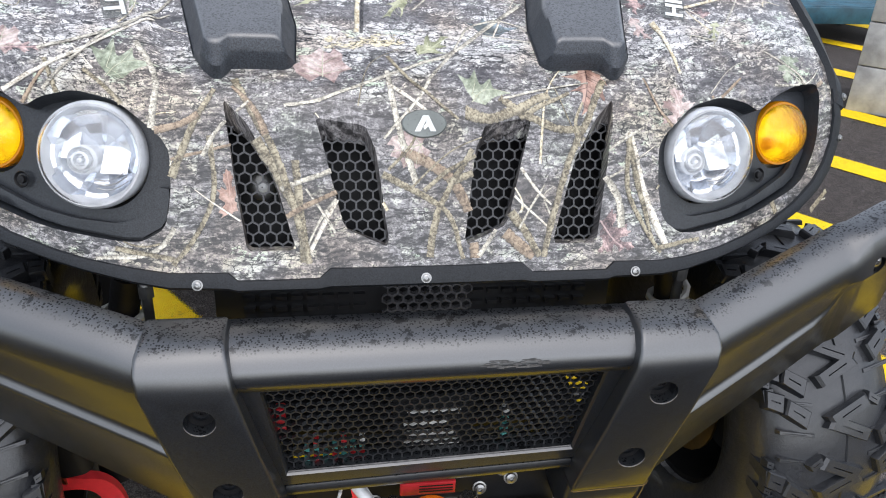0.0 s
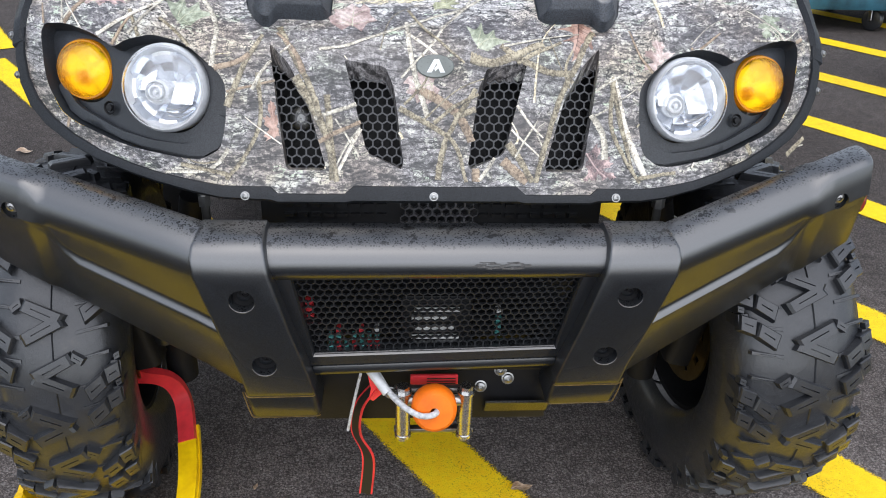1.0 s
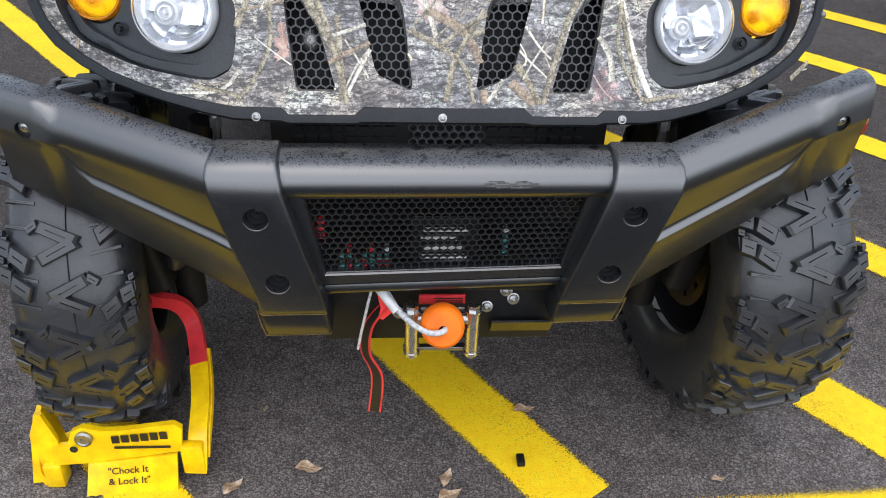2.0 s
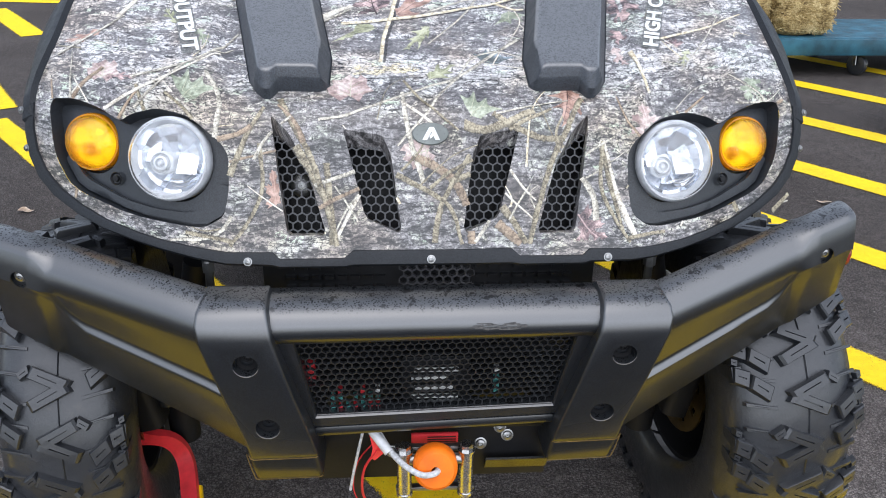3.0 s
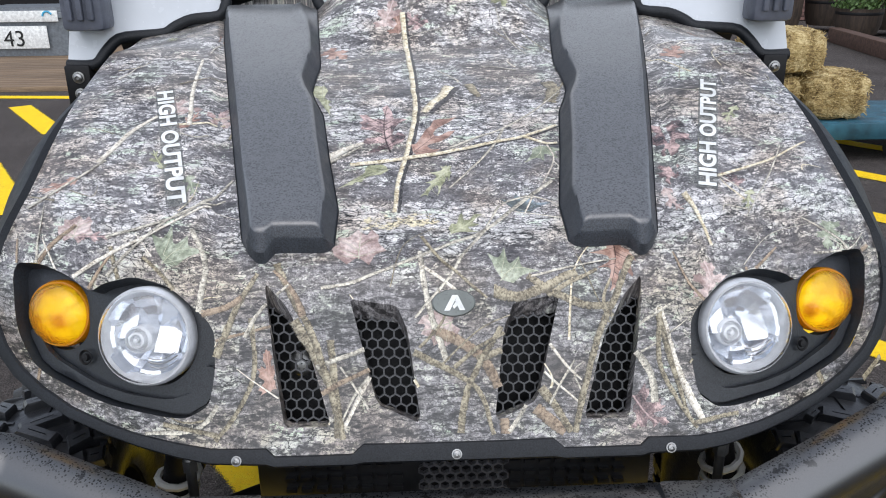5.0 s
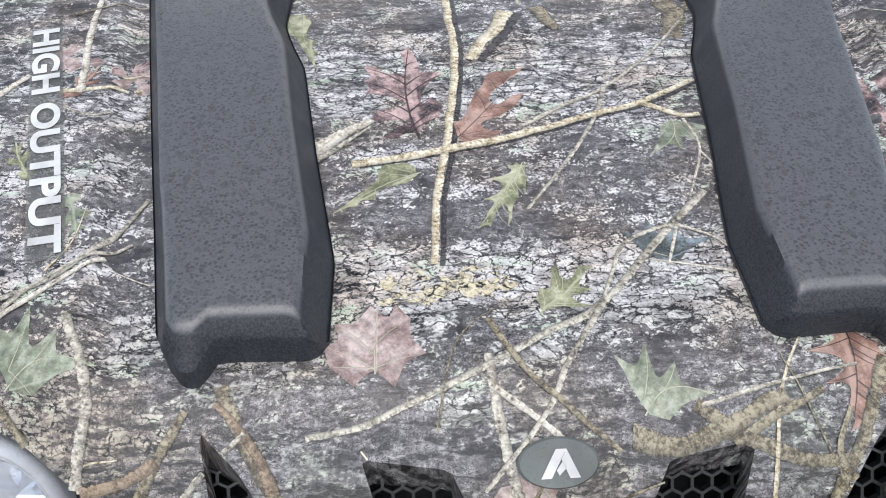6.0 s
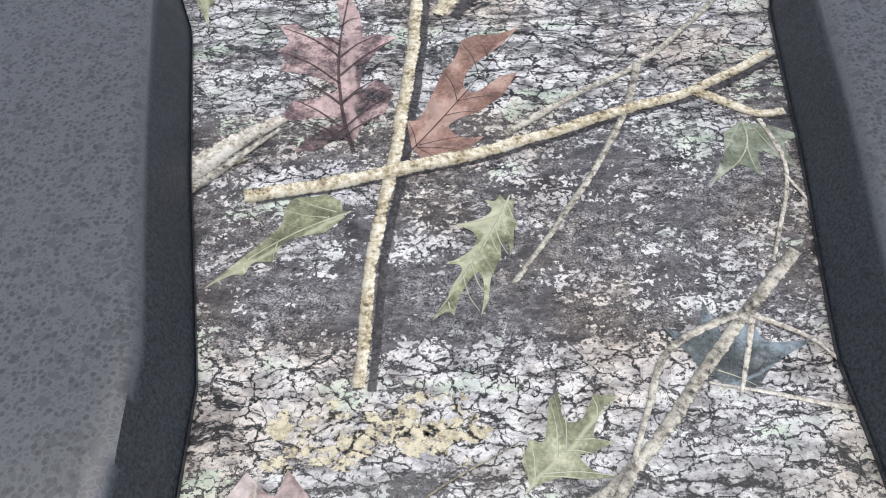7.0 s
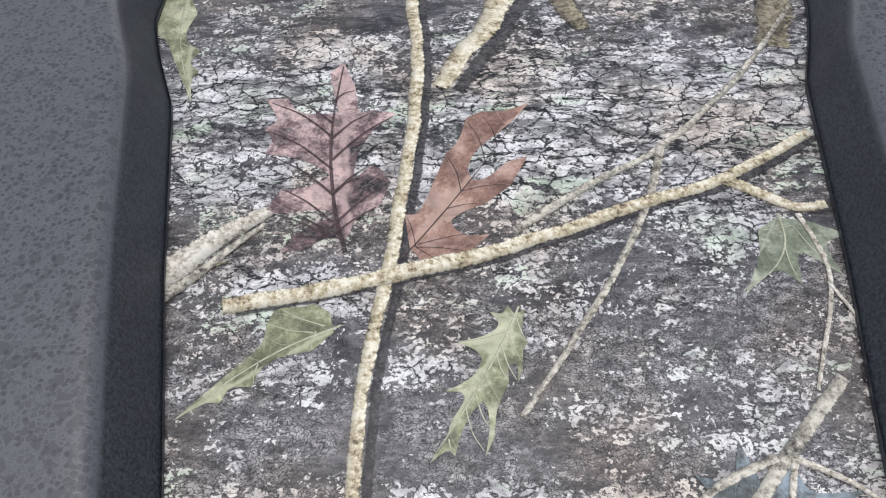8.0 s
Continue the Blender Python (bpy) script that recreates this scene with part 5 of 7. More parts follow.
def lip():
    """The black plastic edge under the hood, with its screws."""
    top = [(-x, s) for x, s in EDGE[:0:-1]] + EDGE
    low = [(-x, s) for x, s in LIP[:0:-1]] + LIP
    rings = []
    for (x0, s0), (x1, s1) in zip(top, low):
        k = 0.22 + 0.26 * ease(0.30, 0.45, abs(x0))
        x1, s1 = x1 + (x0 - x1) * k, s1 + (s0 - s1) * k
        a, b = on_skin(x0, s0 + 0.004, -0.004), on_skin(x0, s0 + 0.001, 0.004)
        c, d = on_skin(x1, s1 + 0.003, 0.006), on_skin(x1, s1, 0.001)
        e = d + Vector((-0.02 * (abs(x1) > 0.6) * (1 if x1 > 0 else -1), 0.03, 0.004))
        rings.append([a, b, b.lerp(c, 0.5) + Vector((0, -0.0015, 0)), c, d, e])
    bm = bmesh.new()
    loft(bm, rings, False)
    ob = part("hood_lip", bm, TRIM, CAR, "black plastic lip with screws under the hood")
    for x, s in ((-0.003, 0.0215), (0.271, 0.021), (-0.280, 0.021), (0.646, 0.155), (-0.646, 0.155), (0.656, 0.215), (-0.656, 0.215)):
        o, _, _, n = skin_frame(x, s)
        bm = bmesh.new()
        screw_head(bm, o + n * 0.005, n, 0.0051 if abs(x) < 0.5 else 0.0045)
        part("screw", bm, STEEL, ob, "zinc cross-head screw")


lip()


def fender(side):
    """The black wheel arch that flanks the hood and turns down over the tyre."""
    rings = []
    for s in np.arange(0.21, 1.22, 0.04):
        o = skin(side * 0.632, float(s))
        w = 0.022 + 0.058 * ease(0.22, 0.47, s)
        drop = 0.006 + 0.084 * ease(0.22, 0.47, s)
        rows = [(-0.004, -0.006), (0.010, 0.006), (0.25 * w, 0.002), (0.65 * w, -0.35 * drop), (w, -drop), (w * 1.02, -drop - 0.05 * ease(0.20, 0.40, s)), (w * 0.9, -drop - 0.004 - 0.05 * ease(0.20, 0.40, s)), (0.0, -0.012 - 0.04 * ease(0.2, 0.4, s))]
        sink = 0.022 * ease(0.55, 0.80, s)
        rings.append([o + Vector((side * a, 0, b - sink)) for a, b in rows])
    bm = bmesh.new()
    loft(bm, rings)
    part("fender", bm, TRIM, CAR, "black plastic wheel arch")


fender(-1)
fender(1)


# ---- lamps ----
def bezel(side):
    hole = [(0.401 + 0.0630 * math.cos(radians(6 * k)), 0.170 + 0.0640 * math.sin(radians(6 * k))) for k in range(60)]
    hole2 = [(0.544 + 0.047 * math.cos(radians(9 * k)), 0.178 + 0.045 * math.sin(radians(9 * k))) for k in range(40)]
    c = (0.46, 0.16)
    outline = [(c[0] + (x - c[0]) * 1.03, c[1] + (s - c[1]) * 1.03) for x, s in LAMP_HOLE]
    bm = sheet(flip(outline, side), [flip(hole, side), flip(hole2, side)], -0.024, 0.012)
    for h in (hole, hole2):
        rim_wall(bm, flip(h, side), -0.024, -0.045)
    rim_wall(bm, flip(LAMP_HOLE, side), -0.0005, -0.028)
    ob = part("lamp_bezel", bm, BEZEL, CAR, "dark grey plastic headlamp surround", sharp=-60)
    ledge = rounded([(0.311, 0.135), (0.319, 0.092), (0.352, 0.073), (0.461, 0.084), (0.562, 0.111), (0.588, 0.150), (0.578, 0.158), (0.552, 0.126), (0.480, 0.101),
                     (0.430, 0.093), (0.375, 0.091), (0.340, 0.103), (0.327, 0.137)], 1, 0.15)
    bm = sheet(flip(ledge, side), [], -0.013, 0.012)
    rim_wall(bm, flip(ledge, side), -0.013, -0.021)
    part("ledge", bm, BEZEL, ob, "raised lower ledge of the surround", sharp=-60)
    o, _, _, n = skin_frame(side * 0.500, 0.131)
    bm = bmesh.new()
    revolve(bm, [(0.0105, -0.0175), (0.0098, -0.0165), (0.008, -0.0185), (0.0075, -0.0195)], o, n, 20)
    revolve(bm, [(0.0055, -0.0195), (0.005, -0.0155), (0.0005, -0.015)], o, n, 14)
    part("screw", bm, DARK, ob, "recessed black screw")


def lamp_frame(side, x, s, back):
    o, tx, ts, n = skin_frame(side * x, s)
    n = (n + Vector((0, -0.25, 0)) + Vector((-0.10 * side, 0, 0))).normalized()
    tx = (tx - n * tx.dot(n)).normalized()
    return o - n * back, tx, n.cross(tx), n


def disc_rings(o, tx, ty, n, prof, rx, ry, seg=44):
    return [[o + n * h + tx * (r * rx * math.cos(a)) + ty * (r * ry * math.sin(a)) for a in (2 * math.pi * k / seg for k in range(seg))] for r, h in prof]


def facets(bm, o, tx, ty, n, rx, ry, prof, seg, jitter, seed):
    """A bowl of pressed facets whose depths differ from block to block."""
    rng = random.Random(seed)
    rings, block = [], max(3, seg // 7)
    step = [rng.uniform(-jitter, jitter) for _ in range(seg // block + 1)]
    turn = [rng.uniform(-jitter, jitter) for _ in prof]
    for i, (r, h) in enumerate(prof):
        ring = []
        for k in range(seg):
            a = 2 * math.pi * k / seg
            dh = (step[k // block] + turn[i] * (1 if (k // block) % 2 else -1)) * (0.2 < r < 0.9)
            ring.append(o + n * (h + dh) + tx * (r * rx * math.cos(a)) + ty * (r * ry * math.sin(a)))
        rings.append(ring)
    loft(bm, rings, True, False)


def headlamp(side):
    o, tx, ty, n = lamp_frame(side, 0.401, 0.171, 0.012)
    R, S = 0.063, 0.064

    def at(u, v, h):
        return o + tx * (R * u) + ty * (S * v) + n * h

    bm = bmesh.new()
    facets(bm, o, tx, ty, n, R, S, [(0.90, 0.002), (0.86, -0.004), (0.76, -0.014), (0.60, -0.024), (0.40, -0.031), (0.16, -0.036), (0.01, -0.036)], 34, 0.0055, 5)
    ob = part("headlamp", bm, CHROME, CAR, "round clear headlamp with a chrome bowl", sharp=8)
    bm = bmesh.new()
    loft(bm, disc_rings(o, tx, ty, n, [(1.0, -0.03), (1.02, 0.0), (1.0, 0.007), (0.95, 0.011), (0.90, 0.010), (0.86, 0.004), (0.835, -0.004), (0.83, -0.010)], R, S), True, False)
    part("lamp_ring", bm, RIM_RING, ob, "frosted grey rim ring")
    # a tilted square panel and a long blade of the pressed bowl
    bm = bmesh.new()
    for u0, u1, v0, v1, h0, h1 in ((0.10, 0.60, -0.34, 0.16, -0.008, -0.026), (-0.66, -0.34, -0.10, 0.42, -0.010, -0.024)):
        rim = [(u0, v0, h0), (u1, v0, h0), (u1, v1, h1), (u0, v1, h1)]
        loft(bm, [[at(u, v, h - 0.012) for u, v, h in rim], [at(u, v, h) for u, v, h in rim]], True)
    part("reflector", bm, CHROME, ob, "chrome reflector panels", sharp=8)
    # thin grey tubes under the panel, painting the bowl's dark reflection
    bm = bmesh.new()
    for q in range(3):
        tube(bm, [at(-0.02 + 0.10 * w + 0.03 * q, -0.46 - 0.085 * q - 0.10 * math.sin(math.pi * w / 6) + 0.03 * w, -0.006) for w in range(7)], 0.0007 + 0.0003 * (q == 1), 6)
    part("blade", bm, STEEL, ob, "thin grey lines below the panel, a painted reflection")
    # ringed bulb shield, off centre
    c = at(-0.27, -0.12, 0)
    bm = bmesh.new()
    loft(bm, disc_rings(c, tx, ty, n, [(1.0, -0.05), (1.0, -0.012), (0.86, -0.007), (0.74, -0.014), (0.66, -0.014), (0.58, -0.005), (0.44, -0.004), (0.36, -0.011), (0.22, -0.011), (0.16, -0.003), (0.01, -0.002)], 0.0185, 0.0185), True, False)
    part("bulb", bm, RIM_RING, ob, "ringed bulb shield", sharp=20)
    bm = bmesh.new()
    outer = [(0.985, -0.006), (0.99, 0.004), (0.95, 0.013), (0.85, 0.020), (0.65, 0.026), (0.40, 0.0295), (0.15, 0.031), (0.01, 0.031)]
    inn = [(r * 0.965, h - 0.0028) for r, h in outer[::-1]]
    loft(bm, disc_rings(o, tx, ty, n, outer + inn, R, S), True, False, True)
    lens = part("lens", bm, LENS, ob, "clear domed lens")
    lens.visible_shadow = False


def turn_signal(side):
    o, tx, ty, n = lamp_frame(side, 0.539, 0.182, 0.026)
    R, S = 0.045, 0.043
    bm = bmesh.new()
    facets(bm, o, tx, ty, n, R, S, [(0.97, -0.03), (0.97, -0.002), (0.88, -0.002), (0.72, -0.004), (0.50, -0.006), (0.30, -0.007), (0.01, -0.007)], 28, 0.0045, 8)
    ob = part("turn_signal", bm, AMBER_IN, CAR, "round amber turn signal", sharp=8)
    bm = bmesh.new()
    loft(bm, disc_rings(o, tx, ty, n, [(1.06, -0.012), (1.07, 0.004), (1.03, 0.009), (0.95, 0.009), (0.90, 0.003), (0.87, -0.004)], R, S), True, False)
    part("lamp_ring", bm, AMBER_RIM, ob, "deep amber rim of the lens")
    bm = bmesh.new()
    rim = [(0.10, 0.22, -0.010), (0.50, 0.26, -0.008), (0.46, 0.62, -0.003), (0.02, 0.66, -0.003)]
    loft(bm, [[o + tx * (R * u) + ty * (S * v) + n * (h + d) for u, v, h in rim] for d in (-0.010, 0.0)], True)
    part("reflector", bm, FROST, ob, "pale frosted reflector panel", sharp=8)
    c = o + tx * (R * -0.24) + ty * (S * -0.34)
    bm = bmesh.new()
    loft(bm, disc_rings(c, tx, ty, n, [(1.0, -0.03), (1.0, -0.008), (0.85, -0.003), (0.62, -0.007), (0.50, 0.002), (0.25, 0.005), (0.01, 0.006)], 0.0125, 0.0105), True, False)
    part("bulb", bm, AMBER_CAP, ob, "brown amber bulb cap", sharp=20)
    bm = bmesh.new()
    outer = [(0.98, -0.006), (0.98, 0.008), (0.94, 0.014), (0.83, 0.020), (0.6, 0.025), (0.3, 0.027), (0.01, 0.0275)]
    inn = [(r * 0.95, h - 0.003) for r, h in outer[::-1]]
    loft(bm, disc_rings(o, tx, ty, n, outer + inn, R, S), True, False, True)
    lens = part("lens", bm, AMBER, ob, "clear amber domed lens")
    lens.visible_shadow = False


for sd in (-1, 1):
    bezel(sd)
    headlamp(sd)
    turn_signal(sd)


# ---- vents ----
def vent(poly, side):
    c = (sum(p[0] for p in poly) / len(poly), sum(p[1] for p in poly) / len(poly))
    wide = [(side * (c[0] + (x - c[0]) * 1.22), c[1] + (s - c[1]) * 1.12) for x, s in poly]

    def inside(x, y):
        return inside_poly(np.array([x]), np.array([y]), wide)[0]

    xs, ys = [p[0] for p in wide], [p[1] for p in wide]
    cells = list(hex_cells(inside, 0.0082, min(xs), max(xs), min(ys), max(ys)))
    bm = hex_mesh(cells, 0.0082, 0.0013, lambda x, y, d: on_skin(x, y, -0.019 - d), 0.006)
    part("vent_mesh", bm, MESH, CAR, "black hexagon mesh in the hood vent", sharp=25)
    part("vent_wall", rim_wall(bmesh.new(), flip(poly, side), 0, -0.024, -0.04, 0.022), CAMO, HOOD, sharp=-60)


for sd in (-1, 1):
    vent(VENT_OUT, sd)
    vent(VENT_IN, sd)
# a dark sheet stands in for the unlit space behind the vents
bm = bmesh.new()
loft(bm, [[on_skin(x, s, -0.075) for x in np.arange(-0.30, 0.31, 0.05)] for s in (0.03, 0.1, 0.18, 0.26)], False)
part("vent_backing", bm, DARK, CAR, "dark sheet standing in for the shade behind the vents", sharp=-60)
bm = bmesh.new()
revolve(bm, [(0.001, -0.040), (0.010, -0.040), (0.017, -0.045), (0.019, -0.06)], on_skin(-0.203, 0.135, 0), skin_frame(-0.203, 0.135)[3], 20)
part("horn", bm, STEEL, CAR, "small metal horn behind the vent mesh")


# ---- the front bumper ----
def bumper():
    prof = [(0.10, 0.695), (0.102, 0.716), (0.088, 0.727), (0.055, 0.731), (0.026, 0.725), (0.009, 0.711), (0.003, 0.695), (0.006, 0.682), (0.016, 0.673), (0.05, 0.672)]
    bm = bmesh.new()
    loft(bm, [[(x, y, z) for y, z in prof] for x in (-0.25, -0.1, 0.05, 0.25)])
    bar = part("bumper", bm, BUMPER, CAR, "black moulded steel and plastic front bumper with a mesh panel")
    # framed panel round the mesh
    bm = bmesh.new()

    def face_y(z):
        return 0.010 + (0.69 - z) * 0.11

    out = [(0.236, 0.690), (0.188, 0.512), (-0.188, 0.512), (-0.236, 0.690)]
    inn = [(0.203, 0.674), (0.180, 0.535), (-0.180, 0.535), (-0.203, 0.674)]
    loft(bm, [[(x, face_y(z) + 0.05, z) for x, z in out], [(x, face_y(z) + 0.003, z) for x, z in out],
              [(x * 0.993, face_y(z), z + (0.003 if z < 0.6 else 0)) for x, z in out],
              [(x * 1.012, face_y(z), z + (0.002 if z > 0.6 else -0.003)) for x, z in inn], [(x, face_y(z) + 0.004, z) for x, z in inn],
              [(x, face_y(z) + 0.026, z) for x, z in inn]], True, False)
    box(bm, (-0.186, 0.028, 0.495), (0.186, 0.075, 0.514), 0.006)
    part("panel_frame", bm, BUMPER, bar, sharp=30)

    def inside(x, z):
        return 0.530 < z < 0.680 and abs(x) < 0.180 + (z - 0.535) * 0.166 + 0.004

    bm = hex_mesh(hex_cells(inside, 0.0071, -0.21, 0.21, 0.528, 0.682), 0.0071, 0.0011, lambda x, z, d: Vector((x, face_y(z) + 0.012 + d, z)), 0.005)
    part("panel_mesh", bm, MESH, bar, "black hexagon mesh", sharp=25)
    # the light caught by the lower lip, drawn as a thin pale tube
    bm = bmesh.new()
    tube(bm, [(-0.180, face_y(0.535) + 0.003, 0.5365), (0.180, face_y(0.535) + 0.003, 0.5365)], 0.0010, 8)
    part("mesh_edge", bm, SCUFF_GLINT, bar, "thin grey line, light painted along the mesh's lower edge")
    # a scuff on the bar
    bm = bmesh.new()
    rng = random.Random(9)
    for _ in range(24):
        x, z = rng.uniform(0.055, 0.130), 0.702 + rng.uniform(-0.0045, 0.0045)
        w, h = rng.uniform(0.003, 0.012), rng.uniform(0.0006, 0.002)
        vs = [bm.verts.new((x + a * w, 0.0022 + 0.375 * (z - 0.695), z + b * h + a * rng.uniform(-0.001, 0.001))) for a, b in ((-1, -1), (1, -0.6), (0.8, 1), (-0.9, 0.7))]
        bm.faces.new(vs)
    part("scuff", bm, SCUFF_GLINT, bar, "pale scraped paint", sharp=-60)
    for sd in (-1, 1):
        upright(bar, sd)
        wing(bar, sd)
    return bar


def upright(bar, side):
    rows = [(0.739, 0.246, 0.326, 0.030, 0.070), (0.737, 0.241, 0.332, 0.020, 0.078), (0.730, 0.238, 0.336, 0.006, 0.082), (0.717, 0.235, 0.337, -0.006, 0.082), (0.695, 0.231, 0.334, -0.013, 0.082),
            (0.60, 0.208, 0.309, -0.010, 0.075), (0.52, 0.187, 0.287, -0.004, 0.075), (0.487, 0.180, 0.2815, 0.000, 0.075), (0.482, 0.179, 0.281, 0.001, 0.075), (0.4785, 0.1795, 0.2805, 0.0025, 0.075), (0.476, 0.181, 0.279, 0.006, 0.073)]
    bm = bmesh.new()
    rings = []
    for z, x0, x1, y0, y1 in rows:
        r = rect_ring(min(side * x0, side * x1), max(side * x0, side * x1), y0, y1, 0.005, z)
        rings.append(r)
    loft(bm, rings)
    ob = part("upright", bm, BUMPER, bar, "black moulded upright with recessed bolts", sharp=30)
    tool = bmesh.new()
    spots = ((0.2705, 0.656), (0.249, 0.542))
    for x, z in spots:
        y = -0.011 if z > 0.6 else -0.005
        revolve(tool, [(0.0175, y - 0.02), (0.0175, y + 0.017)], (side * x, 0, z), (0, 1, 0), 28, True)
    cut(ob, tool)
    for x, z in spots:
        y = -0.011 if z > 0.6 else -0.005
        bm = bmesh.new()
        # a dark disc paints shade into the hole behind the bolt
        revolve(bm, [(0.0172, 0.0), (0.0172, 0.0015), (0.009, 0.002)], (side * x, y + 0.0168, z), (0, -1, 0), 24)
        screw_head(bm, (side * x + 0.002, y + 0.014, z + 0.006), (0, -1, 0), 0.0055)
        part("bolt", bm, DARK, bar, "recessed dark bolt")
        # painted highlight: a pale arc on the hole's lower rim
        bm = bmesh.new()
        tube(bm, [(side * x + 0.0182 * math.cos(q), y - 0.0008 + (0.69 - z) * 0.002, z + 0.0182 * math.sin(q)) for q in (math.pi * (1.08 + 0.84 * k / 20) for k in range(21))], [0.0010 * math.sin(math.pi * (0.08 + 0.84 * k / 20)) for k in range(21)], 6)
        part("hole_rim", bm, SCUFF_GLINT, bar, "thin pale arc, a highlight painted on the bolt hole's rim")
    bm = bmesh.new()
    loft(bm, [rect_ring(min(side * a, side * b), max(side * a, side * b), y, 0.10, 0.010, z) for z, a, b, y in ((0.490, 0.183, 0.289, 0.020), (0.476, 0.183, 0.290, 0.017), (0.45, 0.179, 0.285, 0.0182), (0.427, 0.1755, 0.2795, 0.0195), (0.424, 0.175, 0.279, 0.021), (0.421, 0.1755, 0.2785, 0.024), (0.419, 0.178, 0.276, 0.030))])
    part("lower_corner", bm, BUMPER, bar, sharp=30)
    # yellow reflections painted along the foot of the upright and round the lower corner
    for pts in ([(0.2825, 0.0035, 0.4865), (0.2808, 0.0035, 0.4795), (0.277, 0.0035, 0.4768), (0.183, 0.0035, 0.4768), (0.1795, 0.0035, 0.479)],
                [(0.2895, 0.0180, 0.476), (0.2840, 0.0182, 0.447), (0.2793, 0.0200, 0.427), (0.2765, 0.0235, 0.4215), (0.180, 0.0235, 0.4215), (0.1755, 0.0215, 0.425)]):
        bm = bmesh.new()
        tube(bm, [(side * x, y, z) for x, y, z in pts], 0.0009, 6)
        part("rubbed_edge", bm, GLINT, bar, "thin brown edge, a painted yellow reflection")


def wing(bar, side):
    def sag(x):
        """Lowers the wing beside the wheel lock a little, to fit the camera's view."""
        return 0.075 * max(0, x - 0.34) if side < 0 else 0.0

    bm = bmesh.new()
    rings = []
    for x in (0.285, 0.31, 0.34, 0.38, 0.42, 0.46, 0.50, 0.525, 0.545, 0.56, 0.575, 0.59, 0.605, 0.63, 0.655, 0.670, 0.6735):
        y0 = 0.010 + (x - 0.336) * 0.42
        top, low, edge = 0.735 + (x - 0.336) * 0.215, 0.512 + (x - 0.33) * 0.39, 0.606 + (x - 0.33) * 0.335
        r = 1 - ease(0.515, 0.575, x)
        edge += (top - 0.058 - edge) * ease(0.53, 0.585, x)
        end = ease(0.668, 0.6735, x)
        step = 0.006 * ease(0.572, 0.592, x)
        y0 -= step
        fall = top - 0.056 - edge - 0.012
        q = ease(0.574, 0.590, x)
        brow = [(0.036, 0.001, 0.036, 0.003), (0.022, -0.007, 0.024, 0.001), (0.011, -0.017, 0.016, -0.003), (0.004, -0.029, 0.011, -0.010), (0.001, -0.042, 0.005, -0.034)]
        pts = [(0.075, top - 0.012), (0.068, top + 0.001), (0.052, top + 0.004)] + [(a + (c - a) * q, top + b + (d - b) * q) for a, b, c, d in brow]
        pts += [(0.0005 + 0.001 * r, top - 0.056), (0.002 + 0.005 * r, top - 0.056 - fall * 0.45), (0.004 + 0.0065 * r, edge + 0.012), (0.005 + 0.0065 * r, edge + 0.008), (0.005 + 0.0055 * r, edge + 0.0045), (0.006 + 0.003 * r, edge + 0.001),
                (0.006 + 0.0005 * r, edge - 0.0025), (0.007 - 0.002 * r, edge - 0.006), (0.008 - 0.002 * r, edge - 0.010), (0.010 - 0.002 * r, edge - 0.018), (0.019, low + 0.005), (0.023, low), (0.085, low + 0.010)]
        rings.append([(side * x, y0 + a, z - sag(x) - 0.004 * end * (1 if z > (top + low) / 2 else -1)) for a, z in pts])
    loft(bm, rings)
    ob = part("wing", bm, BUMPER, bar, "swept black bumper wing with a pressed channel", sharp=40)
    tool = bmesh.new()
    revolve(tool, [(0.0135, -0.03), (0.0135, 0.02)], (side * 0.621, 0.122, 0.746 - sag(0.621)), (0, 1, 0), 24, True)
    cut(ob, tool)
    bm = bmesh.new()
    screw_head(bm, (side * 0.621, 0.140, 0.748 - sag(0.621)), (0, -1, 0), 0.0075)
    part("bolt", bm, STEEL, bar, "bolt in the wing's end")
    bm = bmesh.new()
    revolve(bm, [(0.024, 0.0), (0.026, 0.004), (0.026, 0.010), (0.020, 0.014), (0.001, 0.016)], (side * 0.6725, 0.184, 0.728 - sag(0.67)), (side, -0.12, 0.05), 24)
    part("marker", bm, MARKER, bar, "round red side reflector")


SKEW.append("bumper")
bumper()
SKEW.clear()


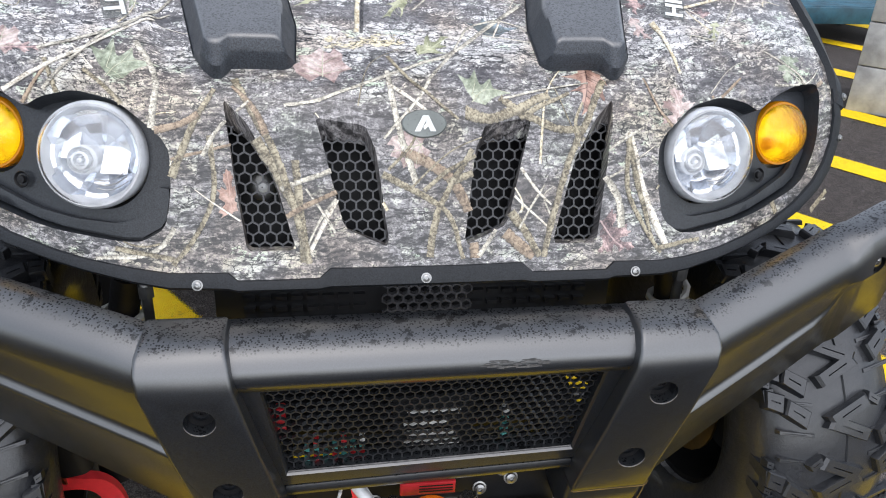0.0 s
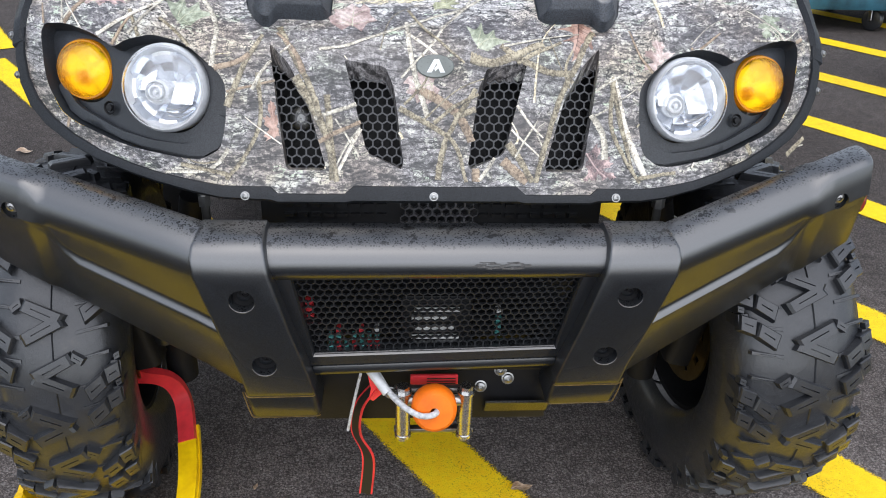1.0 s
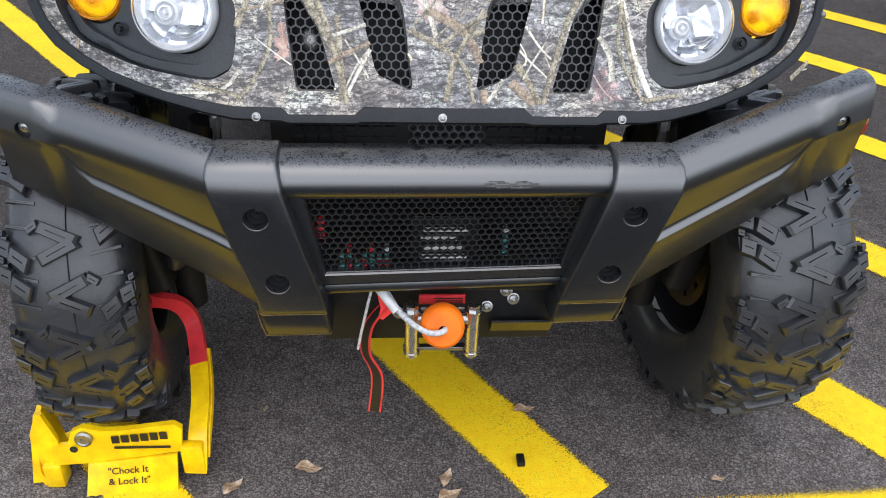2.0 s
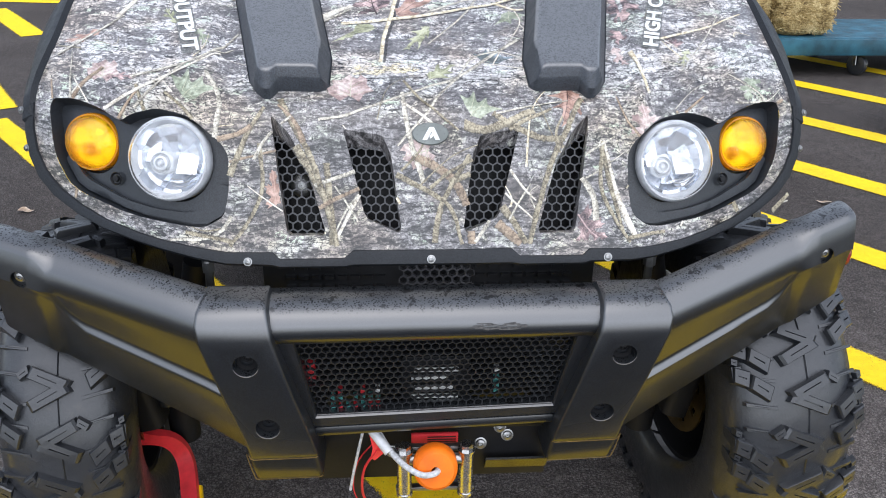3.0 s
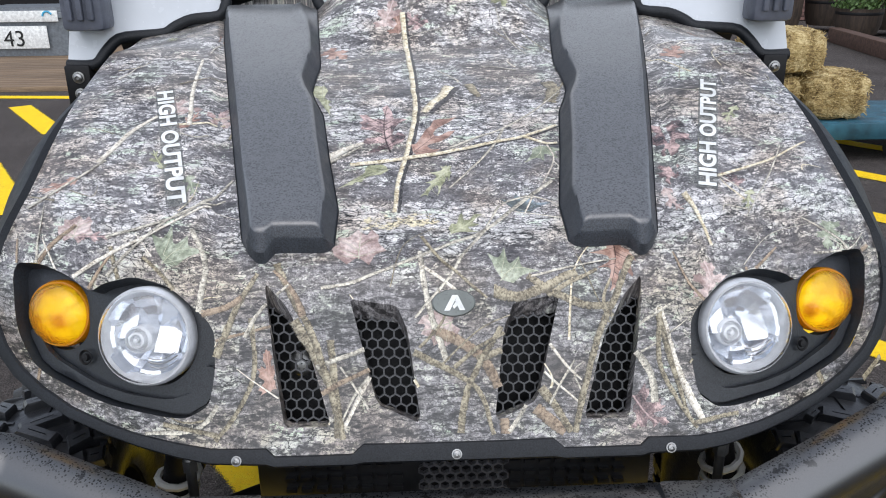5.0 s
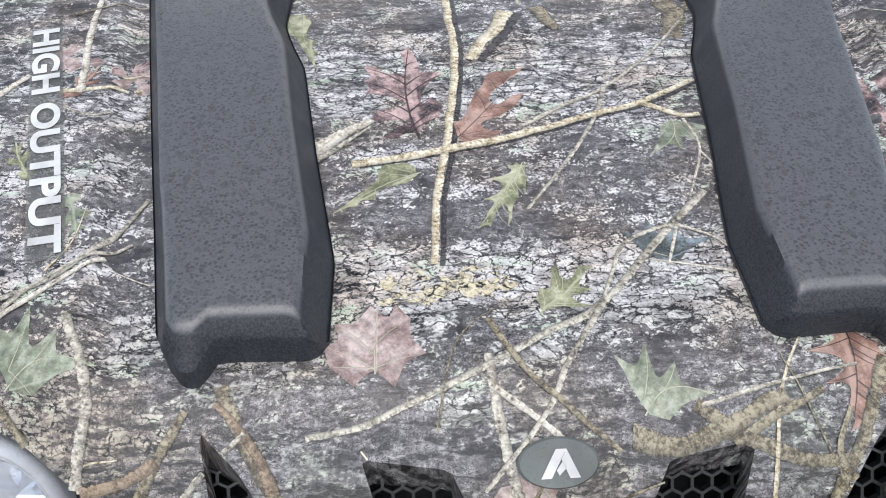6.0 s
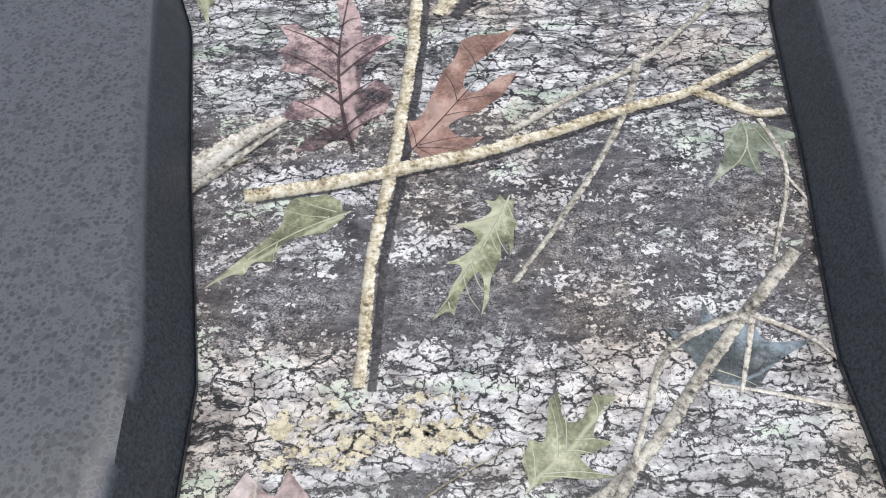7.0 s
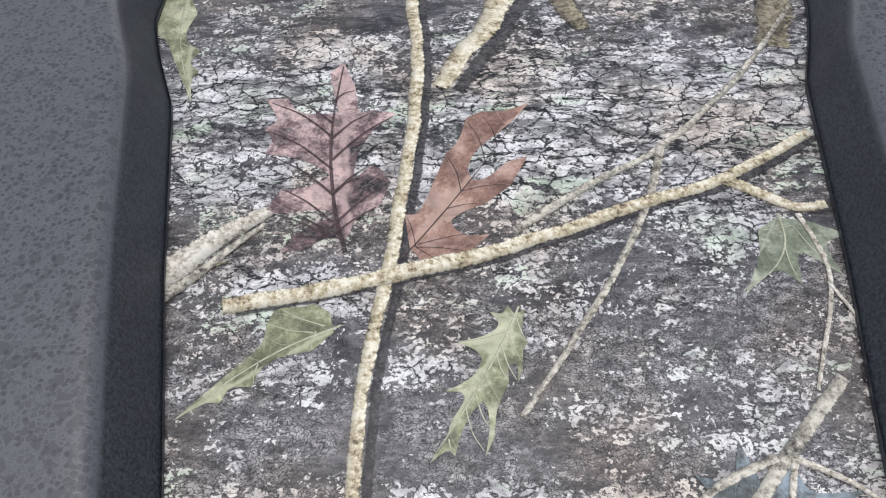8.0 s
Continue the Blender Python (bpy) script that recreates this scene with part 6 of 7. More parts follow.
# ---- behind the bumper: radiator guard, frame, winch ----
def front_frame():
    bm = bmesh.new()
    box(bm, (-0.26, 0.30, 0.36), (0.26, 0.34, 0.70), 0.008)
    ob = part("chassis", bm, DARK, CAR, "black chassis frame")
    beams = [("cross_member", (-0.26, 0.20, 0.44), (0.26, 0.298, 0.46), 0.004), ("axle_housing", (-0.22, 0.342, 0.30), (0.22, 1.0, 0.418), 0.01)]
    for sd in (-1, 1):
        beams.append(("frame_rail", (sd * 0.20 - 0.02, 0.06, 0.42), (sd * 0.20 + 0.02, 0.95, 0.462), 0.006))
        beams.append(("bumper_bracket", (sd * 0.25 - 0.015, 0.08, 0.464), (sd * 0.25 + 0.015, 0.12, 0.70), 0.004))
    for name, lo, hi, bevel in beams:
        bm = bmesh.new()
        box(bm, lo, hi, bevel)
        part(name, bm, DARK, ob)
    bm = bmesh.new()
    box(bm, (-0.275, 0.215, 0.60), (0.275, 0.225, 0.715), 0.003)
    for sd in (-1, 1):
        for r in range(4):
            for q in range(8):
                box(bm, (sd * (0.075 + q * 0.021), 0.208, 0.640 + r * 0.018), (sd * (0.090 + q * 0.021), 0.216, 0.646 + r * 0.018))
    part("radiator_guard", bm, MESH, ob, "black slotted radiator guard")
    bm = hex_mesh(hex_cells(lambda x, z: abs(x - 0.01) < 0.062 and 0.60 < z < 0.71, 0.0085, -0.06, 0.08, 0.60, 0.71), 0.0085, 0.0018, lambda x, z, d: Vector((x, 0.200 + d, z)), 0.008)
    part("guard_mesh", bm, plain("grey_mesh", (0.10, 0.10, 0.105), 0.4), ob, "grey mesh in the radiator guard")
    bm = bmesh.new()
    box(bm, (-0.05, 0.052, 0.535), (0.055, 0.12, 0.625), 0.004)
    part("control_box", bm, DARK, ob, "dark electrical box behind the mesh")
    for row in range(4):
        bm = bmesh.new()
        box(bm, (-0.036 + 0.004 * (row % 2), 0.046, 0.552 + row * 0.016), (0.036 - 0.008 * (row % 3), 0.050, 0.559 + row * 0.016), 0.001)
        part("label_strip", bm, WHITE_INK, ob, "white printed strip on the electrical box")
    rng = random.Random(3)
    for row in range(3):
        for col in range(7):
            if rng.random() < 0.7:
                x, z = -0.160 + col * 0.0115, 0.530 + row * 0.0135
                bm = bmesh.new()
                box(bm, (x, 0.047, z + 0.006), (x + 0.007, 0.062, z + 0.013), 0.001)
                part("terminal", bm, rng.choice((TEAL, TEAL, WHITE_INK, RED)), ob)
    for row in range(4):
        bm = bmesh.new()
        box(bm, (0.091, 0.047, 0.556 + row * 0.013), (0.099, 0.062, 0.563 + row * 0.013), 0.001)
        part("terminal", bm, TEAL if row < 3 else WHITE_INK, ob)
    for row in range(3):
        bm = bmesh.new()
        box(bm, (-0.192, 0.045, 0.588 + row * 0.013), (-0.180, 0.06, 0.596 + row * 0.013), 0.002)
        part("terminal", bm, RED, ob, "red terminal cover")
    # rods and struts seen over the bumper
    for sd in (-1, 1):
        bm = bmesh.new()
        tube(bm, [(sd * 0.345, 0.150, 0.60), (sd * 0.345, 0.150, 0.745)], 0.0065, 10)
        tube(bm, [(sd * 0.345, 0.150, 0.725), (sd * 0.345, 0.150, 0.742)], 0.010, 6)
        part("latch_rod", bm, STEEL, ob, "zinc hood latch rod")


front_frame()


def winch():
    bm = bmesh.new()
    box(bm, (-0.192, 0.095, 0.355), (0.192, 0.105, 0.478), 0.003)
    ob = part("winch", bm, DARK, CAR, "black winch mount with a roller fairlead")
    for name, lo, hi, bevel in (("mount_flange", (-0.165, 0.075, 0.470), (0.19, 0.093, 0.480), 0.003), ("drum_housing", (-0.10, 0.107, 0.375), (0.10, 0.19, 0.46), 0.02)):
        bm = bmesh.new()
        box(bm, lo, hi, bevel)
        part(name, bm, DARK, ob)
    bm = bmesh.new()
    box(bm, (-0.062, 0.040, 0.452), (0.066, 0.052, 0.462), 0.002)
    box(bm, (-0.062, 0.040, 0.372), (0.066, 0.052, 0.380), 0.002)
    tube(bm, [(-0.045, 0.030, 0.447), (0.048, 0.030, 0.447)], 0.009, 12)
    part("fairlead", bm, STEEL, ob, "zinc roller fairlead frame")
    for x in (-0.048, 0.050):
        bm = bmesh.new()
        tube(bm, [(x, 0.030, 0.382), (x, 0.030, 0.462)], 0.0115, 16)
        part("roller", bm, BRIGHT, ob, "steel roller")
        for name, z0, z1, rad in (("washer", 0.462, 0.466, 0.014), ("nut", 0.466, 0.476, 0.0105), ("washer", 0.377, 0.382, 0.013), ("bolt_head", 0.370, 0.377, 0.009)):
            bm = bmesh.new()
            tube(bm, [(x, 0.030, z0), (x, 0.030, z1)], rad, 6 if rad < 0.012 else 14)
            part(name, bm, BRIGHT, ob)
    bm = bmesh.new()
    box(bm, (-0.036, 0.066, 0.444), (0.040, 0.072, 0.467), 0.0015)
    lab = part("warning_label", bm, RED, ob, "red warning label with small unreadable print")
    bm = bmesh.new()
    for z in (0.4605, 0.4555, 0.4510):
        box(bm, (-0.010, 0.0652, z), (0.036, 0.0656, z + 0.002))
    part("print", bm, BLACK_INK, lab, "dark print bars")
    bm = bmesh.new()
    revolve(bm, [(0.006, -0.006), (0.007, 0.004), (0.028, 0.003), (0.0335, -0.002), (0.035, -0.010), (0.035, -0.028), (0.031, -0.034), (0.007, -0.034)], (0.0, -0.003, 0.452), (0, -0.95, 0.30), 36)
    part("rope_stop", bm, ORANGE, ob, "round orange rubber rope stop")
    bm = bmesh.new()
    tube(bm, curve_pts([(-0.088, 0.055, 0.482), (-0.068, 0.030, 0.462), (-0.045, 0.0, 0.458), (-0.020, -0.014, 0.453), (0.002, -0.008, 0.453), (0.004, 0.02, 0.45)], 6), 0.0048, 12)
    part("rope", bm, ROPE, ob, "grey synthetic winch rope")
    bm = bmesh.new()
    tube(bm, [(-0.102, 0.060, 0.490), (-0.072, 0.030, 0.462)], [0.0085, 0.0075], 14)
    part("rope_sleeve", bm, plain("clear_sleeve", (0.55, 0.56, 0.57), 0.25), ob, "pale plastic rope sleeve")
    bm = bmesh.new()
    tube(bm, curve_pts([(-0.128, 0.07, 0.500), (-0.108, 0.06, 0.508), (-0.096, 0.07, 0.492), (-0.112, 0.075, 0.482)], 5), 0.008, 10)
    part("hook", bm, BRIGHT, ob, "forged metal winch hook")
    bm = bmesh.new()
    tube(bm, curve_pts([(-0.112, 0.062, 0.485), (-0.122, 0.058, 0.44), (-0.130, 0.060, 0.40), (-0.137, 0.062, 0.36)], 5), 0.0024, 8)
    part("cable_tie", bm, ROPE, ob, "thin grey cable tail")
    # hanging strap, black with red edges
    mid = curve_pts([(-0.092, 0.055, 0.455), (-0.118, 0.075, 0.400), (-0.125, 0.085, 0.335), (-0.106, 0.090, 0.275), (-0.112, 0.095, 0.185)], 6)
    turn = [Vector((math.cos(a), -math.sin(a), 0.1)) for a in (1.3 - 1.1 * i / (len(mid) - 1) for i in range(len(mid)))]
    bm = ribbon(bmesh.new(), mid, turn, 0.020, 0.002)
    st = part("pull_strap", bm, BLACK_INK, ob, "black webbing strap with red edges")
    for e in (-1, 1):
        bm = ribbon(bmesh.new(), [p + t.normalized() * 0.0105 * e for p, t in zip(mid, turn)], turn, 0.0030, 0.0030)
        part("strap_edge", bm, RED, st, "red strap edge")
    bm = bmesh.new()
    bm = ribbon(bm, [(-0.10, 0.055, 0.485), (-0.086, 0.048, 0.455), (-0.098, 0.055, 0.43)], (1, -0.3, 0.2), [0.008, 0.024, 0.008], 0.003)
    part("strap_loop", bm, RED, ob, "red strap loop")
    for x, z in ((0.080, 0.424), (0.124, 0.440), (0.111, 0.457), (-0.068, 0.412)):
        bm = bmesh.new()
        screw_head(bm, (x, 0.094, z), (0, -1, 0.3), 0.008)
        part("bolt", bm, STEEL, ob, "zinc bolt")
    bm = bmesh.new()
    ribbon(bm, [(0.088, 0.084, 0.390), (0.192, 0.084, 0.390)], (0, -0.55, 1), 0.034, 0.004)
    part("plate", bm, BUMPER, ob, "angled black skid plate")


winch()


# ---- wheels ----
def lug(bm, spots, centre, axis_x, R, crown, h):
    """A rubber block with chamfered edges and a slot down its back; spots are (degrees round, place across) corners, two at either end."""
    def put(deg, w, up):
        r = R - crown * (w / 0.12) ** 2 + up
        a = radians(deg)
        return centre + axis_x * w + Vector((0, -math.cos(a) * r, math.sin(a) * r))
    cx = sum(p[0] for p in spots) / len(spots), sum(p[1] for p in spots) / len(spots)
    rings = []
    for up, f in ((-0.006, 1.13), (h * 0.75, 1.02), (h, 0.88)):
        rings.append([put(cx[0] + (d - cx[0]) * f, cx[1] + (w - cx[1]) * f, up) for d, w in spots])
    e0, e1 = [tuple((spots[i][j] + spots[i + 1][j]) / 2 for j in (0, 1)) for i in (0, 2)]
    slot = []
    for i, (end, far) in enumerate(((e0, e1), (e0, e1), (e1, e0), (e1, e0))):
        mid = tuple(end[j] + (far[j] - end[j]) * 0.24 for j in (0, 1))
        slot.append(tuple(mid[j] + (spots[i][j] - end[j]) * 0.085 for j in (0, 1)))
    for up in (h, h - 0.006):
        rings.append([put(d, w, up) for d, w in slot])
    loft(bm, rings)


def wheel(side, steer):
    c = Vector((0.598 if side > 0 else -0.635, 0.40, 0.346))
    w = new("wheel")
    w.parent = CAR
    ORIGIN[w.name] = ORIGIN[CAR.name]
    tagged(w, "black off-road wheel with a deep chevron tread")
    bm = bmesh.new()
    prof = [(0.175, -0.095), (0.19, -0.112), (0.225, -0.124), (0.262, -0.126), (0.285, -0.121), (0.304, -0.110), (0.317, -0.092), (0.325, -0.070), (0.3295, -0.040), (0.331, 0.0), (0.3295, 0.040), (0.325, 0.070), (0.317, 0.092),
            (0.304, 0.110), (0.285, 0.121), (0.262, 0.126), (0.225, 0.124), (0.19, 0.112), (0.175, 0.095)]
    revolve(bm, prof, (0, 0, 0), (1, 0, 0), 72)
    ax, zero = Vector((1, 0, 0)), Vector((0, 0, 0))
    # low ribs that run between the blocks, and the moulding seam
    for k in range(24):
        for sd in (-1, 1):
            f = 15 * k + (3.5 if (sd > 0) == (k % 2 > 0) else -3.5)
            for p in (-7.0, 7.5):
                lug(bm, [(f + p - 0.5, sd * 0.050), (f + p + 0.5, sd * 0.050), (f + p + 2.2, sd * 0.104), (f + p + 1.2, sd * 0.104)], zero, ax, 0.330, 0.013, 0.0025)
    revolve(bm, [(0.3312, 0.006), (0.3335, 0.0075), (0.3312, 0.009)], (0, 0, 0), (1, 0, 0), 72)
    squeeze = Matrix.Diagonal((0.97 if side > 0 else 0.84, 1, 1, 1))
    bm.transform(squeeze)
    m = Matrix.Translation(c) @ Matrix.Rotation(radians(steer), 4, "Z") @ Matrix.Rotation(radians(3 if side > 0 else 11), 4, "X")
    bm.transform(m)
    part("tyre", bm, RUBBER, w, "black knobbly rubber tyre", sharp=30)
    shapes = {}
    for sg in (-1, 1):
        # a chevron that straddles the seam, with a hooked tail
        shapes["chevron", sg] = bm = bmesh.new()
        for q in (-1, 1):
            lug(bm, [(1.5 * q, sg * 0.033), (-1.7 * q, sg * 0.020), (3.2 * q, sg * -0.046), (6.2 * q, sg * -0.036)], zero, ax, 0.330, 0.008, 0.014)
        lug(bm, [(4.4, sg * -0.040), (6.6, sg * -0.044), (4.4, sg * -0.066), (2.6, sg * -0.058)], zero, ax, 0.330, 0.008, 0.012)
        # a slanting shoulder bar in two steps that runs on down the side wall
        shapes["shoulder", sg] = bm = bmesh.new()
        lug(bm, [(-4.6, sg * 0.068), (-0.4, sg * 0.058), (3.4, sg * 0.092), (-0.4, sg * 0.100)], zero, ax, 0.331, 0.012, 0.011)
        lug(bm, [(-0.4, sg * 0.099), (4.4, sg * 0.094), (6.2, sg * 0.120), (1.6, sg * 0.123)], zero, ax, 0.330, 0.018, 0.010)
        loft(bm, [[Vector((sg * (0.105 + t), -math.cos(radians(p)) * r, math.sin(radians(p)) * r)) for p, r in ((1.8, 0.317), (6.2, 0.317), (8.4, 0.272), (5.0, 0.272))] for t in (0.0, 0.014, 0.018)])
        lug(bm, [(6.2, sg * 0.112), (8.2, sg * 0.110), (9.0, sg * 0.121), (7.0, sg * 0.122)], zero, ax, 0.328, 0.020, 0.008)
    for key, bm in shapes.items():
        bm.transform(Matrix.Scale(K, 4) @ squeeze)
        shapes[key] = mesh_of(bm, RUBBER, 30)
    hub = Matrix.Translation((c - ORIGIN[w.name]) * K) @ m.to_3x3().to_4x4()
    for k in range(24):
        sg = 1 if k % 2 else -1
        for kind, sd, turn in (("chevron", sg, 0.0), ("shoulder", sg, 3.5), ("shoulder", -sg, -3.5)):
            block = new("tread_block", shapes[kind, sd])
            block.parent = w
            block.matrix_local = hub @ Matrix.Rotation(-radians(15 * k + turn), 4, "X")
    bm = bmesh.new()
    revolve(bm, [(0.178, side * -0.078), (0.170, side * -0.076), (0.160, side * -0.05), (0.152, side * 0.03), (0.10, side * 0.045), (0.045, side * 0.045), (0.001, side * 0.045)], (0, 0, 0), (1, 0, 0), 40)
    bm.transform(m)
    part("rim", bm, DARK, w, "black steel rim")
    bm = bmesh.new()
    for k in range(30):
        a0, a1 = radians(12 * k), radians(12 * k + 12)
        hole = k % 3 == 1
        for r0, r1 in (((0.062, 0.082), (0.098, 0.118)) if hole else ((0.062, 0.118),)):
            v = [Vector((side * (-0.075 + q), math.cos(a) * r, math.sin(a) * r)) for q in (0, 0.005) for a, r in ((a0, r0), (a1, r0), (a1, r1), (a0, r1))]
            vs = [bm.verts.new(p) for p in v]
            for f in ((0, 1, 2, 3), (7, 6, 5, 4), (0, 4, 5, 1), (1, 5, 6, 2), (2, 6, 7, 3), (3, 7, 4, 0)):
                bm.faces.new([vs[i] for i in f])
    bmesh.ops.remove_doubles(bm, verts=bm.verts, dist=0.0002)
    bm.transform(m)
    part("brake_disc", bm, GOLD, w, "yellow zinc brake disc with holes")
    bm = bmesh.new()
    loft(bm, [rect_ring(-0.026, 0.026, -0.045, 0.020, 0.015, z) for z in (-0.055, -0.05, 0.05, 0.055)])
    bm.transform(Matrix.Translation(c + Vector((-side * 0.100, -0.075, 0.03))) @ Matrix.Rotation(radians(12 * side), 4, "Y"))
    part("brake_caliper", bm, DARK, w, "black cast hub and brake caliper")
    # suspension arm, steering rod and spring strut
    knee = c + Vector((-side * 0.14, 0.02, 0))
    bm = bmesh.new()
    for dz, dy in ((-0.07, -0.09), (-0.07, 0.12), (0.09, 0.10)):
        tube(bm, [knee + Vector((0, 0, dz * 0.8)), Vector((side * 0.20, 0.40 + dy * 1.6, 0.40 + dz * 0.5))], 0.014, 10)
    tube(bm, [knee + Vector((0, -0.02, -0.13)), knee + Vector((0, -0.02, 0.12))], 0.03, 12)
    part("suspension_arm", bm, DARK, w, "black tubular suspension arms")
    bm = bmesh.new()
    tube(bm, [knee + Vector((0, -0.10, 0.03)), Vector((side * 0.18, 0.30, 0.43))], 0.009, 10)
    revolve(bm, [(0.004, -0.022), (0.018, -0.018), (0.021, 0.0), (0.018, 0.018), (0.008, 0.024), (0.007, 0.034)], knee + Vector((0, -0.10, 0.03)), (0, 0, 1), 16)
    part("tie_rod", bm, MESH, w, "dark tie rod with a ball joint")
    bm = bmesh.new()
    lo, hi = Vector((side * 0.475, 0.34, 0.36)), Vector((side * 0.405, 0.31, 0.665))
    tube(bm, [lo, hi], 0.022, 12)
    part("damper", bm, DARK, w, "black damper")
    bm = bmesh.new()
    x, y, z = frame_of(hi - lo)
    tube(bm, [lo.lerp(hi, 0.20 + 0.62 * k / 84) + (x * math.cos(k * 2 * math.pi / 12) + y * math.sin(k * 2 * math.pi / 12)) * 0.030 for k in range(85)], 0.006, 6)
    part("coil_spring", bm, SPRING, w, "off-white coil spring")


wheel(1, 6)
wheel(-1, 6)


# ---- windscreen foot, posts and hinges ----
def windscreen():
    left = [(-0.80, 1.118), (-0.742, 1.118), (-0.719, 1.143), (-0.690, 1.170), (-0.640, 1.176), (-0.590, 1.180), (-0.566, 1.194), (-0.530, 1.208), (-0.470, 1.215), (-0.455, 1.240), (-0.440, 1.262),
            (-0.275, 1.275), (-0.262, 1.262), (-0.250, 1.235), (-0.235, 1.224), (-0.180, 1.222), (-0.160, 1.236), (-0.140, 1.275), (-0.06, 1.285)]
    foot = left + [(-x, z) for x, z in left[::-1]]

    def y_of(z):
        return 1.10 + (z - 1.13) * 0.45

    bm = bmesh.new()
    loft(bm, [[(x, y_of(z), z), (x * 0.97, y_of(1.85), 1.85), (x * 0.97, y_of(1.85) + 0.006, 1.85), (x, y_of(z) + 0.006, z)] for x, z in foot])
    ob = part("windscreen", bm, SCREEN, CAR, "grey plastic windscreen with a black edge seal")
    bm = bmesh.new()
    tube(bm, curve_pts([(x, y_of(z), z) for x, z in foot], 3), 0.0125, 10)
    part("seal", bm, TRIM, ob, "black rubber edge seal")
    for sd in (-1, 1):
        bm = bmesh.new()
        box(bm, (sd * 0.695, 1.055, 1.192), (sd * 0.785, 1.13, 1.40), 0.012)
        for q in range(3):
            box(bm, (sd * (0.712 + 0.022 * q), 1.045, 1.215), (sd * (0.724 + 0.022 * q), 1.06, 1.39), 0.003)
        part("hinge_block", bm, HINGE, ob, "slate plastic clamp with ribs")
        bm = bmesh.new()
        px = sd * (0.766 if sd > 0 else 0.776)
        tube(bm, [(px + sd * 0.005, 1.14, 0.80), (px, 1.15, 1.15), (px - sd * 0.015, 1.32, 1.85)], 0.024, 14)
        box(bm, (px - 0.028, 1.075, 1.03), (px + 0.028, 1.125, 1.12), 0.006)
        box(bm, (px - 0.034, 1.070, 1.005), (px + 0.034, 1.13, 1.028), 0.006)
        part("cage_post", bm, DARK, CAR, "black roll cage post with a bolted clamp")
        for z in (1.058, 1.094):
            bm = bmesh.new()
            screw_head(bm, (px - sd * 0.003, 1.074, z), (0, -1, 0), 0.010)
            part("bolt", bm, STEEL, CAR, "zinc bolt of the cage clamp")
    bm = bmesh.new()
    loft(bm, [[(x, 1.28 + 0.2 * (z < 1.0), z) for x in np.arange(-0.76, 0.77, 0.19)] for z in (0.45, 0.7, 0.95, 1.2, 1.27)], False)
    part("firewall", bm, DARK, CAR, "black bulkhead under the windscreen", sharp=-60)


windscreen()


def tub():
    """Body behind the front axle, mostly unseen and added to block light: wheel wells, floor and cabin tub."""
    bm = bmesh.new()
    for sd in (-1, 1):
        box(bm, (sd * 0.265, 0.34, 0.42), (sd * 0.28, 1.20, 0.96), 0.003)
        box(bm, (sd * 0.30, 0.90, 0.44), (sd * 0.80, 0.92, 0.98), 0.003)
        box(bm, (sd * 0.56, 0.895, 0.20), (sd * 0.80, 0.915, 0.45), 0.003)
    box(bm, (-0.30, 0.34, 0.28), (0.30, 1.30, 0.30), 0.003)
    part("wheel_well", bm, DARK, CAR, "black panels added to darken the wheel wells")
    bm = bmesh.new()
    loft(bm, [[(x, y, z) for x, z in ((-0.70, 0.28), (-0.78, 0.36), (-0.78, 0.86), (-0.74, 0.95), (0.74, 0.95), (0.78, 0.86), (0.78, 0.36), (0.70, 0.28))] for y in (1.29, 1.60, 2.3, 2.9)])
    part("body_tub", bm, TRIM, CAR, "unseen black body tub, added to keep light out")


tub()


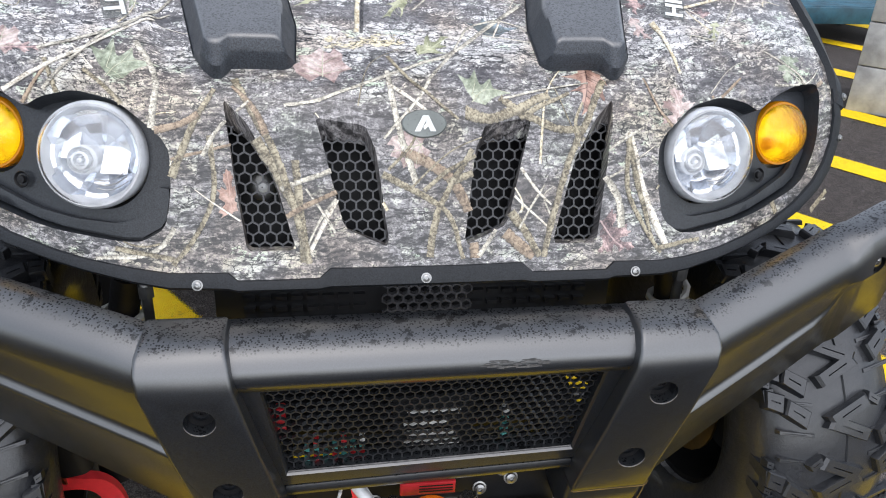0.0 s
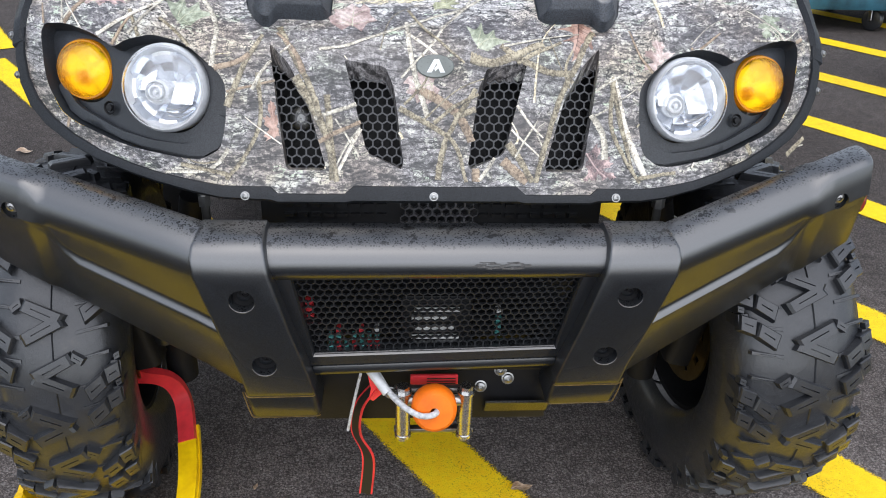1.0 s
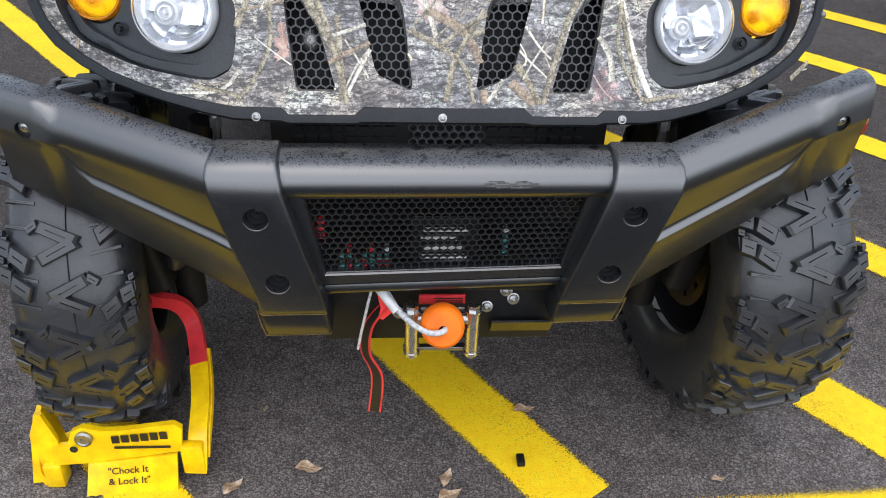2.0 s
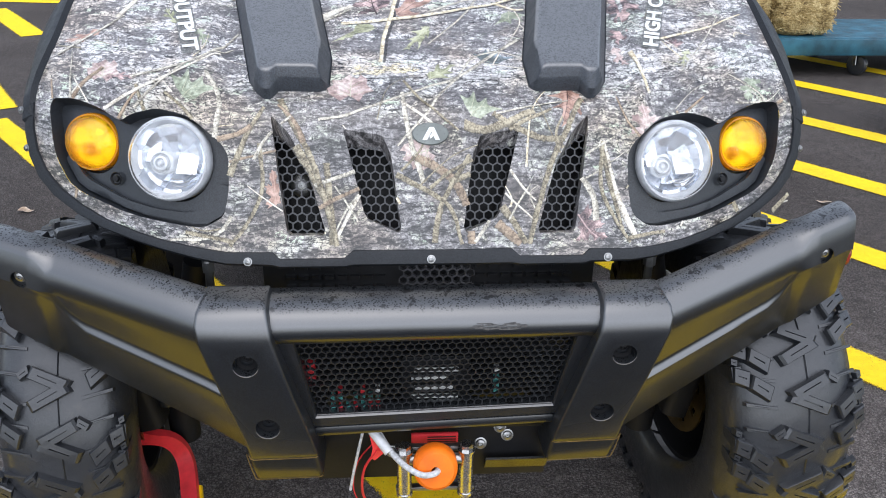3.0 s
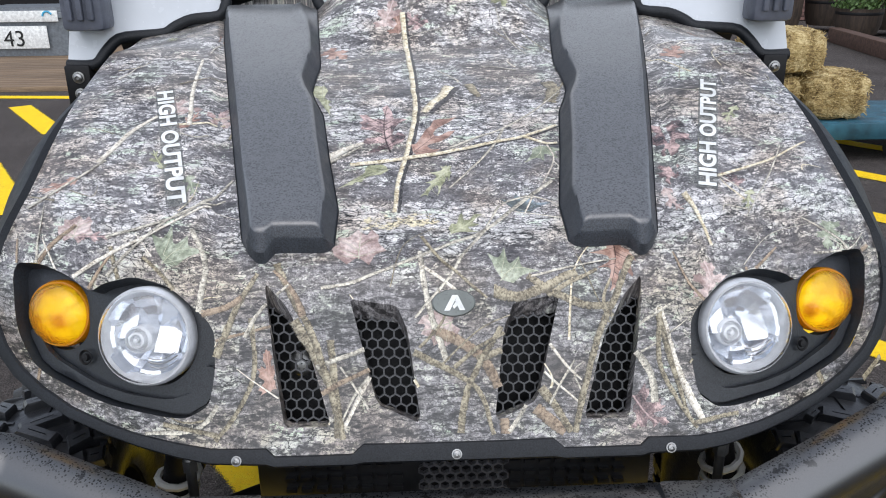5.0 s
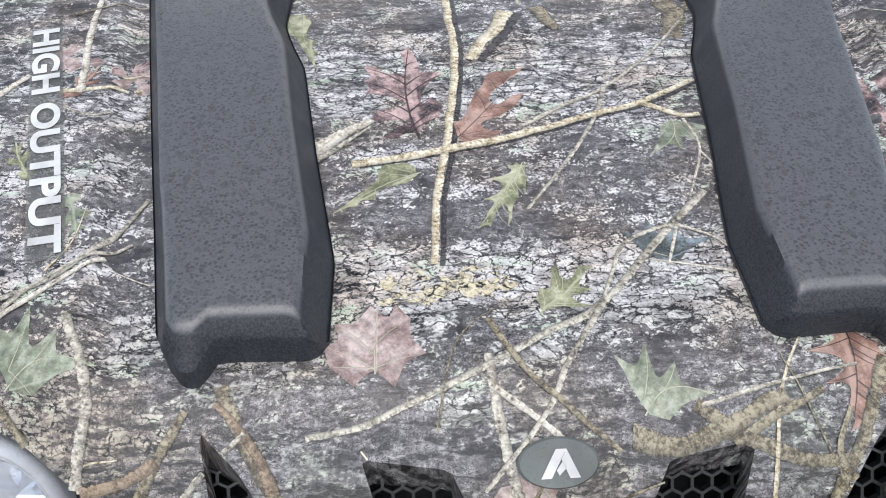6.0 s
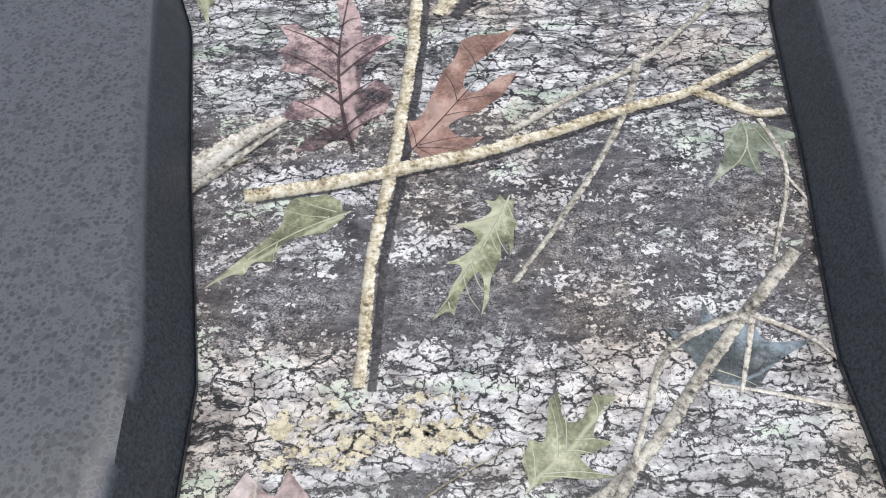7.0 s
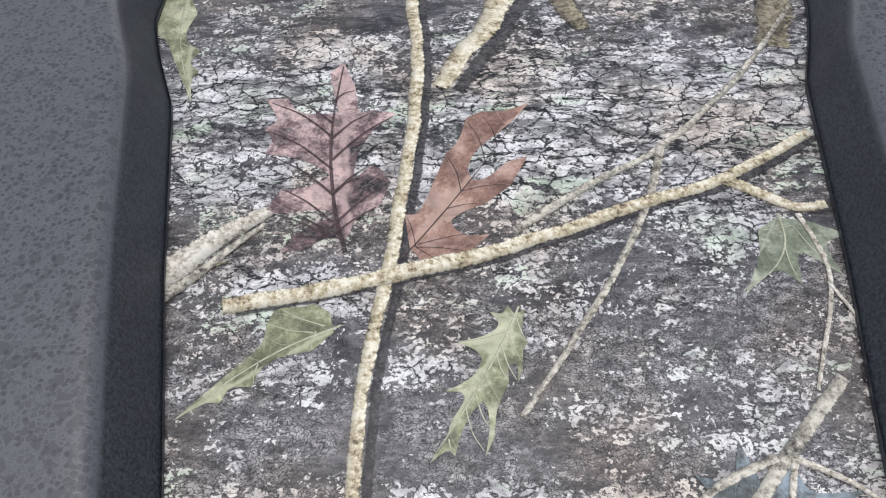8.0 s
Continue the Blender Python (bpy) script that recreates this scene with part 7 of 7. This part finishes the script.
# ==== the wheel lock ====
def wheel_lock():
    t = thing("wheel_lock", (-0.60, 0.13, 0), "yellow and red steel wheel lock clamped on a front tyre", "wheel lock")
    bm = bmesh.new()
    # front plate with an upper edge that rises to the lock barrel
    ring = [(-0.712, 0.105, 0.094), (-0.682, 0.104, 0.100), (-0.668, 0.102, 0.136), (-0.645, 0.100, 0.150), (-0.612, 0.100, 0.140), (-0.575, 0.101, 0.140), (-0.482, 0.103, 0.152),
            (-0.468, 0.103, 0.140), (-0.474, 0.100, 0.086), (-0.650, 0.096, 0.062), (-0.712, 0.098, 0.056)]
    loft(bm, [ring, [(x, y + 0.012, z) for x, y, z in ring]])
    part("front_plate", bm, YELLOW, t, "yellow steel plate with black print")
    bm = bmesh.new()
    loft(bm, [[(-0.752, 0.10, 0.035), (-0.742, 0.10, 0.0), (-0.742, 0.21, 0.0), (-0.758, 0.215, 0.10), (-0.765, 0.195, 0.118), (-0.758, 0.13, 0.105)],
              [(-0.742, 0.10, 0.035), (-0.732, 0.10, 0.0), (-0.732, 0.21, 0.0), (-0.748, 0.215, 0.10), (-0.755, 0.195, 0.118), (-0.748, 0.13, 0.105)]])
    box(bm, (-0.735, 0.092, 0.0), (-0.700, 0.13, 0.056), 0.005)
    part("side_plate", bm, YELLOW, t)
    bm = bmesh.new()
    face = [(-0.765, 0.104, 0.002), (-0.752, 0.118, 0.100), (-0.738, 0.126, 0.158), (-0.726, 0.126, 0.156), (-0.701, 0.112, 0.106), (-0.704, 0.108, 0.060), (-0.716, 0.104, 0.008)]
    loft(bm, [face, [(x, y + 0.010, z) for x, y, z in face]])
    part("front_flange", bm, YELLOW, t)
    bm = bmesh.new()
    n = 22
    a = [Vector((-0.648 + 0.166 * i / n, 0.095, 0.062 + 0.020 * i / n)) for i in range(n + 1)]
    b = [Vector((-0.653 + 0.166 * i / n, 0.066 + 0.012 * i / n + 0.003 * (i % 2), 0.004)) for i in range(n + 1)]
    loft(bm, [[p, q, q + Vector((0, 0.006, 0.002)), p + Vector((0, 0.006, 0.0))] for p, q in zip(a, b)])
    part("chock_plate", bm, YELLOW, t, "yellow chock plate with a toothed edge")
    # arm: yellow below, red above, hooking in behind the rim
    path = curve_pts([(-0.452, 0.100, 0.030), (-0.446, 0.118, 0.095), (-0.452, 0.20, 0.128), (-0.468, 0.28, 0.160), (-0.484, 0.335, 0.205), (-0.508, 0.338, 0.252), (-0.560, 0.325, 0.275), (-0.630, 0.325, 0.280)], 6)
    wide = [Vector((1.0, 0.1, 0.25))] * len(path)
    cutp = 17
    bm = ribbon(bmesh.new(), path[:cutp + 1], wide[:cutp + 1], 0.036, 0.012)
    box(bm, (-0.476, 0.094, 0.030), (-0.434, 0.116, 0.100), 0.004)
    part("arm", bm, YELLOW, t)
    bm = ribbon(bmesh.new(), [p + Vector((0.012, 0.012, -0.004)) for p in path[3:cutp + 3]], wide[3:cutp + 3], 0.018, 0.010)
    part("arm_flange", bm, YELLOW, t)
    bm = ribbon(bmesh.new(), path[cutp:], wide[cutp:], 0.032, 0.016)
    part("hook_arm", bm, RED, t, "red coated hook arm")
    bm = bmesh.new()
    revolve(bm, [(0.016, -0.002), (0.016, 0.006), (0.012, 0.008), (0.010, 0.006), (0.005, 0.006), (0.005, 0.003), (0.0005, 0.003)], (-0.645, 0.100, 0.124), (0, -1, 0.1), 24)
    part("lock_barrel", bm, STEEL, t, "round steel lock barrel")
    bm = bmesh.new()
    revolve(bm, [(0.0075, 0.001), (0.0005, 0.0015)], (-0.668, 0.0975, 0.098), (0, -1, 0.1), 14)
    part("keyhole", bm, BLACK_INK, t)
    # maker's name and web address as bars
    for k in range(6):
        x, z, bm = -0.596 + k * 0.0175, 0.112 + 0.0014 * k, bmesh.new()
        box(bm, (x, 0.0965 + 0.0004 * k, z), (x + 0.0135, 0.0985 + 0.0004 * k, z + 0.017))
        part("print_bar", bm, BLACK_INK, t)
    bm = bmesh.new()
    box(bm, (-0.594, 0.0955, 0.099), (-0.492, 0.0985, 0.1025))
    part("print_bar", bm, BLACK_INK, t, "thin black print bar")
    for text, v in (('"Chock It', 0.42), ('& Lock It"', 0.74)):
        bm = letters(text, 0.019, 0.0002)
        for q in bm.verts:
            f = v - q.co.y * 15
            p = Vector((-0.612, 0.0940, 0.067)).lerp(Vector((-0.612, 0.0700, 0.007)), f)
            q.co = Vector((p.x + q.co.x, p.y - 0.001 + q.co.x * 0.04, p.z + 0.002 + q.co.x * 0.09 * (1 - f)))
        part("slogan", bm, BLACK_INK, t, "black slogan print", sharp=-60)


wheel_lock()


# ==== things round about ====
def leaf_on_ground(x, y, size, turn, mat=DEAD_LEAF, kind="plain"):
    m = pose(x, y, 0.006, 0, 0, turn)
    bm = leaf_mesh(kind, lambda u, v: m @ Vector((size * (u - 0.5), size * v, 0.004 + 0.012 * size / 0.05 * (v * v * 4 + 0.25 * math.sin(u * 7)))))
    single("fallen_leaf", bm, mat, (x, y, 0.004), "dry tan fallen leaf on asphalt", "leaf", "fallen leaves", sharp=-80)


for x, y, size, turn in ((-0.244, 0.119, 0.055, 5), (-0.382, 0.077, 0.05, 60), (0.029, 0.090, 0.05, 80), (0.031, 0.045, 0.055, 40), (0.565, 0.072, 0.03, 15),
                         (-1.53, 2.11, 0.07, 10), (1.777, 2.12, 0.07, 160), (0.205, 0.275, 0.05, 20), (-0.348, 0.29, 0.02, 90), (0.18, 0.90, 0.05, 30), (2.05, 3.0, 0.06, 20), (-1.2, 1.5, 0.05, 70)):
    leaf_on_ground(x, y, size, turn)
bm = bmesh.new()
box(bm, (0.170, 0.118, 0.004), (0.186, 0.146, 0.016), 0.003)
single("plastic_clip", bm, DARK, (0.178, 0.132, 0.004), "small black plastic clip on the asphalt", "clip")


def bale(x0, x1, y0, y1, z0, z1, seed, label):
    t = thing("straw_bale", ((x0 + x1) / 2, (y0 + y1) / 2, z0), label, "straw bale", "bales on the cart")
    bm = bmesh.new()
    box(bm, (x0, y0, z0), (x1, y1, z1), 0.05)
    bmesh.ops.subdivide_edges(bm, edges=bm.edges, cuts=7, use_grid_fill=True)
    for v in bm.verts:
        p = v.co * 9 + Vector((seed, 0, 0))
        c = Vector(((x0 + x1) / 2, (y0 + y1) / 2, (z0 + z1) / 2))
        h = Vector(((x1 - x0) / 2, (y1 - y0) / 2, (z1 - z0) / 2))
        q = Vector([(v.co[k] - c[k]) / h[k] for k in range(3)])
        soft = 1 / max(1.0, (abs(q.x) ** 4 + abs(q.y) ** 4 + abs(q.z) ** 4) ** 0.25)
        v.co = Vector([c[k] + q[k] * soft * h[k] * 1.03 for k in range(3)])
        v.co += Vector((noise.noise(p), noise.noise(p + Vector((9, 2, 4))), noise.noise(p + Vector((3, 8, 1))))) * 0.026
        v.co.z = max(v.co.z, z0)
    part("body", bm, STRAW, t, "packed straw")
    rng = random.Random(seed)
    bm = bmesh.new()
    for _ in range(1000):
        f = rng.randrange(3)
        p = Vector((rng.uniform(x0, x1), y0, rng.uniform(z0 + 0.02, z1))) if f == 0 else Vector((rng.uniform(x0, x1), rng.uniform(y0, y1), z1)) if f == 1 else Vector((x0 if rng.random() < 0.7 else x1, rng.uniform(y0, y1), rng.uniform(z0 + 0.02, z1)))
        d = Vector((rng.uniform(-1, 1), rng.uniform(-1, 0.6), rng.uniform(-0.7, 0.7))).normalized() * rng.uniform(0.018, 0.050)
        s = Vector((rng.uniform(-1, 1), 0, rng.uniform(-1, 1))).normalized() * 0.0028
        d[1 if f == 0 else 2 if f == 1 else 0] *= 0.25
        k = Vector([(p[j] - (lo + hi) / 2) / ((hi - lo) / 2) for j, (lo, hi) in enumerate(((x0, x1), (y0, y1), (z0, z1)))])
        soft = 1 / max(1.0, (abs(k.x) ** 4 + abs(k.y) ** 4 + abs(k.z) ** 4) ** 0.25)
        q = Vector([(lo + hi) / 2 + k[j] * soft * (hi - lo) / 2 * 1.05 for j, (lo, hi) in enumerate(((x0, x1), (y0, y1), (z0, z1)))])
        vs = [bm.verts.new(c) for c in (q - d - s, q - d + s, q + d + s, q + d - s)]
        bm.faces.new(vs)
    tagged(part("loose_straw", bm, STRAW, t, "loose straw ends", sharp=-60), kind="stuff")


def cart():
    t = thing("flat_cart", (3.0, 4.8, 0), "blue painted flat garden cart with swivel castors", "cart")
    bm = bmesh.new()
    box(bm, (2.22, 4.36, 0.192), (4.0, 5.10, 0.232), 0.006)
    part("deck", bm, BLUE, t, "worn blue frame")
    for k in range(5):
        bm = bmesh.new()
        box(bm, (2.22, 4.36 + k * 0.148, 0.234), (4.0, 4.36 + k * 0.148 + 0.142, 0.262), 0.004)
        part("board", bm, BLUE, t, "worn blue board")
    bm = bmesh.new()
    box(bm, (2.2, 4.335, 0.15), (4.02, 4.358, 0.257), 0.004)
    box(bm, (2.2, 5.102, 0.15), (4.02, 5.125, 0.257), 0.004)
    part("side_rail", bm, BLUE, t)
    for x in (2.45, 3.14, 3.8):
        for y in (4.42, 5.00):
            if x == 2.45 and y < 4.5:
                continue
            bm = bmesh.new()
            revolve(bm, [(0.012, -0.022), (0.045, -0.024), (0.068, -0.018), (0.072, 0), (0.068, 0.018), (0.045, 0.024), (0.012, 0.022)], (x, y, 0.072), (1, 0.5, 0), 28)
            c = part("castor", bm, RUBBER, t, "dark rubber castor")
            bm = bmesh.new()
            for e in (-0.030, 0.030):
                ribbon(bm, [(x + e, y + e * 0.5, 0.07), (x + e, y + 0.02 + e * 0.5, 0.15)], (0, 1, 0), 0.04, 0.005)
            box(bm, (x - 0.05, y - 0.04, 0.15), (x + 0.05, y + 0.06, 0.158), 0.002)
            part("fork", bm, STEEL, c, "steel castor fork")


cart()
bale(2.50, 2.93, 4.40, 4.85, 0.263, 0.557, 3, "rounded straw bale on a blue cart")
bale(2.12, 2.48, 4.42, 4.85, 0.263, 0.542, 5, "straw bale on the cart's end")
bale(2.14, 2.60, 4.40, 4.85, 0.567, 0.832, 8, "straw bale stacked on another bale")


def boardwalk():
    t = tagged(thing("boardwalk", (-6, 9.5, 0), "weathered brown boardwalk beside the lot", "boardwalk"), kind="structure")
    for k in range(36):
        y = 7.80 + k * 0.150
        bm = bmesh.new()
        box(bm, (-9.0, y, 0.0), (-2.2, y + 0.143, 0.05), 0.004)
        part("plank", bm, PLANK, t)


boardwalk()


def tote():
    t = thing("storage_tote", (-4.9, 10.6, 0.05), "grey plastic tote with a white price card", "tote")
    far = Matrix.Translation((-4.48, 10.4, 0.052)) @ Matrix.Scale(1.06, 4) @ Matrix.Translation((3.56, -8.1, -0.052))
    bm = bmesh.new()
    loft(bm, [rect_ring(-4.55 - e, -3.63 + e, 8.15 - e, 8.75 + e, 0.04, z) for z, e in ((0.052, 0.0), (0.50, 0.03), (0.515, 0.06), (0.57, 0.06), (0.58, 0.05))])
    loft(bm, [rect_ring(-4.6, -3.60, 8.10, 8.8, 0.05, z) for z in (0.585, 0.64)])
    for q in range(4):
        box(bm, (-3.61, 8.12, 0.10 + q * 0.09), (-3.56, 8.22, 0.15 + q * 0.09), 0.008)
    bm.transform(far)
    part("body", bm, TOTE, t)
    bm = bmesh.new()
    box(bm, (-4.55, 8.085, 0.15), (-3.86, 8.095, 0.42), 0.002)
    bm.transform(far)
    card = part("price_card", bm, WHITE_INK, t, "white price card with black numerals")
    bm = letters("43", 0.27, 0.0)
    bm.transform(Matrix.Translation((-4.40, 8.078, 0.18)) @ Matrix.Rotation(radians(90), 4, "X"))
    bm.transform(far)
    part("numerals", bm, BLACK_INK, card, "black 43", sharp=-60)
    bm = bmesh.new()
    box(bm, (-4.55, 8.075, 0.47), (-3.70, 8.09, 0.60), 0.003)
    bm.transform(far)
    band = part("label_band", bm, WHITE_INK, t, "white label band with a ring mark")
    bm = bmesh.new()
    tube(bm, [(-3.82 + 0.055 * math.cos(radians(a)), 8.07, 0.535 + 0.055 * math.sin(radians(a))) for a in range(20, 190, 10)], 0.012, 8)
    bm.transform(far)
    part("ring_mark", bm, plain("teal_ink", (0.05, 0.35, 0.55), 0.4), band, "blue ring mark")


tote()


def block_stack():
    t = thing("block_stack", (3.1, 3.3, 0), "stack of grey concrete blocks", "blocks")
    for row, (z0, z1) in enumerate(((0.0, 0.235), (0.24, 0.455), (0.46, 0.70))):
        for q in range(3):
            x0 = 2.60 + q * 0.42 - (0.0, 0.20, 0.10)[row] * (q > 0)
            x1 = 2.60 + (q + 1) * 0.42 - (0.0, 0.20, 0.10)[row] - 0.006
            bm = bmesh.new()
            box(bm, (x0, 3.00, z0), (x1, 3.45, z1), 0.008, Matrix.Translation((2.6, 3.0, 0)) @ Matrix.Rotation(radians(-38), 4, "Z") @ Matrix.Translation((-2.6, -3.0, 0)))
            part("block", bm, CONCRETE, t)


block_stack()


def planter(x, y, r, h, flower, seed):
    t = thing("planter", (x, y, 0.1), "dark wooden half barrel planted with a green bush" + (" in yellow flower" if flower else ""), "planter", "planters along the kerb")
    bm = bmesh.new()
    revolve(bm, [(r * 0.82, 0.0), (r * 0.95, h * 0.35), (r, h), (r * 0.93, h), (r * 0.9, h * 0.8), (0.01, h * 0.8)], (x, y, 0.1), (0, 0, 1), 28)
    barrel = part("barrel", bm, BARREL, t, "dark wooden half barrel")
    bm = bmesh.new()
    for z in (0.25, 0.75):
        revolve(bm, [(r * (0.86 + 0.16 * z), h * z), (r * (0.875 + 0.16 * z), h * z + 0.01), (r * (0.875 + 0.16 * z), h * z + 0.04), (r * (0.86 + 0.16 * z), h * z + 0.05)], (x, y, 0.1), (0, 0, 1), 28)
    part("hoop", bm, DARK, barrel, "dark iron hoop")
    rng = random.Random(seed)
    for nm, mat, count, size in (("foliage", FOLIAGE, 900, 0.035), ("flowers", FLOWER, 150 if flower else 0, 0.022)):
        if not count:
            continue
        bm = bmesh.new()
        for _ in range(count):
            d = Vector((rng.gauss(0, 1), rng.gauss(0, 1), abs(rng.gauss(0, 1)) * 0.9)).normalized()
            rad = r * (1.15 if nm == "flowers" else rng.uniform(0.55, 1.15)) * (1 + 0.2 * noise.noise(d * 3 + Vector((seed, 0, 0))))
            p = Vector((x, y, 0.1 + h)) + d * rad
            a, b, _ = frame_of(d + Vector((rng.uniform(-0.8, 0.8), rng.uniform(-0.8, 0.8), rng.uniform(-0.8, 0.8))))
            bm.faces.new([bm.verts.new(p + a * size * u + b * size * v) for u, v in ((-1, 0), (0, -0.5), (1, 0), (0, 0.5))])
        tagged(part(nm, bm, mat, t, sharp=-60), kind="stuff")


for x, y, r, h, fl, sd in ((6.50, 11.3, 0.33, 0.36, False, 2), (7.05, 10.4, 0.37, 0.38, True, 3), (5.95, 12.6, 0.30, 0.55, False, 4), (7.35, 11.9, 0.38, 0.40, True, 6),
                           (6.75, 12.7, 0.38, 0.45, False, 7), (7.9, 9.7, 0.40, 0.40, True, 9)):
    planter(x, y, r, h, fl, sd)


def kerb_timber():
    bm = bmesh.new()
    box(bm, (-3.2, -0.09, 0.0), (2.6, 0.09, 0.20), 0.012)
    bm.transform(Matrix.Translation((5.75, 8.6, 0)) @ Matrix.Rotation(radians(82), 4, "Z"))
    single("timber_kerb", bm, TIMBER, (5.75, 8.6, 0), "brown landscaping timber lying along a bed", "timber", kind="structure")


kerb_timber()


def back_wall():
    """A dark brick building front that closes the view behind the planters."""
    t = tagged(thing("wall_north", (2, 14.6, 0), "dark brick wall behind the planters", "wall"), kind="structure")
    bm = bmesh.new()
    box(bm, (-14, 14.5, 0), (16, 14.9, 3.2))
    part("mortar", bm, DARK, t)
    bm = bmesh.new()
    box(bm, (-0.104, -0.02, 0.0), (0.104, 0.03, 0.062), 0.003)
    bm.transform(Matrix.Scale(K, 4))
    me = mesh_of(bm, BRICK)
    for row in range(12):
        for q in range(24):
            ob = new("brick", me)
            ob.parent = t
            ob.location = (Vector((3.4 + q * 0.218 + (row % 2) * 0.109, 14.49, 0.02 + row * 0.072)) - ORIGIN[t.name]) * K


back_wall()


def price_tag():
    bm = bmesh.new()
    box(bm, (-0.05, -0.004, -0.14), (0.05, 0.004, 0.14), 0.002)
    m = Matrix.Translation((3.72, 8.0, 0.72)) @ Matrix.Rotation(radians(38), 4, "Y")
    bm.transform(m)
    t = thing("price_tag", (3.7, 8.0, 0), "slanted white tag with a red field on a stake", "tag")
    part("card", bm, WHITE_INK, t)
    bm = bmesh.new()
    box(bm, (-0.046, -0.007, -0.06), (0.046, -0.0045, 0.10), 0.001)
    bm.transform(m)
    part("field", bm, RED, t, "red printed field")
    bm = bmesh.new()
    tube(bm, [(3.70, 8.01, 0.0), (3.71, 8.01, 0.70)], 0.006, 8)
    part("stake", bm, DARK, t, "thin dark stake")


price_tag()
